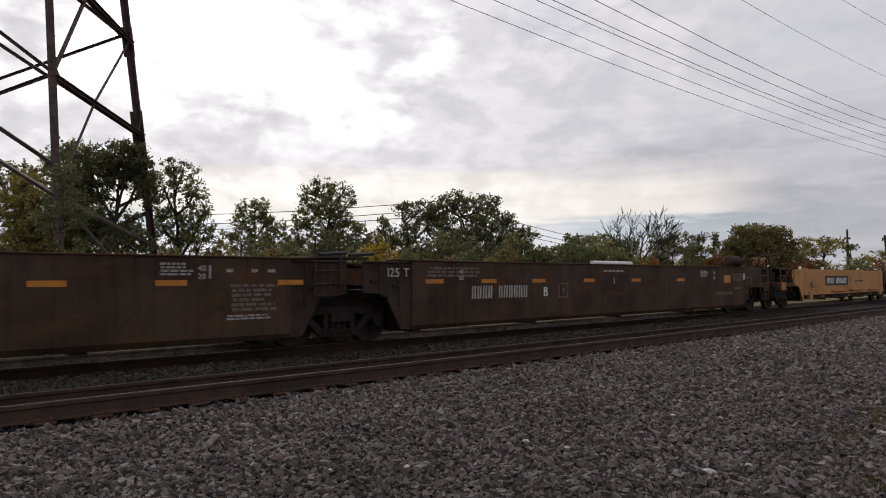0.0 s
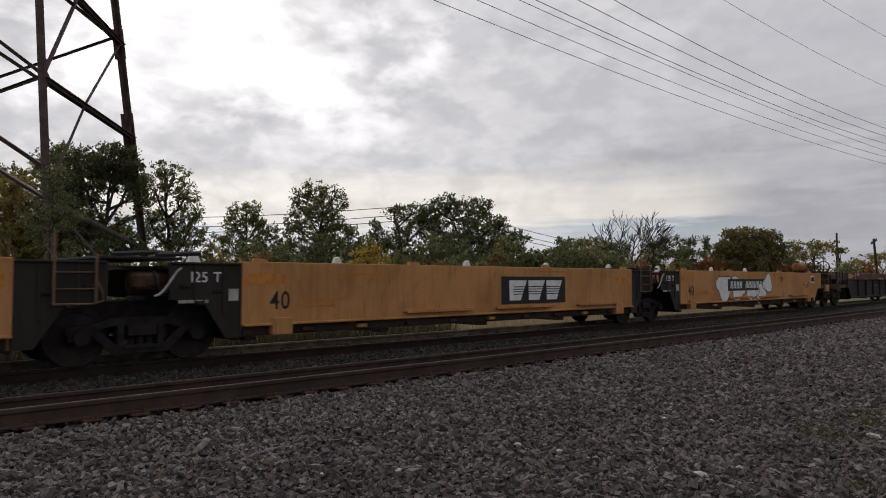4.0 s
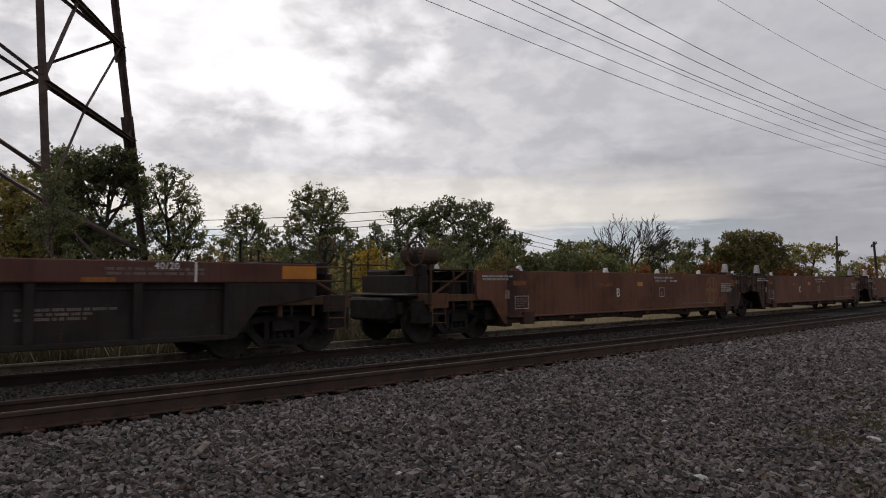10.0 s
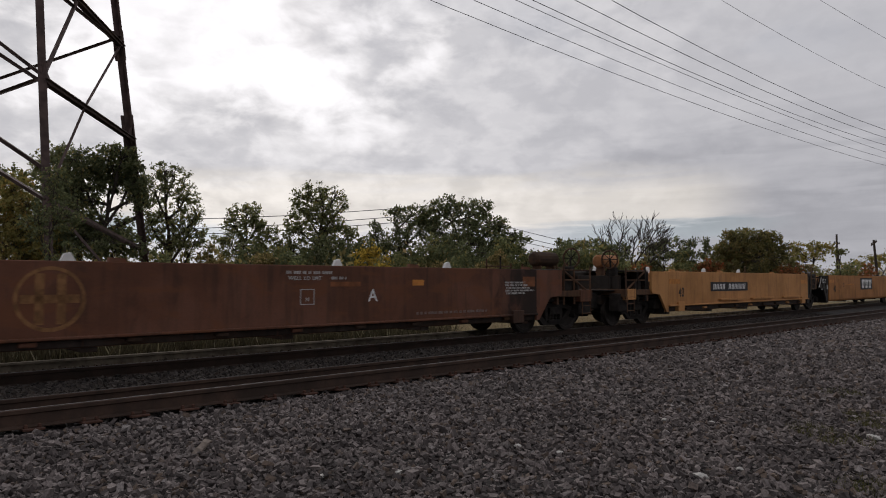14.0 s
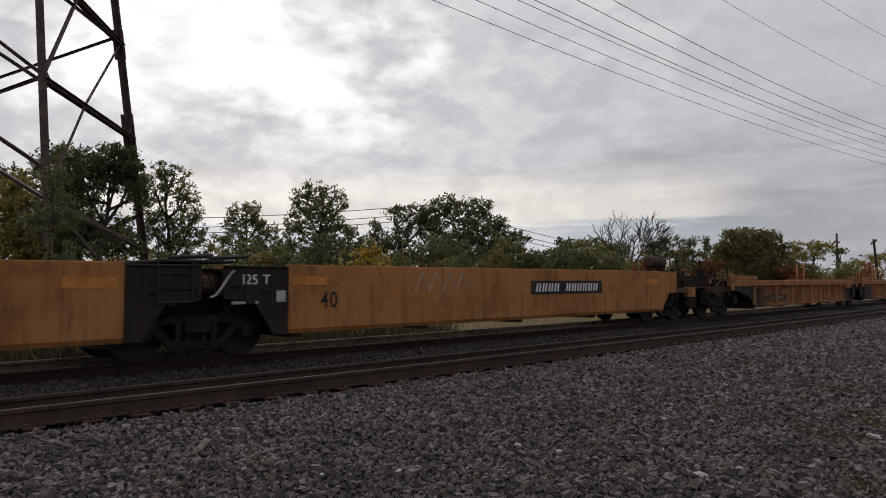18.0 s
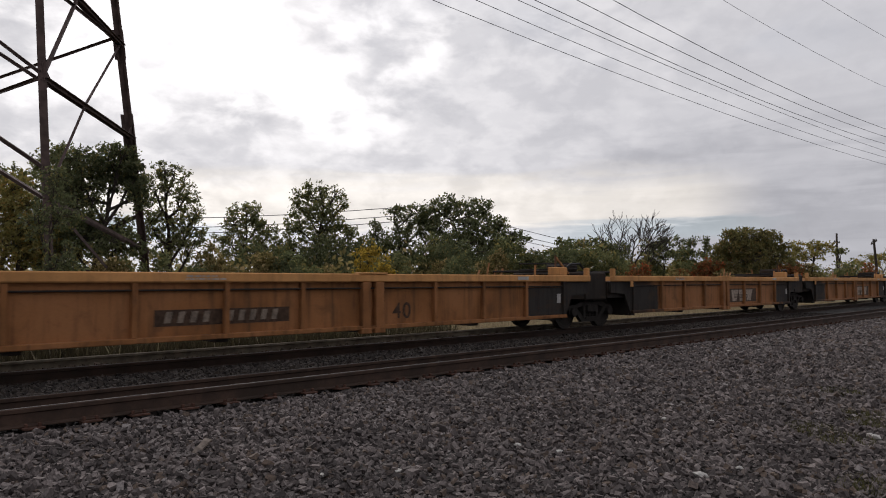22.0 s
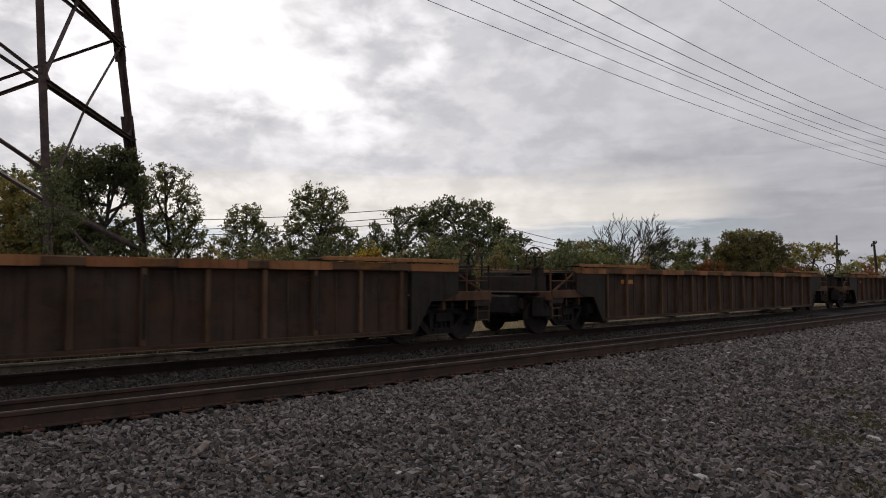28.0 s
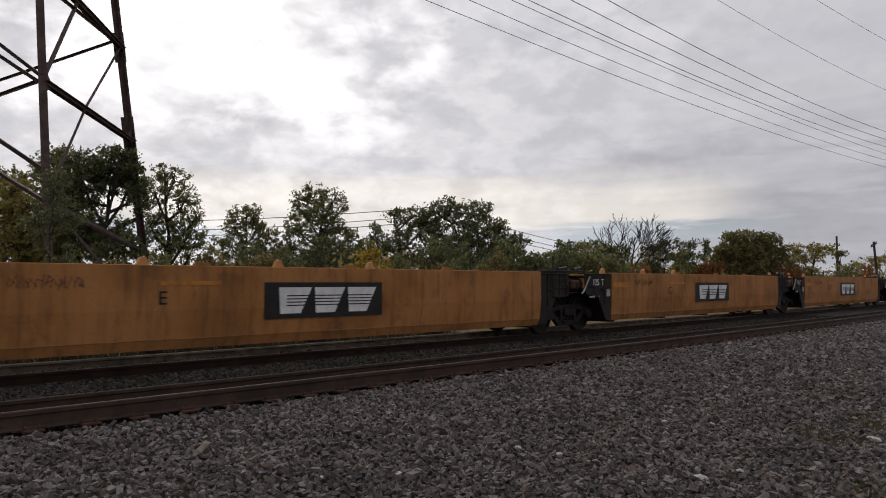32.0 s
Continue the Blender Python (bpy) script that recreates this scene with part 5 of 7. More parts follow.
def build_brown_cars():
    g = "mineral brown well cars"
    rows = ((194.6, 207.3, "end", "joint", "B", 199.45), (210.2, 222.9, "joint", "joint", "C", 214.1), (225.8, 238.3, "joint", "joint", "D", 229.3),
            (241.2, 253.9, "joint", "joint", "E", 245.65), (256.8, 270.6, "joint", "end", "A", 265.5))
    for i, (a, b, l, r, letter, at) in enumerate(rows):
        root, c, L, top = smooth_car(a, b, l, r, "brown", "dusty mineral brown well car with white letter " + letter, g)
        stencil(root, letter, at - c, 1.06, 0.34, M["white"])
        t0 = -2.0 if i == 4 else 2.0
        bars(root, (at + t0 - c, at + t0 + 1.3 - c), (1.44, 1.54), M["offwhite"], 1, 120 + i)
        stencil(root, "WELL LD LMT", at + t0 + 0.45 - c, 1.39, 0.105, M["offwhite"])
        bars(root, (at + t0 + 1.0 - c, at + t0 + 1.5 - c), (1.35, 1.43), M["offwhite"], 1, 125 + i)
        sx = at + t0 + 0.35 - c
        for q in ((sx, sx + 0.3, 0.90, 0.915), (sx, sx + 0.3, 1.17, 1.185), (sx, sx + 0.015, 0.915, 1.17), (sx + 0.285, sx + 0.3, 0.915, 1.17)):
            decal("stencil_frame", root, (q[0], q[1]), (q[2], q[3]), M["offwhite"])
        stencil(root, "M" if i % 2 else "N", sx + 0.15, 1.0, 0.10, M["offwhite"])
        bars(root, (L - 4.0, L - 1.0), (0.60, 0.72), M["faint"], 1, 127 + i)
        bars(root, (-L - 0.9, -L + 0.3), (1.38, 1.52), M["offwhite"], 2, 130 + i)
        x0 = -L + 0.28
        for q in ((x0, x0 + 0.52, 0.70, 0.716), (x0, x0 + 0.52, 1.0, 1.016), (x0, x0 + 0.016, 0.716, 1.0), (x0 + 0.504, x0 + 0.52, 0.716, 1.0)):
            decal("placard_frame", root, (q[0], q[1]), (q[2], q[3]), M["offwhite"])
        bars(root, (x0 + 0.05, x0 + 0.47), (0.75, 0.97), M["faint"], 4, 140 + i)
        decal("placard", root, (-L - 0.09, -L + 0.08), (0.96, 1.16), M["worn_mark"], "tan paper placard")
        decal("number_strip", root, (-L - 0.85, -L - 0.38), (1.09, 1.19), M["deck_rust"], "dull tan strip", -1.488)
        bars(root, (-L - 0.6, -L - 0.12), (1.10, 1.19), M["faint"], 2, 145 + i, -1.492)
        decal("reflector", root, (at - 1.0 - c, at - 0.3 - c), (1.23, 1.32), M["amber_ghost"], "faded amber strip")
        decal("reflector", root, (at + 1.03 - c, at + 1.35 - c), (1.24, 1.36), M["amberpaint"], "amber reflective strip")
        decal("reflector", root, (-L + 0.22, -L + 0.72), (1.27, 1.38), M["amber_ghost"], "faded amber strip")
        decal("reflector", root, (L - 0.52, L - 0.06), (1.20, 1.44), M["amber_ghost"], "faded amber patch")
        bars(root, (L - 1.19, L - 0.10), (1.01, 1.33), M["offwhite"], 5, 150 + i, -1.508)
        ring_mark(root, -L + 3.0 if i == 4 else L - 1.9, 1.08, 0.435, 0.035, ((-0.2, -0.08, -0.36, 0.36), (0.08, 0.2, -0.36, 0.36), (-0.38, 0.38, -0.06, 0.06)), M["ghost"])


def build_worn_yellow_cars():
    g = "dull yellow well cars"
    rows = ((277.2, 289.95, "end", "joint"), (292.95, 305.5, "joint", "joint"), (308.8, 321.18, "joint", "joint"), (324.2, 336.8, "joint", "joint"), (339.6, 352.7, "joint", "end"))
    for i, (a, b, l, r) in enumerate(rows):
        root, c, L, top = smooth_car(a, b, l, r, "ledge" if i == 0 else "plain", "dull yellow well car with black sooty ends", g)
        stencil(root, "40", -L + 0.85, 0.98, 0.42, M["ink"], wide=0.85)
        decal("reflector", root, (-L + 0.05, -L + 0.8), (1.24, 1.40), M["amberpaint"], "amber reflective patch")
        decal("reflector", root, (L - 0.85, L - 0.1), (1.22, 1.38), M["amberpaint"], "amber reflective patch")
        if i == 0:
            mark_panel(root, (280.2 - c, 283.35 - c), (0.98, 1.30), 11, M["ink"], M["white"])
        elif i == 4:
            mark_panel(root, (346.4 - c, 349.5 - c), (0.98, 1.32), 11, M["ink"], M["white"])
            for k in range(4):
                x0 = 342.6 + 0.4 * k - c
                tube("graffiti", [(x0, -1.505, 1.1), (x0 + 0.2, -1.505, 1.5), (x0 + 0.4, -1.505, 1.1)], 0.012, M["offwhite"], root)
        else:
            x0 = {1: 298.4, 2: 315.6, 3: 331.0}[i] - c
            logo(root, (x0, x0 + 2.4), (0.88, 1.50), M["ink"], M["white"])
            stencil(root, "D" if i == 2 else "C", x0 - 3.1, 1.15, 0.26, M["ink"])
            bars(root, (x0 - 2.7, x0 - 0.9), (1.12, 1.20), M["amberpaint"], 1, 160 + i)
        if i:
            scrawl(root, (-L + 1.5, -L + 4.0), (0.95, 1.3), 30 + i, 4, M["amberpaint"], 0.008)


def build_orange_cars():
    g = "low faded orange well cars"
    joints = (374.05, 390.4)
    lows = ((360.0, 373.0), (375.1, 389.4), (391.4, 404.84))
    for i, (a, b) in enumerate(lows):
        L = (b - a) / 2
        ua = 357.7 if i == 0 else joints[i - 1] + 0.45
        ub = b + 2.1 if i == 2 else joints[i] - 0.45
        ribs = [-L + 0.07, -4.2, -2.35, -1.13, 0.1, 1.36, 2.6, 4.5, L - 0.07]
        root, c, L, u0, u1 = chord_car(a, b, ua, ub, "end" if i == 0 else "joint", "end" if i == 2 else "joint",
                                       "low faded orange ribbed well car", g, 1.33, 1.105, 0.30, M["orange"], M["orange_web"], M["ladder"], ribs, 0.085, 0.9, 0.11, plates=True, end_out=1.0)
        box("web_rail", (-L, L), (-1.45, -1.40), (1.02, 1.05), M["orange"], root)
        if i == 0:
            decal("sign_panel", root, (361.2 - c, 363.7 - c), (0.48, 0.76), M["worn_ink"], "worn dark number panel", -1.3905, 0.004)
            for k in range(8):
                me = outline_mesh("worn_digit", [(0.0, 0.55), (0.08, 0.55), (0.11, 0.70), (0.03, 0.70)], -1.3985, -1.3955, M["worn_mark"])
                link("sign_mark", me, None, root, "", (362.0 - c + 0.17 * k, 0, 0))
            scrawl(root, (361.0 - c, 361.3 - c), (0.74, 0.90), 91, 1, M["faint"], 0.010)
        else:
            decal("sign_panel", root, (0.5, 1.15), (0.55, 0.85), M["worn_ink"], "worn dark number panel", -1.3905, 0.004)
            bars(root, (2.9, 4.3), (0.55, 0.72), M["worn_ink"], 1, 165 + i, -1.391)
            box("black_panel", (-L + 0.15, -5.43), (-1.405, -1.388), (0.36, 1.0), M["greypaint"], root, "black repainted end panel")
            tube("white_roll", [(4.75, -1.43, 0.86), (5.7, -1.43, 0.86)], 0.075, M["worn_mark"], root, "pale rolled fitting", 10) if i == 1 else None
        for e, d in ((u0, -1), (u1, 1)):
            x0, x1 = sorted((e, e - d * (2.5 if (i == 0 and d < 0) or (i == 2 and d > 0) else 1.5)))
            box("end_platform", (x0, x1), (-1.48, 1.48), (1.33, 1.40), M["orange"], root)
            box("end_platform_rail", (x0, x1), (-1.52, -1.44), (1.34, 1.50), M["orange"], root)
            for u in (0.1,):
                tube("end_post", [(e - d * u, 1.35, 1.35), (e - d * u, 1.35, 2.25)], 0.045, M["ladder"], root)
                tube("end_post", [(e - d * u, -1.40, 1.1), (e - d * u, -1.40, 1.75)], 0.03, M["ladder"], root)
            plate = outline_mesh(("cplate", d), [(0.0, 0.98), (0.0, 1.56), (-d * 0.26, 1.56), (-d * 0.26, 0.98)], -1.545, -1.525, M["yellow_dull"])
            link("end_plate", plate, None, root, "tan lifting plate with a dark slot", (e, 0, 0))
            box("plate_slot", (e - d * 0.13 - 0.05, e - d * 0.13 + 0.05), (-1.5495, -1.5465), (1.25, 1.36), M["ink"], root, "", 0.02)
            box("end_box", (x0, x1), (-1.515, -1.46), (1.12, 1.34), M["orange"], root)
        box("cross_block", (L - 1.5, L - 0.6), (-1.56, -1.42), (0.95, 1.12), M["orange"], root)


def build_ribbed_yellow_cars():
    g = "low yellow ribbed well cars"
    joints = (426.6, 442.5, 458.6, 474.85)
    lows = ((412.25, 425.0), (428.2, 440.9), (444.1, 457.0), (460.2, 473.1), (476.3, 489.6))
    for i, (a, b) in enumerate(lows):
        ua = a - 1.6 if i == 0 else joints[i - 1] + 0.56
        ub = 491.0 if i == 4 else joints[i] - 0.56
        L = (b - a) / 2
        ribs = [-L + 0.1, -4.55, -3.05, -1.58, 1.72, 3.24, 4.76, L - 0.1]
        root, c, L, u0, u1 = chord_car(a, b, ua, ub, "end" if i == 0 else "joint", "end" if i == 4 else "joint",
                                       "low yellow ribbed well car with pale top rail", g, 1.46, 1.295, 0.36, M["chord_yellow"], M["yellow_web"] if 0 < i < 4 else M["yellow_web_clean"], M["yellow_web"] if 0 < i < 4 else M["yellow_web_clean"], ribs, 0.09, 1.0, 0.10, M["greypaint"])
        box("pipe_rail", (-L, L), (-1.47, -1.42), (1.16, 1.19), M["greypaint"], root)
        for x in (-0.165, 0.165):
            box("centre_post", (x - 0.1, x + 0.1), (-1.53, -1.40), (0.38, 1.29), M["yellow_web"], root)
            box("post_foot", (x - 0.13, x + 0.13), (-1.54, -1.38), (0.29, 0.40), M["yellow_web"], root)
        for s in (-1, 1):
            if (s < 0 and i > 0) or (s > 0 and i < 4):
                x0, x1 = sorted((s * L, s * (L - 1.6)))
                box("grey_panel", (x0, x1), (-1.425, -1.398), (0.44, 1.15), M["greypaint"], root, "sooty grey repainted panel")
        if i in (1, 2, 3):
            logo_y(root, 0.55, 2.95)
        else:
            x0 = 414.4 - c if i == 0 else 478.6 - c
            mark_panel_y(root, x0, x0 + 2.4)
            stencil(root, "40", 0.82, 0.72, 0.46, M["worn_ink"], -1.406)
        decal("placard", root, (L - 0.35, L - 0.2), (0.75, 0.98), M["offwhite"], "small pale placard", -1.43)
        decal("paint_patch", root, (L - 2.0, L - 1.6), (1.34, 1.42), M["offwhite"], "small pale sticker", -1.5225)
        bars(root, (-3.8, -3.0), (1.33, 1.42), M["offwhite"], 2, 170 + i, -1.522)
        if i < 4:
            box("joint_cover", (u1 + 0.03, u1 + 1.08), (-1.3, 1.3), (0.78, 1.56), M["char"], root, "sooty cover over the joint", 0.04)
            box("end_locker", (u1 - 1.1, u1 - 0.76), (-1.3, -0.9), (1.46, 1.68), M["chord_yellow"], root, "yellow box on the end deck", 0.02)
            tube("end_post", [(u1 - 0.75, -0.9, 1.44), (u1 - 0.75, -0.9, 2.0)], 0.03, M["deck_rust"], root)
            tube("brace_bar", [(u1 - 0.72, -0.9, 1.95), (u1 - 0.18, -0.9, 1.52)], 0.03, M["ladder"], root)
            box("brake_box", (u1 + 0.35, u1 + 0.85), (-0.5, 0.3), (1.56, 1.80), M["char"], root, "sooty brake gear over the joint", 0.05)
            box("hanger_tag", (u1 + 2.0, u1 + 2.14), (-1.53, -1.50), (1.14, 1.30), M["chord_yellow"], root)
            for z in (1.60, 1.76):
                tube("grab_rail", [(u1 - 1.9, -0.6, z), (u1 + 0.7, -0.6, z + 0.05)], 0.02, M["truck"], root)
            tube("air_line", [(u1 - 0.3, -0.7, 1.55), (u1 + 0.1, -0.8, 1.78), (u1 + 0.5, -0.8, 1.80), (u1 + 0.95, -0.7, 1.58)], 0.035, M["hose"], root)
            tube("end_post", [(u1 - 2.0, -1.2, 1.44), (u1 - 1.98, -1.2, 1.72)], 0.03, M["ladder"], root)
        box("chord_splice", (-0.35, 0.35), (-1.54, -1.36), (1.45, 1.485), M["chord_yellow"], root)
        for e, d in ((u0, -1), (u1, 1)):
            x0, x1 = sorted((e - d * 0.02, e - d * 0.12))
            box("corner_post", (x0, x1), (-1.5, -1.36), (1.45, 1.66), M["chord_yellow"], root)
            for u in (0.5, 0.8, 1.1, 1.5):
                tube("end_post", [(e - d * u, 1.3, 1.44), (e - d * (u - 0.1), 1.3, 1.72 + 0.12 * math.sin(7 * u))], 0.03, M["ladder"], root)
            box("end_walkway", tuple(sorted((e, e - d * 1.3))), (-0.8, 0.9), (1.55, 1.60), M["black"], root)


def logo_y(root, x0, x1):
    """A worn company panel: slanted pale blocks crossed by thin dark stripes."""
    decal("sign_panel", root, (x0, x1), (0.53, 1.02), M["worn_ink"], "worn black company panel", -1.399, 0.006)
    W = x1 - x0
    for k in range(3):
        u = x0 + W * (0.05 + 0.27 * k)
        bm = bmesh.new()
        extrude_poly(bm, [(u + 0.10, 0.57), (u + W * 0.19, 0.57), (u + W * 0.27, 0.98), (u + 0.03, 0.98)], -1.4075, -1.4055)
        part("sign_block", bm, M["worn_pale"], root, "scuffed pale block")
    for k in range(3):
        decal("sign_stripe", root, (x0 + W * 0.16, x0 + W * 0.66), (0.68 + 0.05 * k, 0.70 + 0.05 * k), M["worn_ink"], "", -1.409)


def mark_panel_y(root, x0, x1):
    decal("sign_panel", root, (x0, x1), (0.60, 0.86), M["worn_ink"], "worn dark number panel", -1.399, 0.006)
    for k in range(10):
        if k != 4:
            me = outline_mesh("worn_mark", [(0.0, 0.65), (0.10, 0.65), (0.14, 0.83), (0.04, 0.83)], -1.4075, -1.4055, M["worn_mark"])
            link("sign_mark", me, None, root, "", (x0 + 0.15 + (x1 - x0 - 0.3) * k / 10, 0, 0))


def build_tall_cars():
    g = "tall dark brown ribbed well cars"
    for i, (a, b) in enumerate(((496.4, 513.0), (520.3, 537.4), (544.5, 561.2), (568.5, 585.4))):
        L = (b - a) / 2
        ribs = [1.03 * k + 0.06 for k in range(-8, 9)]
        root, c, L, u0, u1 = chord_car(a, b, a - 1.35, b + 1.35, "end", "end", "tall dark brown ribbed well car with patched rusty top rail", g,
                                       1.715, 1.56, 0.26, M["tall_rail"], M["tall_web"], M["tall_rib"], ribs, 0.09, 1.0, 0.11)
        rng = random.Random(40 + i)
        x = u0 + 0.2
        while x < u1 - 1.0:
            w_ = rng.uniform(0.6, 1.5)
            decal("chord_patch", root, (x, x + w_), (1.56, 1.712), M["orange"] if rng.random() < 0.45 else M["orange_web"], "patch of worn orange paint", -1.5225)
            x += w_ + rng.uniform(0.3, 2.2)
        for k in (4, 11, 14):
            decal("rib_strip", root, (ribs[k] - 0.03, ribs[k] + 0.03), (0.45, 1.45), M["greypaint"], "", -1.4975)
        for s in (-1, 1):
            x0, x1 = sorted((s * L * 1.0 + s * 1.3, s * (L - 2.2)))
            box("raised_walkway", (x0, x1), (-1.55, -1.0), (1.75, 1.79), M["brown_dark"], root)
            box("walkway_edge", (x0, x1), (-1.56, -1.53), (1.74, 1.82), M["orange"], root)
            for u in (0.25, 1.15):
                box("walkway_leg", (s * (L + 1.1 - u) - 0.03, s * (L + 1.1 - u) + 0.03), (-1.5, -1.42), (1.70, 1.76), M["brown_dark"], root)
            box("deck_patch", tuple(sorted((s * (L + 0.4), s * (L + 2.4)))), (-1.475, -1.435), (0.92, 1.13), M["deck_rust"], root)
        decal("reflector", root, (-L + 1.0, -L + 1.65), (1.28, 1.40), M["amberpaint"], "amber reflective strip", -1.402)
        box("sill_edge", (-L, L), (-1.515, -1.495), (0.262, 0.285), M["tall_rib"], root)
        for k in range(-8, 8):
            box("web_stiffener", (1.03 * k + 0.545, 1.03 * k + 0.585), (-1.405, -1.385), (0.35, 1.52), M["tall_web"], root)


def build_fold_cars():
    g = "yellow folded side well cars"
    rows = ((592.6, 605.55, "end", "joint"), (608.85, 621.6, "joint", "joint"), (624.8, 637.2, "joint", "joint"), (640.4, 652.8, "joint", "joint"), (656.0, 668.7, "joint", "end"))
    for i, (a, b, l, r) in enumerate(rows):
        root, c, L, top = smooth_car(a, b, l, r, "fold", "dull yellow well car with folded sides", g, None if i else M["yellow_grimy"])
        if i == 0:
            mark_panel(root, (595.0 - c, 597.25 - c), (0.91, 1.19), 11, M["ink"], M["white"])
            stencil(root, "40", -L + 0.64, 0.74, 0.54, M["ink"], wide=0.85)
            stencil(root, "A", 597.6 - c, 1.07, 0.24, M["ink"])
            stain = painted("faded_blue_overspray", (0.185, 0.150, 0.138), (0.15, 0.075, 0.04), 0.5, patch=(0.30, 0.130, 0.045))
            for x0, w0, z0, z1, k in ((594.6, 0.9, 0.93, 1.06, 0.4), (594.5, 0.3, 0.93, 1.5, 0.3), (598.4, 0.4, 1.32, 1.52, 0.2), (599.6, 0.3, 0.93, 1.5, 0.2), (600.6, 0.4, 0.93, 1.48, -0.2), (601.3, 1.4, 1.30, 1.50, 0.1), (603.0, 0.35, 0.95, 1.45, 0.15), (596.6, 1.5, 0.93, 1.0, 0.2), (597.7, 0.5, 0.93, 1.16, 0.15)):
                bm = bmesh.new()
                extrude_poly(bm, [(x0 - c, z0), (x0 + w0 - c, z0), (x0 + w0 + k - c, z1), (x0 + k - c, z1)], -1.5025, -1.5005)
                part("graffiti", bm, stain, root, "faded blue-grey overspray")
            lower = [(-1.4575, 0.44), (-1.5025, 0.88)]
            for x0, w0, k in ((594.3, 0.8, 0.25), (595.4, 1.1, -0.1), (596.7, 0.6, 0.2), (597.5, 1.2, 0.1)):
                bm = bmesh.new()
                quad = [bm.verts.new((x0 - c + du, y, z)) for (y, z), du in ((lower[0], 0.0), (lower[0], w0), (lower[1], w0 + k), (lower[1], k))]
                bm.faces.new(quad)
                bmesh.ops.solidify(bm, geom=bm.faces[:], thickness=0.003)
                part("graffiti", bm, stain, root, "faded blue-grey overspray")
        else:
            x0 = {1: 614.05, 2: 630.0, 3: 645.7, 4: 661.2}[i] - c
            logo(root, (x0 - 0.1, x0 + 2.5), (0.70, 1.34), M["ink"], M["white"])
            stencil(root, "ECDB"[i - 1] if i < 4 else "B", x0 - 1.85, 1.10, 0.30, M["ink"])
            tag_strokes(root, (x0 - 4.0, x0 - 3.0), (1.22, 1.46), 60 + i, 15, M["ink"], 0.007)
            decal("reflector", root, (x0 - 1.9, x0 - 0.9), (1.29, 1.36), M["amber_faded"], "faded amber strip")
            decal("reflector", root, (-L + 0.1, -L + 0.9), (1.20, 1.34), M["amber_faded"], "faded amber strip")
        box("sill_strip", (-L, L), (-1.462, -1.45), (0.43, 0.445), M["orange"], root)


build_dark_cars()
build_yellow_cars()
build_two_tone_cars()
build_brown_cars()
build_worn_yellow_cars()
build_orange_cars()
build_ribbed_yellow_cars()
build_tall_cars()
build_fold_cars()


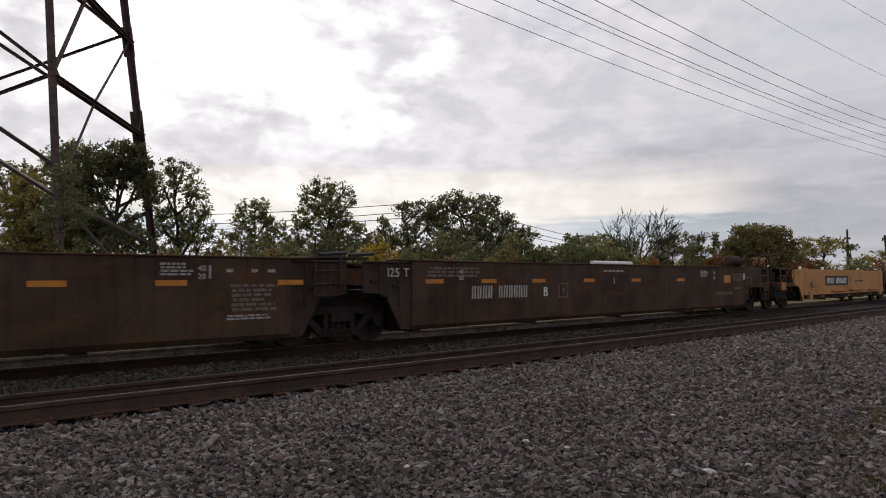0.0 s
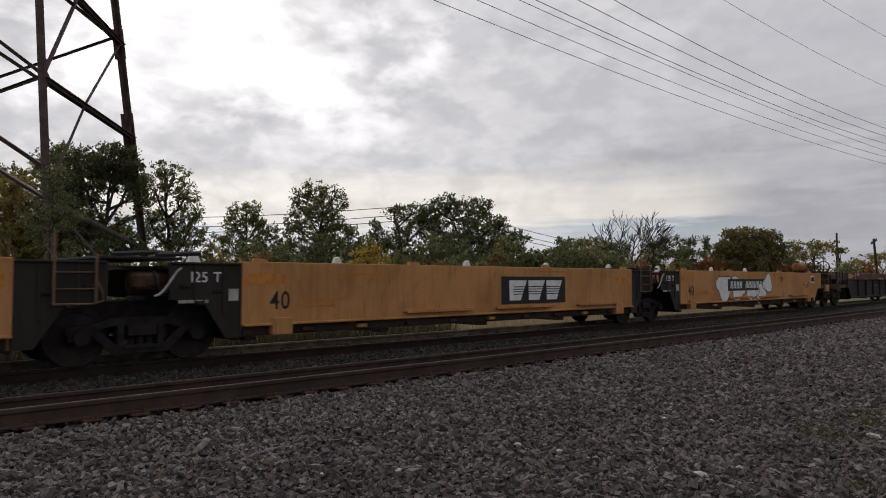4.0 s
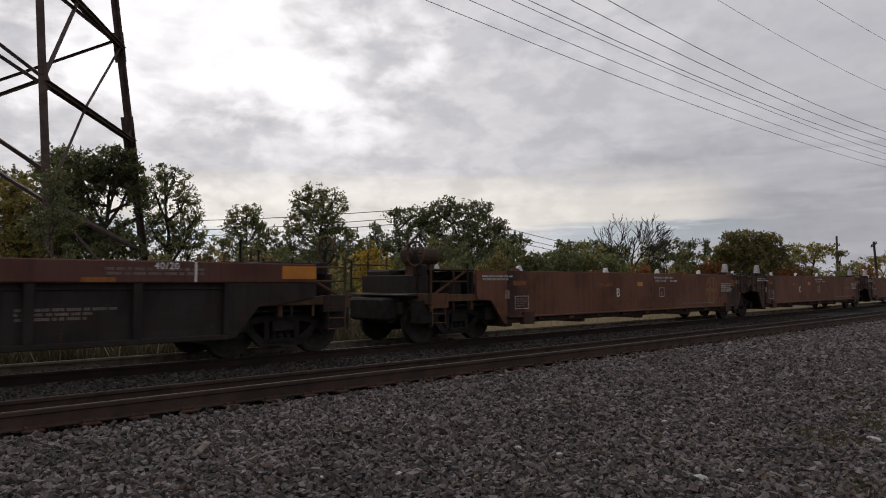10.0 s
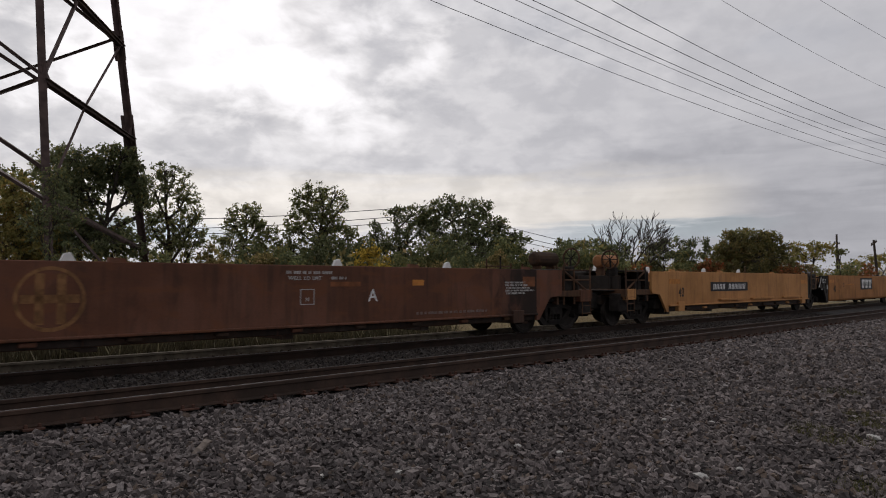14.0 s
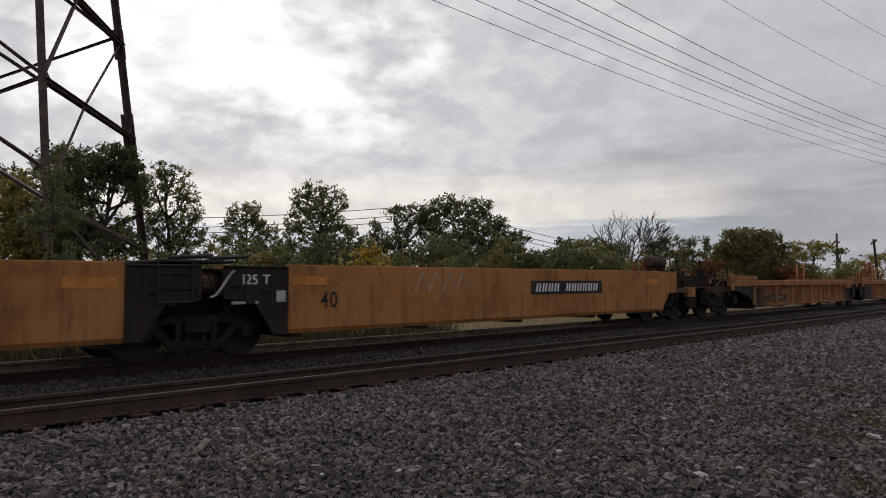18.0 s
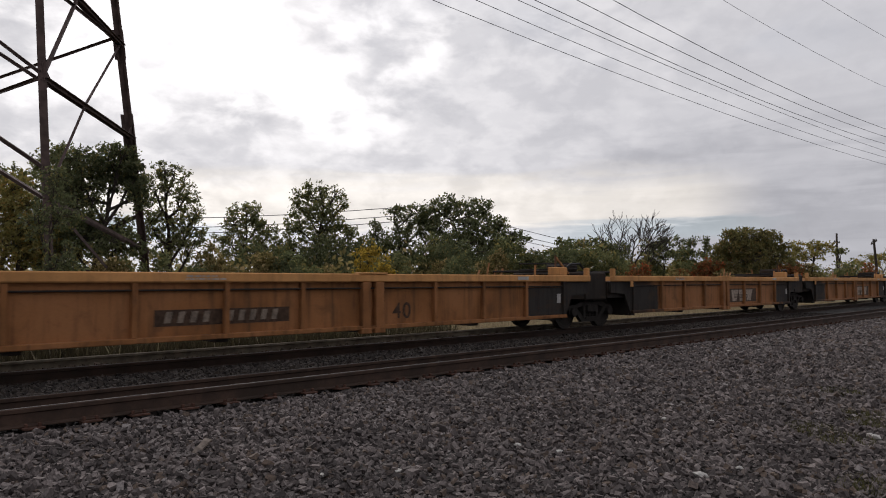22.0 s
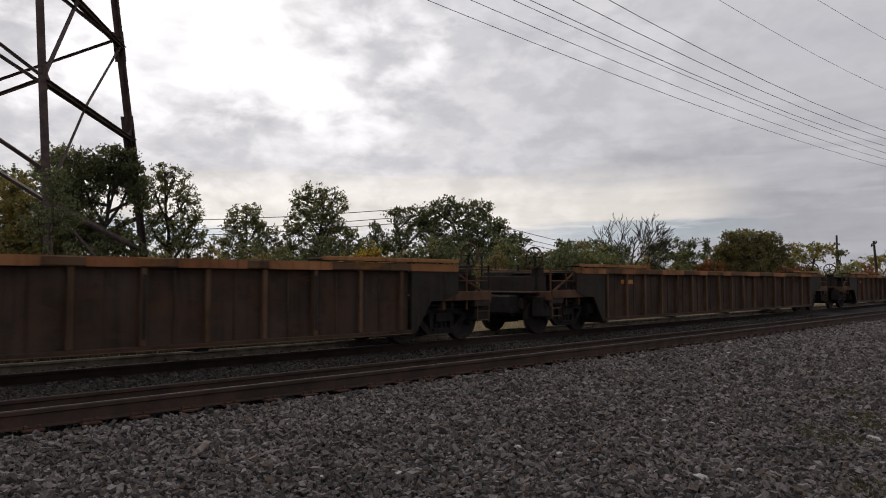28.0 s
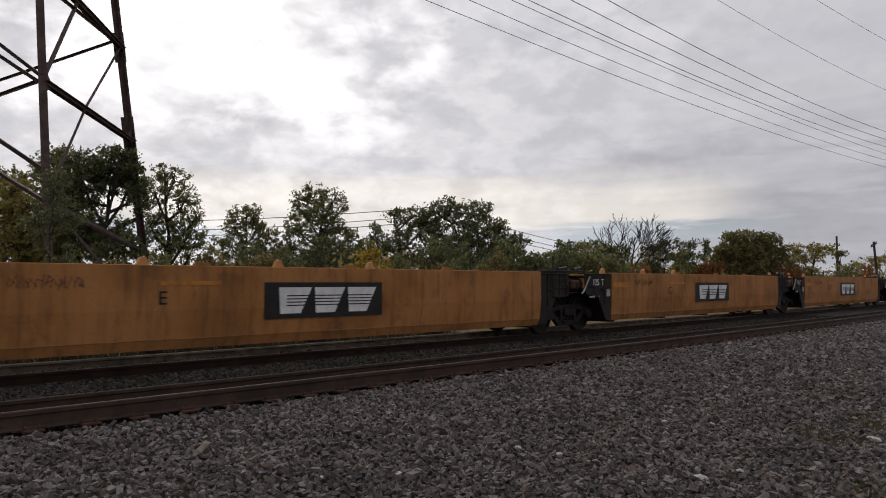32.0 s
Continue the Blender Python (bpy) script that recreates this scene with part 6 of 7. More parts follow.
# ---- lattice tower and its wires ----
def build_tower():
    steel = plain("weathered_tower_steel", (0.085, 0.058, 0.052), 0.75, 0.1, 0.3, 3.0)
    ex, ey = Vector((0.7308, -0.6826, 0)), Vector((0.6826, 0.7308, 0))
    mid = Vector((4.55, 31.2, -0.7))
    r, q = 7.67, radians(52.3)
    cs, sn = math.cos(q) * r, math.sin(q) * r
    out = {"right": ex * cs + ey * sn, "near": ex * sn - ey * cs, "left": -ex * cs - ey * sn, "back": -ex * sn + ey * cs}

    def leg(k, z):
        u = 1 - (z + 0.7) / 54.0 if z < 22 else (1 - 22.7 / 54.0) * (1 - (z - 22) / 30.0)
        return mid + out[k] * u + Vector((0, 0, z + 0.7))

    def half(a, b, z, far=0.5):
        return leg(a, z) * far + leg(b, z) * (1 - far)

    tower = tagged(new("transmission_tower"), "dark weathered steel lattice transmission tower", "pylon")
    tower.location = mid

    def angle_bar(name, p, s, wdt, dbl=False):
        """An L-shaped steel angle from p to s."""
        d = (s - p)
        n = d.length
        rot = d.to_track_quat("X", "Z").to_matrix().to_4x4()
        bm = bmesh.new()
        t = wdt * 0.16
        m = Matrix.Translation(p - mid) @ rot
        if dbl:
            wdt *= 0.72
        for sh in ((-0.75 * wdt, 0.95 * wdt) if dbl else (0.0,)):
            add_box(bm, (0, n), (sh - wdt / 2, sh + wdt / 2), (-t / 2, t / 2), m)
            add_box(bm, (0, n), (sh - wdt / 2, sh - wdt / 2 + t), (-wdt + t / 2, -t / 2), m)
        return part(name, bm, steel, tower)

    names = ("right", "near", "left", "back")
    for k in names:
        for z0, z1, wd in ((-0.7, 8.0, 0.25), (8.0, 22.0, 0.25), (22.0, 36.0, 0.2)):
            angle_bar("leg", leg(k, z0), leg(k, z1 + 0.05), wd)
        box("footing", (leg(k, -0.7).x - 0.4 - mid.x, leg(k, -0.7).x + 0.4 - mid.x), (leg(k, -0.7).y - 0.4 - mid.y, leg(k, -0.7).y + 0.4 - mid.y), (-0.25, 0.25), M["offwhite"], tower, "concrete footing")
    for i in range(4):
        a, b = names[i], names[(i + 1) % 4]
        shown = i == 0
        for lv, wd in ((7.9, 0.17), (12.0, 0.16), (16.5, 0.14), (22.0, 0.14), (27.0, 0.12), (32.0, 0.12)):
            if shown or lv > 16:
                angle_bar("girt", leg(a, lv - 0.15), leg(b, lv - 0.05), wd, lv < 14)
        for z0, z1 in ((7.9, 12.0), (12.0, 16.5), (16.5, 22.0)):
            if shown:
                angle_bar("brace", leg(b, z0), half(a, b, z1, 0.4), 0.10)
                angle_bar("brace", leg(a, z1), half(a, b, z0, 0.4), 0.10)
                angle_bar("brace", leg(a, z1 - 0.1), leg(b, z1 - 0.7), 0.10)
                if z0 < 8:
                    angle_bar("brace", half(a, b, z0, 0.4), leg(b, z0 - 3.9), 0.09)
            elif i == 1:
                angle_bar("brace", leg(a, z0 + 0.1), half(a, b, z1 - 0.5), 0.12)
                angle_bar("brace", leg(a, z0 - 0.15), half(a, b, z1 - 1.2), 0.12)
                angle_bar("brace", leg(b, z0), half(a, b, z1), 0.15, True)
            else:
                angle_bar("brace", leg(b, z1 + 0.3), leg(a, z0 + 1.0), 0.10)
        if shown:
            angle_bar("girt", leg(b, 3.9), leg(a, 2.7), 0.17, True)
            angle_bar("brace", leg(b, 3.9), leg(a, -0.6), 0.12)
        elif i == 1:
            angle_bar("brace", leg(a, 3.9), half(a, b, 7.0), 0.16, True)
            angle_bar("brace", leg(a, 4.9), half(a, b, 8.2), 0.14)
        else:
            angle_bar("brace", leg(b, 4.4), leg(a, -0.6), 0.16)
        for z0, z1 in ((22.0, 27.0), (27.0, 32.0), (32.0, 36.0)):
            angle_bar("brace", leg(a, z0), leg(b, z1), 0.09)
            angle_bar("brace", leg(b, z0), leg(a, z1), 0.09)
    angle_bar("plan_brace", leg("near", 7.9), leg("back", 8.2), 0.10)
    for z0, z1 in ((6.6, 8.8), (11.2, 12.5)):
        angle_bar("gusset_plate", leg("right", z0), leg("right", z1), 0.38 if z0 < 8 else 0.34)
    for k, turn in (("right", 40), ("near", 40)):
        p = leg(k, 7.85) - mid
        bm = bmesh.new()
        d = (leg("near", 7.8) - leg("right", 7.8)).normalized() * (1 if k == "right" else -1)
        extrude_poly(bm, [(0.0, -0.5), (0.0, 0.5), (0.55, 0.12), (0.55, -0.12)], -0.015, 0.015)
        bmesh.ops.transform(bm, matrix=Matrix.Translation(p) @ Matrix.Rotation(math.atan2(d.y, d.x), 4, "Z"), verts=bm.verts[:])
        part("gusset", bm, steel, tower)
    for z in (24.6, 36.0):
        span = 5.6 if z < 30 else 2.5
        for s in (-1, 1):
            tip = Vector((mid.x, mid.y + s * span + 2.6, z))
            for k in names:
                angle_bar("cross_arm", leg(k, z - 1.0), tip, 0.12)
    return tower


WIRES = ((39, 0.00038, -0.0823, 24.381), (38, 0.00044, -0.09279, 25.470), (37, 0.00034, -0.08039, 25.974), (31, 0.00065, -0.10811, 23.172),
         (30, 0.00073, -0.12371, 24.371), (29, 0.00087, -0.14584, 25.651), (36, 0.00064, -0.13137, 37.093), (32, 0.00047, -0.06959, 36.326))


def build_wires():
    alu = plain("dull_aluminium_wire", (0.10, 0.10, 0.11), 0.6, 0.3, 0.1)
    for i, (y, a, b, c) in enumerate(WIRES):
        v, f = [], []
        pts = [(x, y - 0.05 * x, a * x * x + b * x + c) for x in (5, 15, 25, 35, 45, 55, 65, 75, 85, 95, 105, 115, 125, 135, 150, 170, 200)]
        tube_into(v, f, pts, [0.026 if i < 6 else 0.022] * len(pts), 5)
        me = bpy.data.meshes.new("power_line")
        me.from_pydata([tuple(p) for p in v], [], f)
        tagged(link("power_line", me, alu), "thin grey overhead power line", "cable", "overhead power lines")
    # lower lines that pass behind the trees on a wooden pole
    top = Vector((39.7, 42.5, 0))
    for i, (z0, z1, z2) in enumerate(((6.6, 7.9, 5.6), (5.7, 7.2, 4.9), (5.2, 6.7, 4.4))):
        a, b = Vector((14.0, 67.0, z0)), Vector((88.0, 56.0, z2))
        p = Vector((40.4, 44.5, z1))
        pts = [a + (p - a) * (k / 8) - Vector((0, 0, 0.5 * math.sin(math.pi * k / 8))) for k in range(8)] + [p + (b - p) * (k / 8) - Vector((0, 0, 0.4 * math.sin(math.pi * k / 8))) for k in range(9)]
        v, f = [], []
        tube_into(v, f, pts, [0.035] * len(pts), 4)
        me = bpy.data.meshes.new("telephone_line")
        me.from_pydata([tuple(q) for q in v], [], f)
        tagged(link("telephone_line", me, alu), "thin dark line strung behind the trees", "cable", "lower lines")


def utility_pole(x, y, height, lean, arms):
    wood = M["pole_wood"]
    pole = tagged(new("utility_pole"), "weathered wooden utility pole with cross arms" if arms > 1 else "leaning wooden utility pole with one cross arm", "utility pole")
    pole.location, pole.rotation_euler = (x, y, -0.8), (0, radians(lean), 0)
    tube("shaft", [(0, 0, 0), (0, 0, height * 0.5), (0, 0, height)], [0.2, 0.17, 0.13], wood, pole, "", 8)
    for k in range(arms):
        z = height - (1.4 if arms > 1 else 0.5) - 1.5 * k
        box("cross_arm", (-1.2, 1.2), (-0.07, 0.07), (z, z + 0.16), wood, pole)
        for u in (-1.0, -0.4, 0.4, 1.0):
            tube("insulator", [(u, 0, z + 0.16), (u, 0, z + 0.34)], 0.06, M["greypaint"], pole)
    if arms > 1:
        tube("transformer", [(0.32, 0, height - 4.6), (0.32, 0, height - 3.6)], 0.28, M["greypaint"], pole, "grey transformer can", 10)
    return pole


# ---- trees and undergrowth ----
def leaf_material(name, dark, light, accent=None, share=0.1):
    m, n = material(name)
    r = n.add("ShaderNodeNewGeometry").outputs["Random Per Island"]
    p = n.add("ShaderNodeTexCoord").outputs["Object"]
    dark, light = tuple(c * k for c, k in zip(dark, (1.32, 1.20, 1.16))), tuple(c * k for c, k in zip(light, (1.32, 1.20, 1.16)))
    col = n.mix(n.ramp(r, 0.05, 0.95), dark, light)
    col = n.mix(n.math("MULTIPLY", n.ramp(n.noise(p, 0.8, 3.0), 0.4, 0.65), 0.5), col, dark)
    if accent:
        col = n.mix(n.ramp(n.math("ADD", r, n.math("MULTIPLY", n.noise(p, 0.7, 2.0), 0.5)), 1.25 - share, 1.3 - share), col, accent)
    d = n.add("ShaderNodeBsdfDiffuse", {0: col})
    t = n.add("ShaderNodeBsdfTranslucent", {0: n.mix(1.0, col, (1.25, 1.3, 1.0), "MULTIPLY")})
    mx = n.add("ShaderNodeMixShader", {0: 0.42, 1: d.outputs[0], 2: t.outputs[0]})
    n.add("ShaderNodeOutputMaterial", {0: mx.outputs[0]})
    return m


M["bark"] = plain("grey_brown_bark", (0.055, 0.045, 0.038), 0.9, 0.0, 0.4, 8.0)
M["pole_wood"] = plain("grey_pole_wood", (0.075, 0.062, 0.052), 0.9, 0.0, 0.3, 5.0)
M["leaf_dark"] = leaf_material("dark_green_leaves", (0.066, 0.082, 0.050), (0.165, 0.190, 0.110), (0.25, 0.21, 0.09), 0.10)
M["leaf_mid"] = leaf_material("green_leaves", (0.084, 0.100, 0.056), (0.205, 0.225, 0.120), (0.29, 0.235, 0.09), 0.12)
M["leaf_olive"] = leaf_material("olive_leaves", (0.138, 0.134, 0.055), (0.305, 0.290, 0.120), (0.34, 0.225, 0.08), 0.18)
M["leaf_willow"] = leaf_material("olive_willow_leaves", (0.092, 0.096, 0.048), (0.205, 0.190, 0.085), (0.30, 0.19, 0.08), 0.10)
M["leaf_yellow"] = leaf_material("yellowing_leaves", (0.16, 0.125, 0.03), (0.42, 0.32, 0.07))
M["leaf_rust"] = leaf_material("rust_brown_leaves", (0.102, 0.064, 0.034), (0.242, 0.121, 0.060), (0.409, 0.094, 0.047), 0.18)
M["leaf_red"] = leaf_material("red_autumn_leaves", (0.16, 0.045, 0.03), (0.36, 0.08, 0.05))
M["weed_dark"] = leaf_material("dark_weed_leaves", (0.045, 0.042, 0.032), (0.100, 0.092, 0.068), (0.30, 0.26, 0.20), 0.06)
M["leaf_weed"] = leaf_material("weed_leaves", (0.094, 0.085, 0.044), (0.242, 0.214, 0.102), (0.372, 0.278, 0.149), 0.22)


def leaves_np(rng, centres, radii, count, size, flat=0.85):
    """Folded leaves scattered in round clumps: vertices and triangles."""
    pick = rng.choice(len(centres), count, p=radii ** 2 / np.sum(radii ** 2))
    d = rng.normal(size=(count, 3))
    d /= np.linalg.norm(d, axis=1, keepdims=True)
    rad = rng.uniform(0.02, 1.0, (count, 1)) ** 0.6 * rng.choice((0.8, 1.0, 1.35), (count, 1))
    pos = centres[pick] + d * rad * radii[pick][:, None] * np.array([1, 1, flat])
    ax = rng.normal(size=(count, 3))
    ax[:, 2] -= 0.4
    ax /= np.linalg.norm(ax, axis=1, keepdims=True)
    sd = np.cross(ax, rng.normal(size=(count, 3)))
    sd /= np.linalg.norm(sd, axis=1, keepdims=True) + 1e-9
    up = np.cross(ax, sd)
    s = size * rng.uniform(0.6, 1.4, (count, 1))
    tip, tail = pos + ax * s * 0.6, pos - ax * s * 0.6
    l, r = pos + sd * s * 0.32 + up * s * 0.1, pos - sd * s * 0.32 + up * s * 0.1
    v = np.stack([tail, l, tip, r], 1).reshape(-1, 3)
    b = 4 * np.arange(count)[:, None]
    f = np.concatenate([b + np.array([0, 1, 2]), b + np.array([0, 2, 3])], 1).reshape(-1, 3)
    return v, f


def lobed_tree(x, y, lobes, seed, leaf, dens, mat, label, name="tree", ground=-0.72, group="", twigs=True, bole=0.022):
    """A trunk whose limbs reach into round lobes (x, y, z, radius, height radius) of leafy sprigs, with gaps between them."""
    rng = random.Random(seed)
    nr = np.random.default_rng(seed)
    root = tagged(new(name), label, "tree" if name == "tree" else "shrub", group)
    root.location = (x, y, ground)
    v, f, sprigs = [], [], []
    top = max(q[2] for q in lobes)
    r0 = bole * top
    head = sorted(lobes, key=lambda q: -q[2])[0]
    trunk = [Vector((0, 0, -0.1))]
    for k in range(1, 7):
        u = k / 6
        trunk.append(Vector((head[0] * u * u + rng.uniform(-0.02, 0.02) * top, head[1] * u * u + rng.uniform(-0.02, 0.02) * top, top * 0.9 * u)))
    tube_into(v, f, trunk, [r0 * (1 - 0.13 * k) for k in range(7)], 7)
    for lx, ly, lz, rx, rz in lobes:
        c = Vector((lx, ly, lz))
        k = max(1, min(5, int(6 * (lz - 0.9 * rx) / (0.9 * top) - 0.6)))
        s0 = trunk[k].lerp(trunk[k + 1], rng.random())
        bow = s0.lerp(c, 0.55) + Vector((rng.uniform(-0.12, 0.12) * rx, rng.uniform(-0.12, 0.12) * rx, -0.12 * rz))
        tube_into(v, f, [s0, bow, c], [r0 * 0.5, r0 * 0.36, r0 * 0.2], 5)
        nodes = [s0.lerp(bow, 0.7), bow, bow.lerp(c, 0.5), c]
        for _ in range(7):
            d = Vector((rng.gauss(0, 1), rng.gauss(0, 1), rng.gauss(0.25, 0.9))).normalized()
            e = c + Vector((d.x * rx, d.y * rx, d.z * rz)) * rng.uniform(0.5, 0.95)
            p = rng.choice(nodes[1:4])
            m = p.lerp(e, 0.5) + Vector((0, 0, 0.06 * rx))
            tube_into(v, f, [p, m, e], [r0 * 0.17, r0 * 0.11, r0 * 0.04], 4)
            nodes += [m, e]
        n = int(dens * 3.9 * rx * rz / leaf ** 2)
        for _ in range(n):
            d = Vector((rng.gauss(0, 1), rng.gauss(0, 1), rng.gauss(0, 1))).normalized() * rng.random() ** 0.45
            if rng.random() < 0.16:
                d *= rng.uniform(1.0, 1.22)
            q = c + Vector((d.x * rx, d.y * rx, d.z * rz))
            if q.z < 0.25 or noise.noise(Vector((q.x + x, q.y + y, q.z)) * (0.30 / leaf)) < -0.10:
                continue
            sprigs.append(q)
            if twigs:
                p = min(nodes, key=lambda w_: (w_ - q).length_squared)
                tube_into(v, f, [p, q], [r0 * 0.05 + 0.004, 0.006], 3)
    me = bpy.data.meshes.new("trunk")
    me.from_pydata([tuple(p) for p in v], [], f)
    link("trunk", me, M["bark"], root, "grey-brown trunk and limbs")
    c = np.array([tuple(q) for q in sprigs])
    lv, lf = leaves_np(nr, c, nr.uniform(0.9, 2.1, len(c)) * leaf, 11 * len(c), leaf)
    link("crown", mesh_np("crown", lv, lf, mat), None, root, "leafy crown with gaps")
    return root


def bush(x, y, height, spread, seed, leaf, mat, label, dens=0.9, group="", ground=-0.7):
    rng = random.Random(seed)
    lobes = [(rng.uniform(-0.7, 0.7) * spread, rng.uniform(-0.5, 0.5) * spread, height * u, spread * rng.uniform(0.42, 0.62), height * rng.uniform(0.18, 0.28)) for u in (0.25, 0.36, 0.5, 0.64, 0.78)]
    return lobed_tree(x, y, lobes, seed, leaf, dens, mat, label, "shrub", ground, group, False)


def bare_tree(x, y, height, seed):
    rng = random.Random(seed)
    root = tagged(new("tree"), "leafless grey tree with fine upright twigs", "tree")
    root.location = (x, y, -0.75)
    v, f = [], []

    def grow(p, d, n, r, depth):
        pts, rr = [p], [r]
        for k in range(3):
            d = (d + Vector((rng.uniform(-0.2, 0.2), rng.uniform(-0.2, 0.2), 0.03))).normalized()
            p = p + d * n / 3
            pts.append(p)
            rr.append(r * (1 - 0.2 * (k + 1)))
            if depth and k:
                for _ in range(2):
                    q = (d + Vector((rng.uniform(-0.9, 0.9), rng.uniform(-0.9, 0.9), rng.uniform(-0.1, 0.5)))).normalized()
                    grow(p, q, n * rng.uniform(0.5, 0.72), rr[-1] * 0.72, depth - 1)
        tube_into(v, f, pts, [max(q, 0.026) for q in rr], 5 if depth > 1 else 3)

    grow(Vector((0, 0, 0)), Vector((0, 0, 1)), height * 0.34, 0.30, 0)
    for k in range(9):
        a = k * 2.4
        up = 0.55 + 0.13 * k
        grow(Vector((0, 0, height * (0.14 + 0.03 * k))), Vector((math.cos(a), math.sin(a), up)).normalized(), height * rng.uniform(0.32, 0.40), 0.15, 3)
    me = bpy.data.meshes.new("crown")
    me.from_pydata([tuple(p) for p in v], [], f)
    link("crown", me, M["bark"], root)


def build_trees():
    g = "trees behind the railway"
    lobed_tree(9.40, 33.09, ((0.93, -0.32, 7.11, 1.22, 1.16), (-0.34, -0.22, 6.61, 1.19, 1.19), (1.44, -1.02, 6.61, 0.74, 1.16), (-0.75, 0.08, 5.19, 1.38, 1.27), (0.85, -0.23, 4.19, 1.27, 0.85), (1.56, -1.69, 5.94, 0.53, 0.90), (-0.79, 1.13, 6.06, 0.87, 1.11), (0.96, -1.20, 7.43, 0.66, 0.68), (-0.26, 0.96, 3.94, 1.58, 1.06), (0.81, -1.36, 3.57, 1.32, 0.74), (-1.41, 1.92, 3.57, 1.32, 0.95)), 500, 0.135, 1.30, M["leaf_dark"], "dark leafy tree in front of the lattice tower", group=g)
    lobed_tree(10.16, 41.82, ((0.21, 0.16, 9.05, 0.78, 0.71), (-0.63, 0.29, 8.44, 0.65, 0.84), (0.59, -0.20, 8.50, 0.78, 0.84), (-0.33, -0.19, 7.27, 1.10, 1.30), (0.40, 0.36, 5.44, 1.62, 1.46)), 501, 0.13, 0.80, M["leaf_mid"], "slim feathery tree behind the tower leg", group=g)
    lobed_tree(7.05, 34.46, ((-0.24, 0.50, 6.11, 0.62, 0.83), (-0.18, -0.30, 5.20, 1.04, 1.19), (-0.36, 0.80, 4.76, 1.04, 1.43), (0.42, -0.87, 4.27, 1.04, 0.93), (0.24, 0.37, 3.90, 1.30, 0.78), (-0.77, 0.01, 3.17, 1.56, 0.78), (1.22, -0.55, 3.17, 1.30, 0.78)), 502, 0.12, 0.90, M["leaf_olive"], "yellow-green leafy tree below the tower", group=g)
    lobed_tree(7.01, 38.61, ((0.50, -0.21, 7.13, 0.57, 0.63), (-0.49, 0.07, 6.65, 0.86, 1.14), (0.97, -0.73, 6.92, 0.40, 0.46)), 503, 0.13, 0.55, M["leaf_mid"], "thin green tree at the edge of the wood", group=g)
    lobed_tree(13.05, 32.97, ((0.19, 0.21, 6.97, 0.86, 0.74), (-0.71, 0.28, 6.24, 0.86, 1.08), (0.55, -0.18, 6.05, 0.74, 0.91), (0.80, -1.02, 5.14, 0.60, 0.37), (0.21, 0.32, 4.82, 1.14, 1.08), (-0.82, 0.48, 4.76, 0.63, 1.14), (-0.21, 0.46, 7.32, 0.57, 0.46), (0.47, -0.83, 4.36, 0.86, 0.80), (-0.02, 0.66, 3.69, 1.43, 0.86), (0.62, -1.02, 3.69, 0.97, 0.74)), 504, 0.12, 0.44, M["leaf_mid"], "open leafy tree with pale sky showing through", group=g)
    lobed_tree(27.44, 53.74, ((0.28, 0.33, 7.81, 1.30, 1.10), (-0.88, 0.26, 6.82, 1.25, 1.30), (0.86, -0.30, 6.63, 1.10, 1.40), (-1.24, 0.57, 5.40, 1.30, 1.20), (1.64, -0.99, 5.78, 1.20, 1.20), (-0.41, -0.62, 4.92, 2.21, 1.00), (0.37, 0.90, 4.07, 2.76, 0.90)), 505, 0.19, 0.66, M["leaf_mid"], "rounded green tree behind the railway", group=g)
    lobed_tree(31.95, 49.52, ((-1.26, 1.43, 9.18, 0.55, 0.85), (-0.74, 0.39, 9.47, 0.65, 0.90), (0.28, 0.03, 9.56, 0.65, 0.95), (1.05, -1.23, 9.47, 0.55, 0.75), (-0.48, 1.08, 8.05, 1.40, 1.20), (0.04, -0.72, 7.95, 1.50, 1.30), (1.61, -1.26, 8.42, 0.55, 0.55), (-1.50, 0.82, 6.44, 1.30, 1.40), (0.99, -0.11, 6.44, 1.81, 1.60), (1.72, -2.11, 5.87, 1.10, 0.90), (0.52, 0.76, 5.02, 2.76, 1.00), (2.53, -2.77, 5.11, 0.90, 0.80), (0.74, 1.00, 4.07, 3.76, 0.90), (-2.10, 1.42, 4.92, 1.20, 1.00)), 506, 0.20, 0.72, M["leaf_mid"], "tall green tree with a ragged many-pointed top", group=g)
    lobed_tree(35.14, 45.18, ((-0.24, 0.49, 6.73, 0.59, 0.49), (-0.35, -0.05, 5.57, 0.84, 0.89), (0.58, -0.14, 4.97, 0.89, 0.69)), 507, 0.19, 0.80, M["leaf_dark"], "small open tree beside the broad clump", group=g)
    lobed_tree(41.37, 41.41, ((-1.66, 2.08, 8.10, 1.16, 1.01), (-1.21, 0.67, 8.38, 1.01, 1.11), (0.27, 0.30, 8.19, 1.21, 1.01), (0.92, -1.31, 8.00, 1.01, 0.96), (-1.07, 2.01, 6.28, 2.23, 1.72), (0.06, -0.97, 6.48, 2.02, 1.52), (2.16, -1.52, 6.76, 1.11, 1.01), (-1.56, 0.09, 5.04, 3.03, 1.01), (2.11, -0.88, 5.33, 2.43, 1.01), (-1.09, -0.81, 4.18, 4.05, 0.91), (2.83, -1.50, 4.23, 2.53, 0.71)), 508, 0.20, 0.84, M["leaf_dark"], "dark green dense broad tree", group=g)
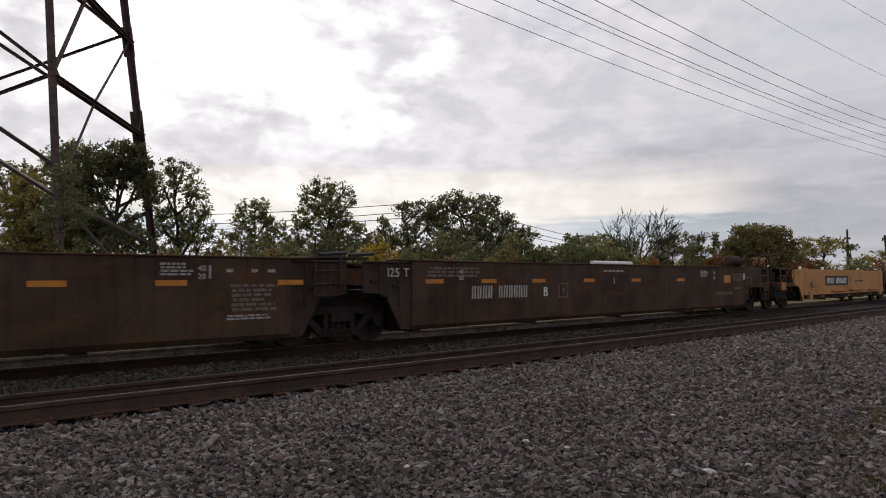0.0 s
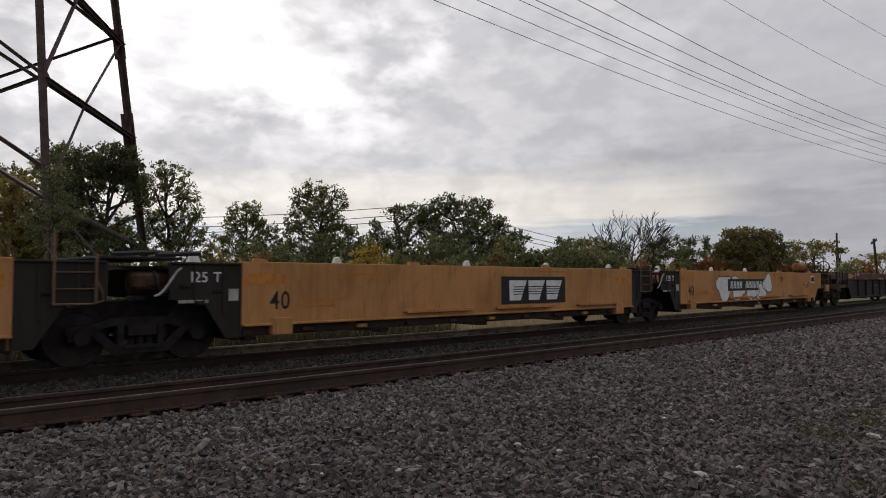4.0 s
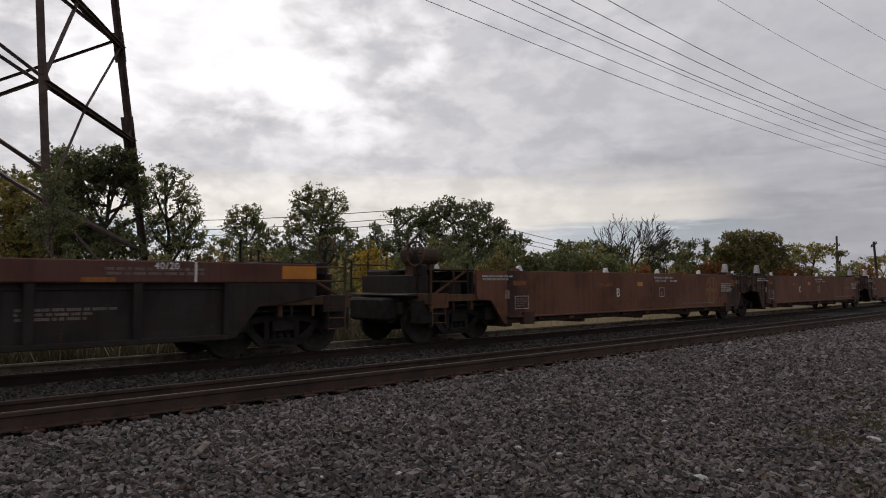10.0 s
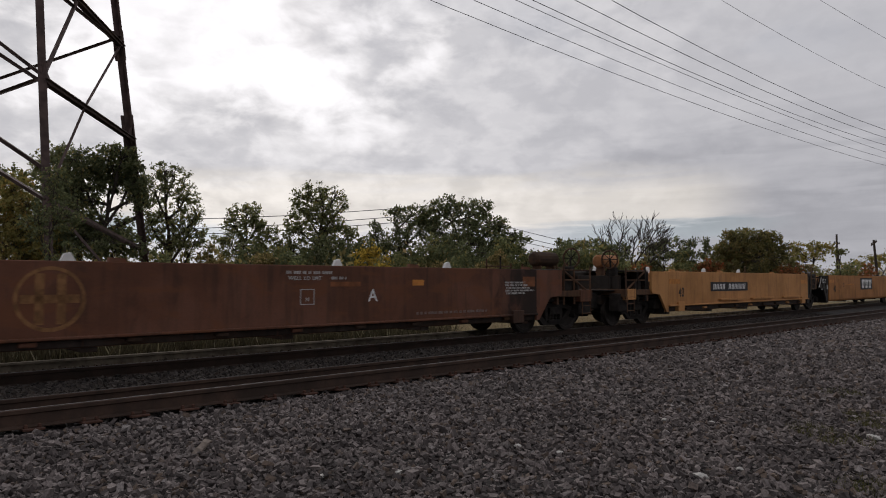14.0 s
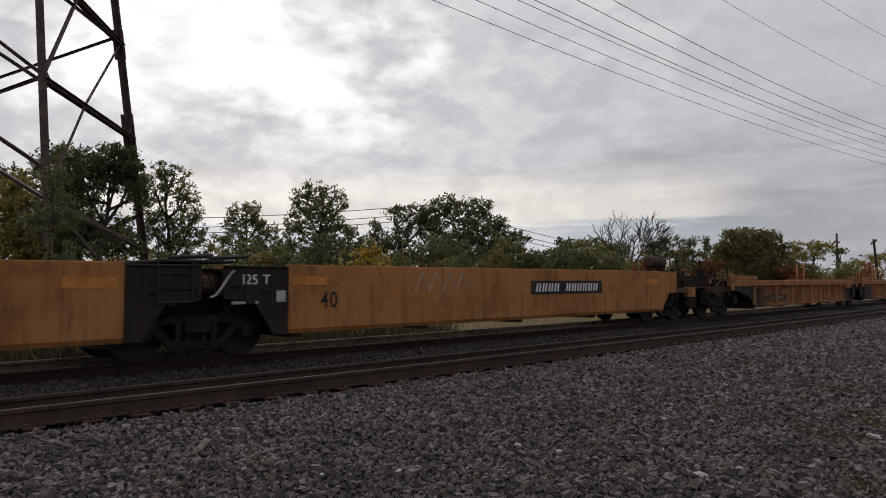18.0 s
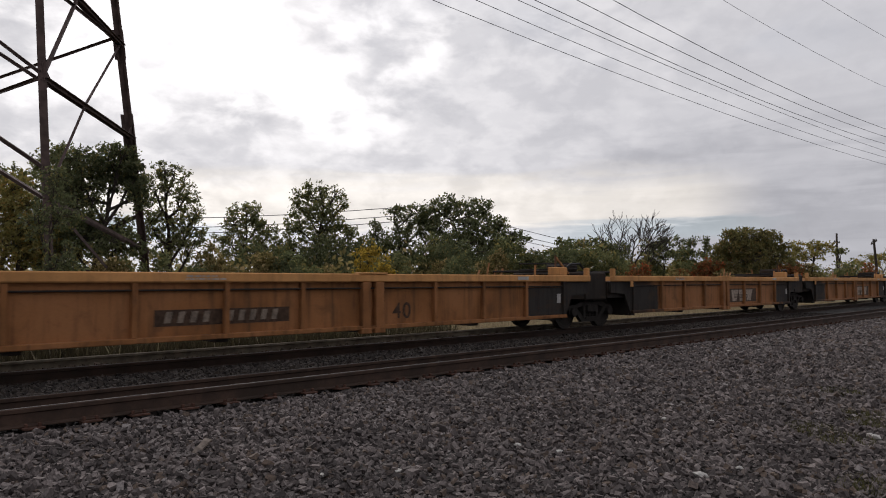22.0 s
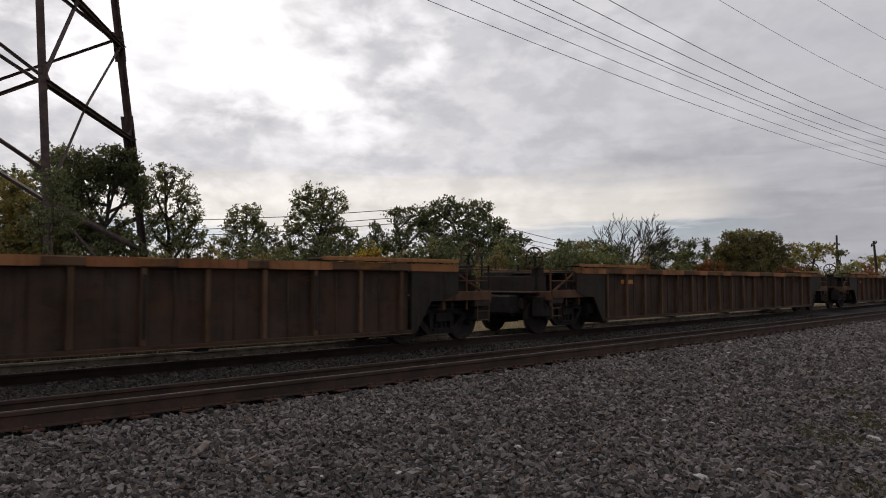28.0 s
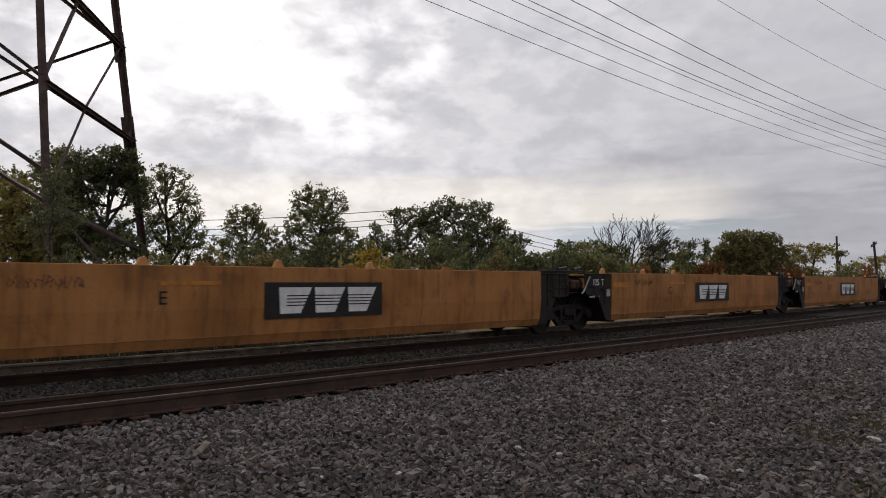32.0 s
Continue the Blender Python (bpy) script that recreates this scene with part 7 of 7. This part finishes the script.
    lobed_tree(38.40, 45.55, ((-0.62, 1.00, 7.96, 0.93, 0.72), (0.31, -0.85, 7.96, 1.23, 0.77), (0.37, 0.36, 6.65, 1.54, 1.34), (-0.93, 0.17, 5.39, 1.54, 1.03), (1.36, -0.71, 6.94, 1.23, 1.03), (-0.81, -0.41, 4.27, 2.57, 0.82)), 509, 0.20, 0.66, M["leaf_dark"], "dark green broad tree thinning at its edge", group=g)
    lobed_tree(43.03, 37.80, ((0.31, 0.15, 5.90, 0.99, 0.69), (0.64, -0.86, 5.25, 0.59, 0.59), (0.13, 0.64, 5.06, 1.68, 0.79)), 510, 0.20, 0.90, M["leaf_dark"], "dark bushy tree tapering towards the open field", group=g)
    lobed_tree(66.79, 47.08, ((-0.62, 1.20, 6.27, 1.38, 0.83), (0.06, -0.94, 6.01, 1.94, 0.90), (-1.87, 2.25, 5.62, 1.11, 0.69), (1.70, -2.53, 5.62, 2.08, 0.69), (0.48, 1.42, 4.97, 4.15, 0.69)), 511, 0.26, 0.95, M["leaf_dark"], "low dark green spreading tree", group=g)
    lobed_tree(76.70, 43.30, ((0.83, -0.25, 6.62, 1.16, 0.87), (-0.57, -0.05, 5.94, 1.31, 0.65), (-0.87, 1.14, 6.07, 0.73, 1.02), (-0.43, -0.91, 5.18, 2.91, 0.65)), 512, 0.26, 0.85, M["leaf_dark"], "small dark green roadside tree", group=g)
    lobed_tree(82.69, 43.18, ((-0.36, 0.68, 7.13, 0.76, 0.53), (0.34, -0.77, 6.91, 0.99, 0.61), (0.19, 0.44, 6.27, 1.37, 0.68), (-0.70, -0.73, 5.40, 3.04, 0.61)), 513, 0.26, 0.70, M["leaf_dark"], "small ragged green tree", group=g)
    lobed_tree(86.44, 42.42, ((0.06, 0.07, 7.39, 0.27, 0.54), (-0.11, -0.11, 6.73, 0.47, 0.70), (0.18, 0.19, 6.07, 0.78, 0.62)), 514, 0.24, 0.90, M["leaf_dark"], "narrow dark spire of a tree", group=g)
    lobed_tree(84.70, 35.83, ((0.60, 0.69, 7.31, 2.76, 1.23), (-2.17, 1.24, 6.90, 1.74, 1.23), (2.12, -1.20, 6.83, 1.74, 1.23), (2.47, -2.73, 5.94, 0.94, 0.87), (0.93, 1.04, 6.07, 4.21, 1.02), (-2.97, 2.38, 5.94, 0.87, 0.73), (1.06, 1.18, 5.11, 4.79, 0.73), (-2.02, 0.90, 5.80, 2.18, 1.02), (1.97, -0.86, 5.80, 2.18, 1.02), (0.0, 0.0, 3.6, 4.6, 1.9), (2.6, -2.2, 3.4, 2.6, 1.7), (-2.4, 2.2, 3.4, 2.6, 1.7)), 515, 0.22, 1.25, M["leaf_willow"], "wide rounded olive willow-like tree", group=g)
    lobed_tree(102.71, 35.43, ((-0.90, 1.40, 6.73, 1.25, 0.75), (0.14, -0.81, 6.88, 1.49, 0.75), (2.06, -1.40, 6.49, 1.16, 0.75), (-0.88, -0.53, 6.10, 2.99, 0.66), (0.73, 1.20, 5.40, 4.15, 0.66)), 516, 0.28, 0.80, M["leaf_olive"], "olive tree with autumn tint", group=g)
    lobed_tree(107.86, 33.35, ((0.43, -0.10, 6.42, 0.68, 0.59), (-0.42, -0.07, 6.10, 1.02, 0.59)), 517, 0.30, 0.80, M["leaf_mid"], "far dark tree beside the utility pole", group=g)
    lobed_tree(119.97, 31.62, ((-0.26, 1.06, 5.37, 1.82, 0.73), (0.62, -1.40, 5.71, 1.82, 0.91), (0.47, 1.21, 4.68, 3.63, 0.64)), 518, 0.34, 0.85, M["leaf_olive"], "far olive green spreading tree", group=g)
    lobed_tree(5.15, 21.3, ((0.0, 0.0, 4.7, 0.45, 0.5), (0.2, -0.2, 4.0, 0.6, 0.6), (-0.3, 0.2, 3.6, 0.55, 0.6), (0.1, -0.1, 2.6, 0.7, 0.7)), 540, 0.075, 0.4, M["leaf_dark"], "slender leafy sapling before the tower leg", group=g, bole=0.01)
    bare_tree(71.6, 44.2, 9.6, 22)
    utility_pole(109.9, 34.2, 8.9, 0, 2)
    utility_pole(102.4, 27.0, 7.6, -14, 1)
    rng = random.Random(77)
    s = "bushes along the railway"
    kinds = ((M["leaf_weed"], "brown-green weedy bush by the railway"), (M["leaf_mid"], "green leafy bush by the railway"), (M["leaf_dark"], "dark green bush by the railway"), (M["leaf_dark"], "dark leafy bush by the railway"))
    for k in range(30):
        x = -3 + k * 1.75 + rng.uniform(-0.6, 0.6)
        y = 22.0 + 0.33 * x + rng.uniform(-1.5, 4.0)
        hgt = rng.uniform(2.3, 3.3) + 0.025 * x
        mat, lab = rng.choice(kinds)
        if k in (1, 2):
            mat, lab, hgt = M["leaf_olive"], "yellow-green leafy bush below the tower", 3.9
        bush(x, y, hgt, 1.5, 200 + k, 0.13, mat, lab, 0.8, s)
    bush(17.3, 23.2, 3.9, 0.9, 390, 0.12, M["leaf_yellow"], "bright yellow autumn leafy bush", 0.5, s)
    bush(18.6, 23.6, 3.2, 0.9, 391, 0.12, M["leaf_yellow"], "small bright yellow leafy bush", 0.4, s)
    # a hedge of low growth under the far trees
    for k in range(22):
        u = -19.0 + 1.55 * k + rng.uniform(-0.5, 0.5)
        d = 52.0 + rng.uniform(-3, 3)
        x, y = 0.6827 * d + 0.7307 * u, 0.7307 * d - 0.6827 * u
        mat, lab = rng.choice(kinds[1:])
        bush(x, y, rng.uniform(4.0, 5.4) - (1.0 if k < 3 else 0.0), 2.1, 420 + k, 0.19, mat, lab.replace("by the railway", "in the hedgerow"), 0.85, s)
    for k, (x, y, hgt) in enumerate(((52.0, 44.0, 4.6), (58.0, 46.0, 5.0), (62.0, 46.5, 5.2), (70.5, 45.0, 5.4), (74.0, 44.0, 5.6), (80.5, 44.5, 5.8), (83.0, 43.0, 5.6), (88.5, 43.0, 5.6), (95.0, 39.0, 5.2), (99.0, 39.5, 5.2), (107.0, 38.0, 4.8), (118.0, 37.0, 4.8))):
        bush(x, y, hgt, 3.0, 450 + k, 0.26, M[("leaf_dark", "leaf_mid", "leaf_olive")[k % 3]], ("dark leafy bush in the far hedgerow", "green leafy bush in the far hedgerow", "olive leafy bush in the far hedgerow")[k % 3], 0.8, s)
    for k in range(11):
        u, d = 28.0 + 3.1 * k + rng.uniform(-0.8, 0.8), 82.0 + rng.uniform(-3, 3)
        bush(0.6827 * d + 0.7307 * u, 0.7307 * d - 0.6827 * u, rng.uniform(3.9, 4.9) - 0.06 * k, 2.6, 470 + k, 0.25, M[("leaf_mid", "leaf_rust", "leaf_weed")[k % 3]], ("green leafy bush beyond the field", "rust-brown bush beyond the field", "brown-green weedy bush beyond the field")[k % 3], 0.8, s)
    bush(83.2, 38.8, 5.2, 1.3, 392, 0.2, M["leaf_red"], "bright red autumn bush", 0.7, s)
    for k in range(18):
        x = 52 + k * 4.6 + rng.uniform(-1, 1)
        y = 30 + 0.09 * x + rng.uniform(-3, 3)
        mat, lab = rng.choice(((M["leaf_rust"], "rust-brown bush in dry grass"), (M["leaf_weed"], "brown-green weedy bush by the railway"), (M["leaf_rust"], "reddish autumn bush in dry grass")))
        bush(x, y, rng.uniform(2.6, 3.8), 2.0, 300 + k, 0.24, mat, lab, 0.6, s)


def build_thicket():
    """Uncounted growth that closes the view behind the bushes and trees."""
    nr = np.random.default_rng(9)
    k = 420
    x = np.concatenate([nr.uniform(-30, 60, k), nr.uniform(50, 260, k)])
    y = np.concatenate([nr.uniform(34, 70, k), nr.uniform(48, 95, k)]) + np.where(x < 0, 6, 0)
    top = nr.uniform(0.4, 2.6, 2 * k) + np.where(x > 55, 1.6, 0)
    c = np.stack([x, y, top - 0.3], 1)
    v, f = leaves_np(nr, c, nr.uniform(1.2, 2.4, 2 * k), 34000, 0.36)
    tagged(new("thicket", mesh_np("thicket", v, f, M["leaf_weed"])), "dense brown-green thicket behind the trees", "undergrowth", kind="stuff")


def build_grass():
    """Dry grass and weeds beyond the train, and green tufts beside the camera's ground."""
    nr = np.random.default_rng(21)

    def blades(count, x, off, hgt, wid, keep=None):
        X, O = nr.uniform(*x, count), nr.uniform(*off, count)
        if keep is not None:
            q = keep(X, O)
            X, O = X[q], O[q]
        m = len(X)
        Y, Z = O + bend_np(X), ground_height(O)
        h = hgt * nr.uniform(0.4, 1.3, m)
        a = nr.uniform(0, 2 * np.pi, m)
        lean = nr.normal(0, 0.35, (m, 2)) * h[:, None]
        wx, wy = np.cos(a) * wid, np.sin(a) * wid
        v = np.stack([np.stack([X - wx, Y - wy, Z], 1), np.stack([X + wx, Y + wy, Z], 1), np.stack([X + lean[:, 0], Y + lean[:, 1], Z + h], 1)], 1)
        return v.reshape(-1, 3), np.arange(3 * m).reshape(-1, 3)

    dry = leaf_material("dry_grass", (0.17, 0.147, 0.112), (0.33, 0.29, 0.225))
    green = leaf_material("green_grass", (0.045, 0.048, 0.024), (0.105, 0.105, 0.055))
    v, f = blades(52000, (13, 60), (15.2, 27), 0.36, 0.012)
    tagged(new("dry_grass", mesh_np("dry_grass", v, f, dry)), "tall dry straw-coloured grass beyond the rails", "grass", kind="stuff")
    v, f = blades(42000, (-5, 15), (15.2, 24), 0.7, 0.022)
    tagged(new("weeds", mesh_np("weeds", v, f, M["weed_dark"])), "rank dark weeds beyond the rails", "weeds", kind="stuff")
    k = 260
    x, o = nr.uniform(-6, 13.5, k), nr.uniform(16.0, 21.5, k)
    c = np.stack([x, o + bend_np(x), ground_height(o) + nr.uniform(0.1, 0.75, k)], 1)
    v, f = leaves_np(nr, c, nr.uniform(0.25, 0.55, k), 26000, 0.10)
    tagged(new("bank_weeds", mesh_np("bank_weeds", v, f, M["weed_dark"])), "low dark leafy weeds close behind the train", "weeds", kind="stuff")
    spots = np.concatenate([((8.05, 2.75), (9.3, 2.55), (10.9, 3.3), (5.7, 2.1), (6.25, 1.7), (7.75, 2.4)), nr.uniform((7.5, 0.8), (16, 2.6), (14, 2))])

    def near_spot(X, O):
        d = np.min(np.hypot(X[:, None] - spots[None, :, 0], O[:, None] - spots[None, :, 1]), 1)
        return d < 0.28
    v, f = blades(60000, (6, 15.5), (0.6, 4.0), 0.075, 0.004, near_spot)
    tagged(new("grass_tufts", mesh_np("grass_tufts", v, f, green)), "sparse green grass tufts in the gravel", "grass", kind="stuff")


def build_litter():
    """Single pale stones and scraps that stand out in the ballast."""
    rng = np.random.default_rng(8)
    pale = plain("pale_limestone", (0.46, 0.44, 0.41), 0.85, 0.0, 0.2, 30.0)
    tan = plain("weathered_wood_scrap", (0.19, 0.155, 0.13), 0.9, 0.0, 0.3, 25.0)
    for x, y, s in ((3.11, 4.72, 0.034), (3.62, 4.42, 0.042), (5.03, 4.35, 0.034), (8.13, 2.26, 0.06), (7.21, 4.05, 0.034), (14.38, 6.6, 0.05), (5.15, 3.95, 0.03), (7.48, 3.64, 0.034), (5.46, 2.76, 0.045), (5.92, 2.64, 0.03)):
        t = (1 + 5 ** 0.5) / 2
        bm = bmesh.new()
        bmesh.ops.create_icosphere(bm, subdivisions=1, radius=s)
        for v in bm.verts:
            v.co *= 1 + rng.uniform(-0.3, 0.25)
            v.co.x *= 1.5
            v.co.z *= 0.55
        me = bpy.data.meshes.new("pale_stone")
        bm.to_mesh(me)
        bm.free()
        z = float(ground_height(np.array(y - float(bend_np(np.array(x))))))
        tagged(link("pale_stone", me, pale, at=(x, y, z + 0.035), rot=(0, 0, rng.uniform(0, 180))), "single pale limestone chip on grey ballast", "stone", "pale stones in the ballast")
    bm = bmesh.new()
    extrude_poly(bm, [(-0.12, -0.006), (-0.09, 0.012), (-0.03, 0.02), (0.02, 0.012), (0.07, 0.022), (0.14, 0.004), (0.05, -0.012), (-0.02, -0.008), (-0.07, -0.016)], -0.028, 0.03)
    me = bpy.data.meshes.new("wood_scrap")
    bm.to_mesh(me)
    bm.free()
    tagged(link("wood_scrap", me, tan, at=(2.67, 6.0, -0.15), rot=(18, -20, 35)), "splintered brown scrap of old tie wood", "scrap")


build_tower()
build_litter()
build_wires()
build_trees()
build_thicket()
build_grass()


# ---- what moves ----
def travelled(t):
    return 17.88 * t + 0.035 * t * t


def motions():
    for root, s in UNITS:
        rows = []
        for t in range(33):
            x = s - travelled(t)
            dy, hd = bend(x)
            rows.append((t, pose(x, YC_FAR + dy, 0, 0, 0, math.degrees(hd))))
        walk(root, rows)
    for sets, dx in zip(WHEELSETS, (-0.89, 0.89)):
        rows = [(i / 30, pose(dx, 0, WHEEL_R, 0, -math.degrees(travelled(i / 30) / WHEEL_R), 0)) for i in range(961)]
        walk(sets[0], rows)
        keys = sets[0].animation_data
        for ob in sets[1:]:
            ob.rotation_mode = "QUATERNION"
            other = ob.animation_data_create()
            other.action = keys.action
            other.action_slot = keys.action_slot


motions()
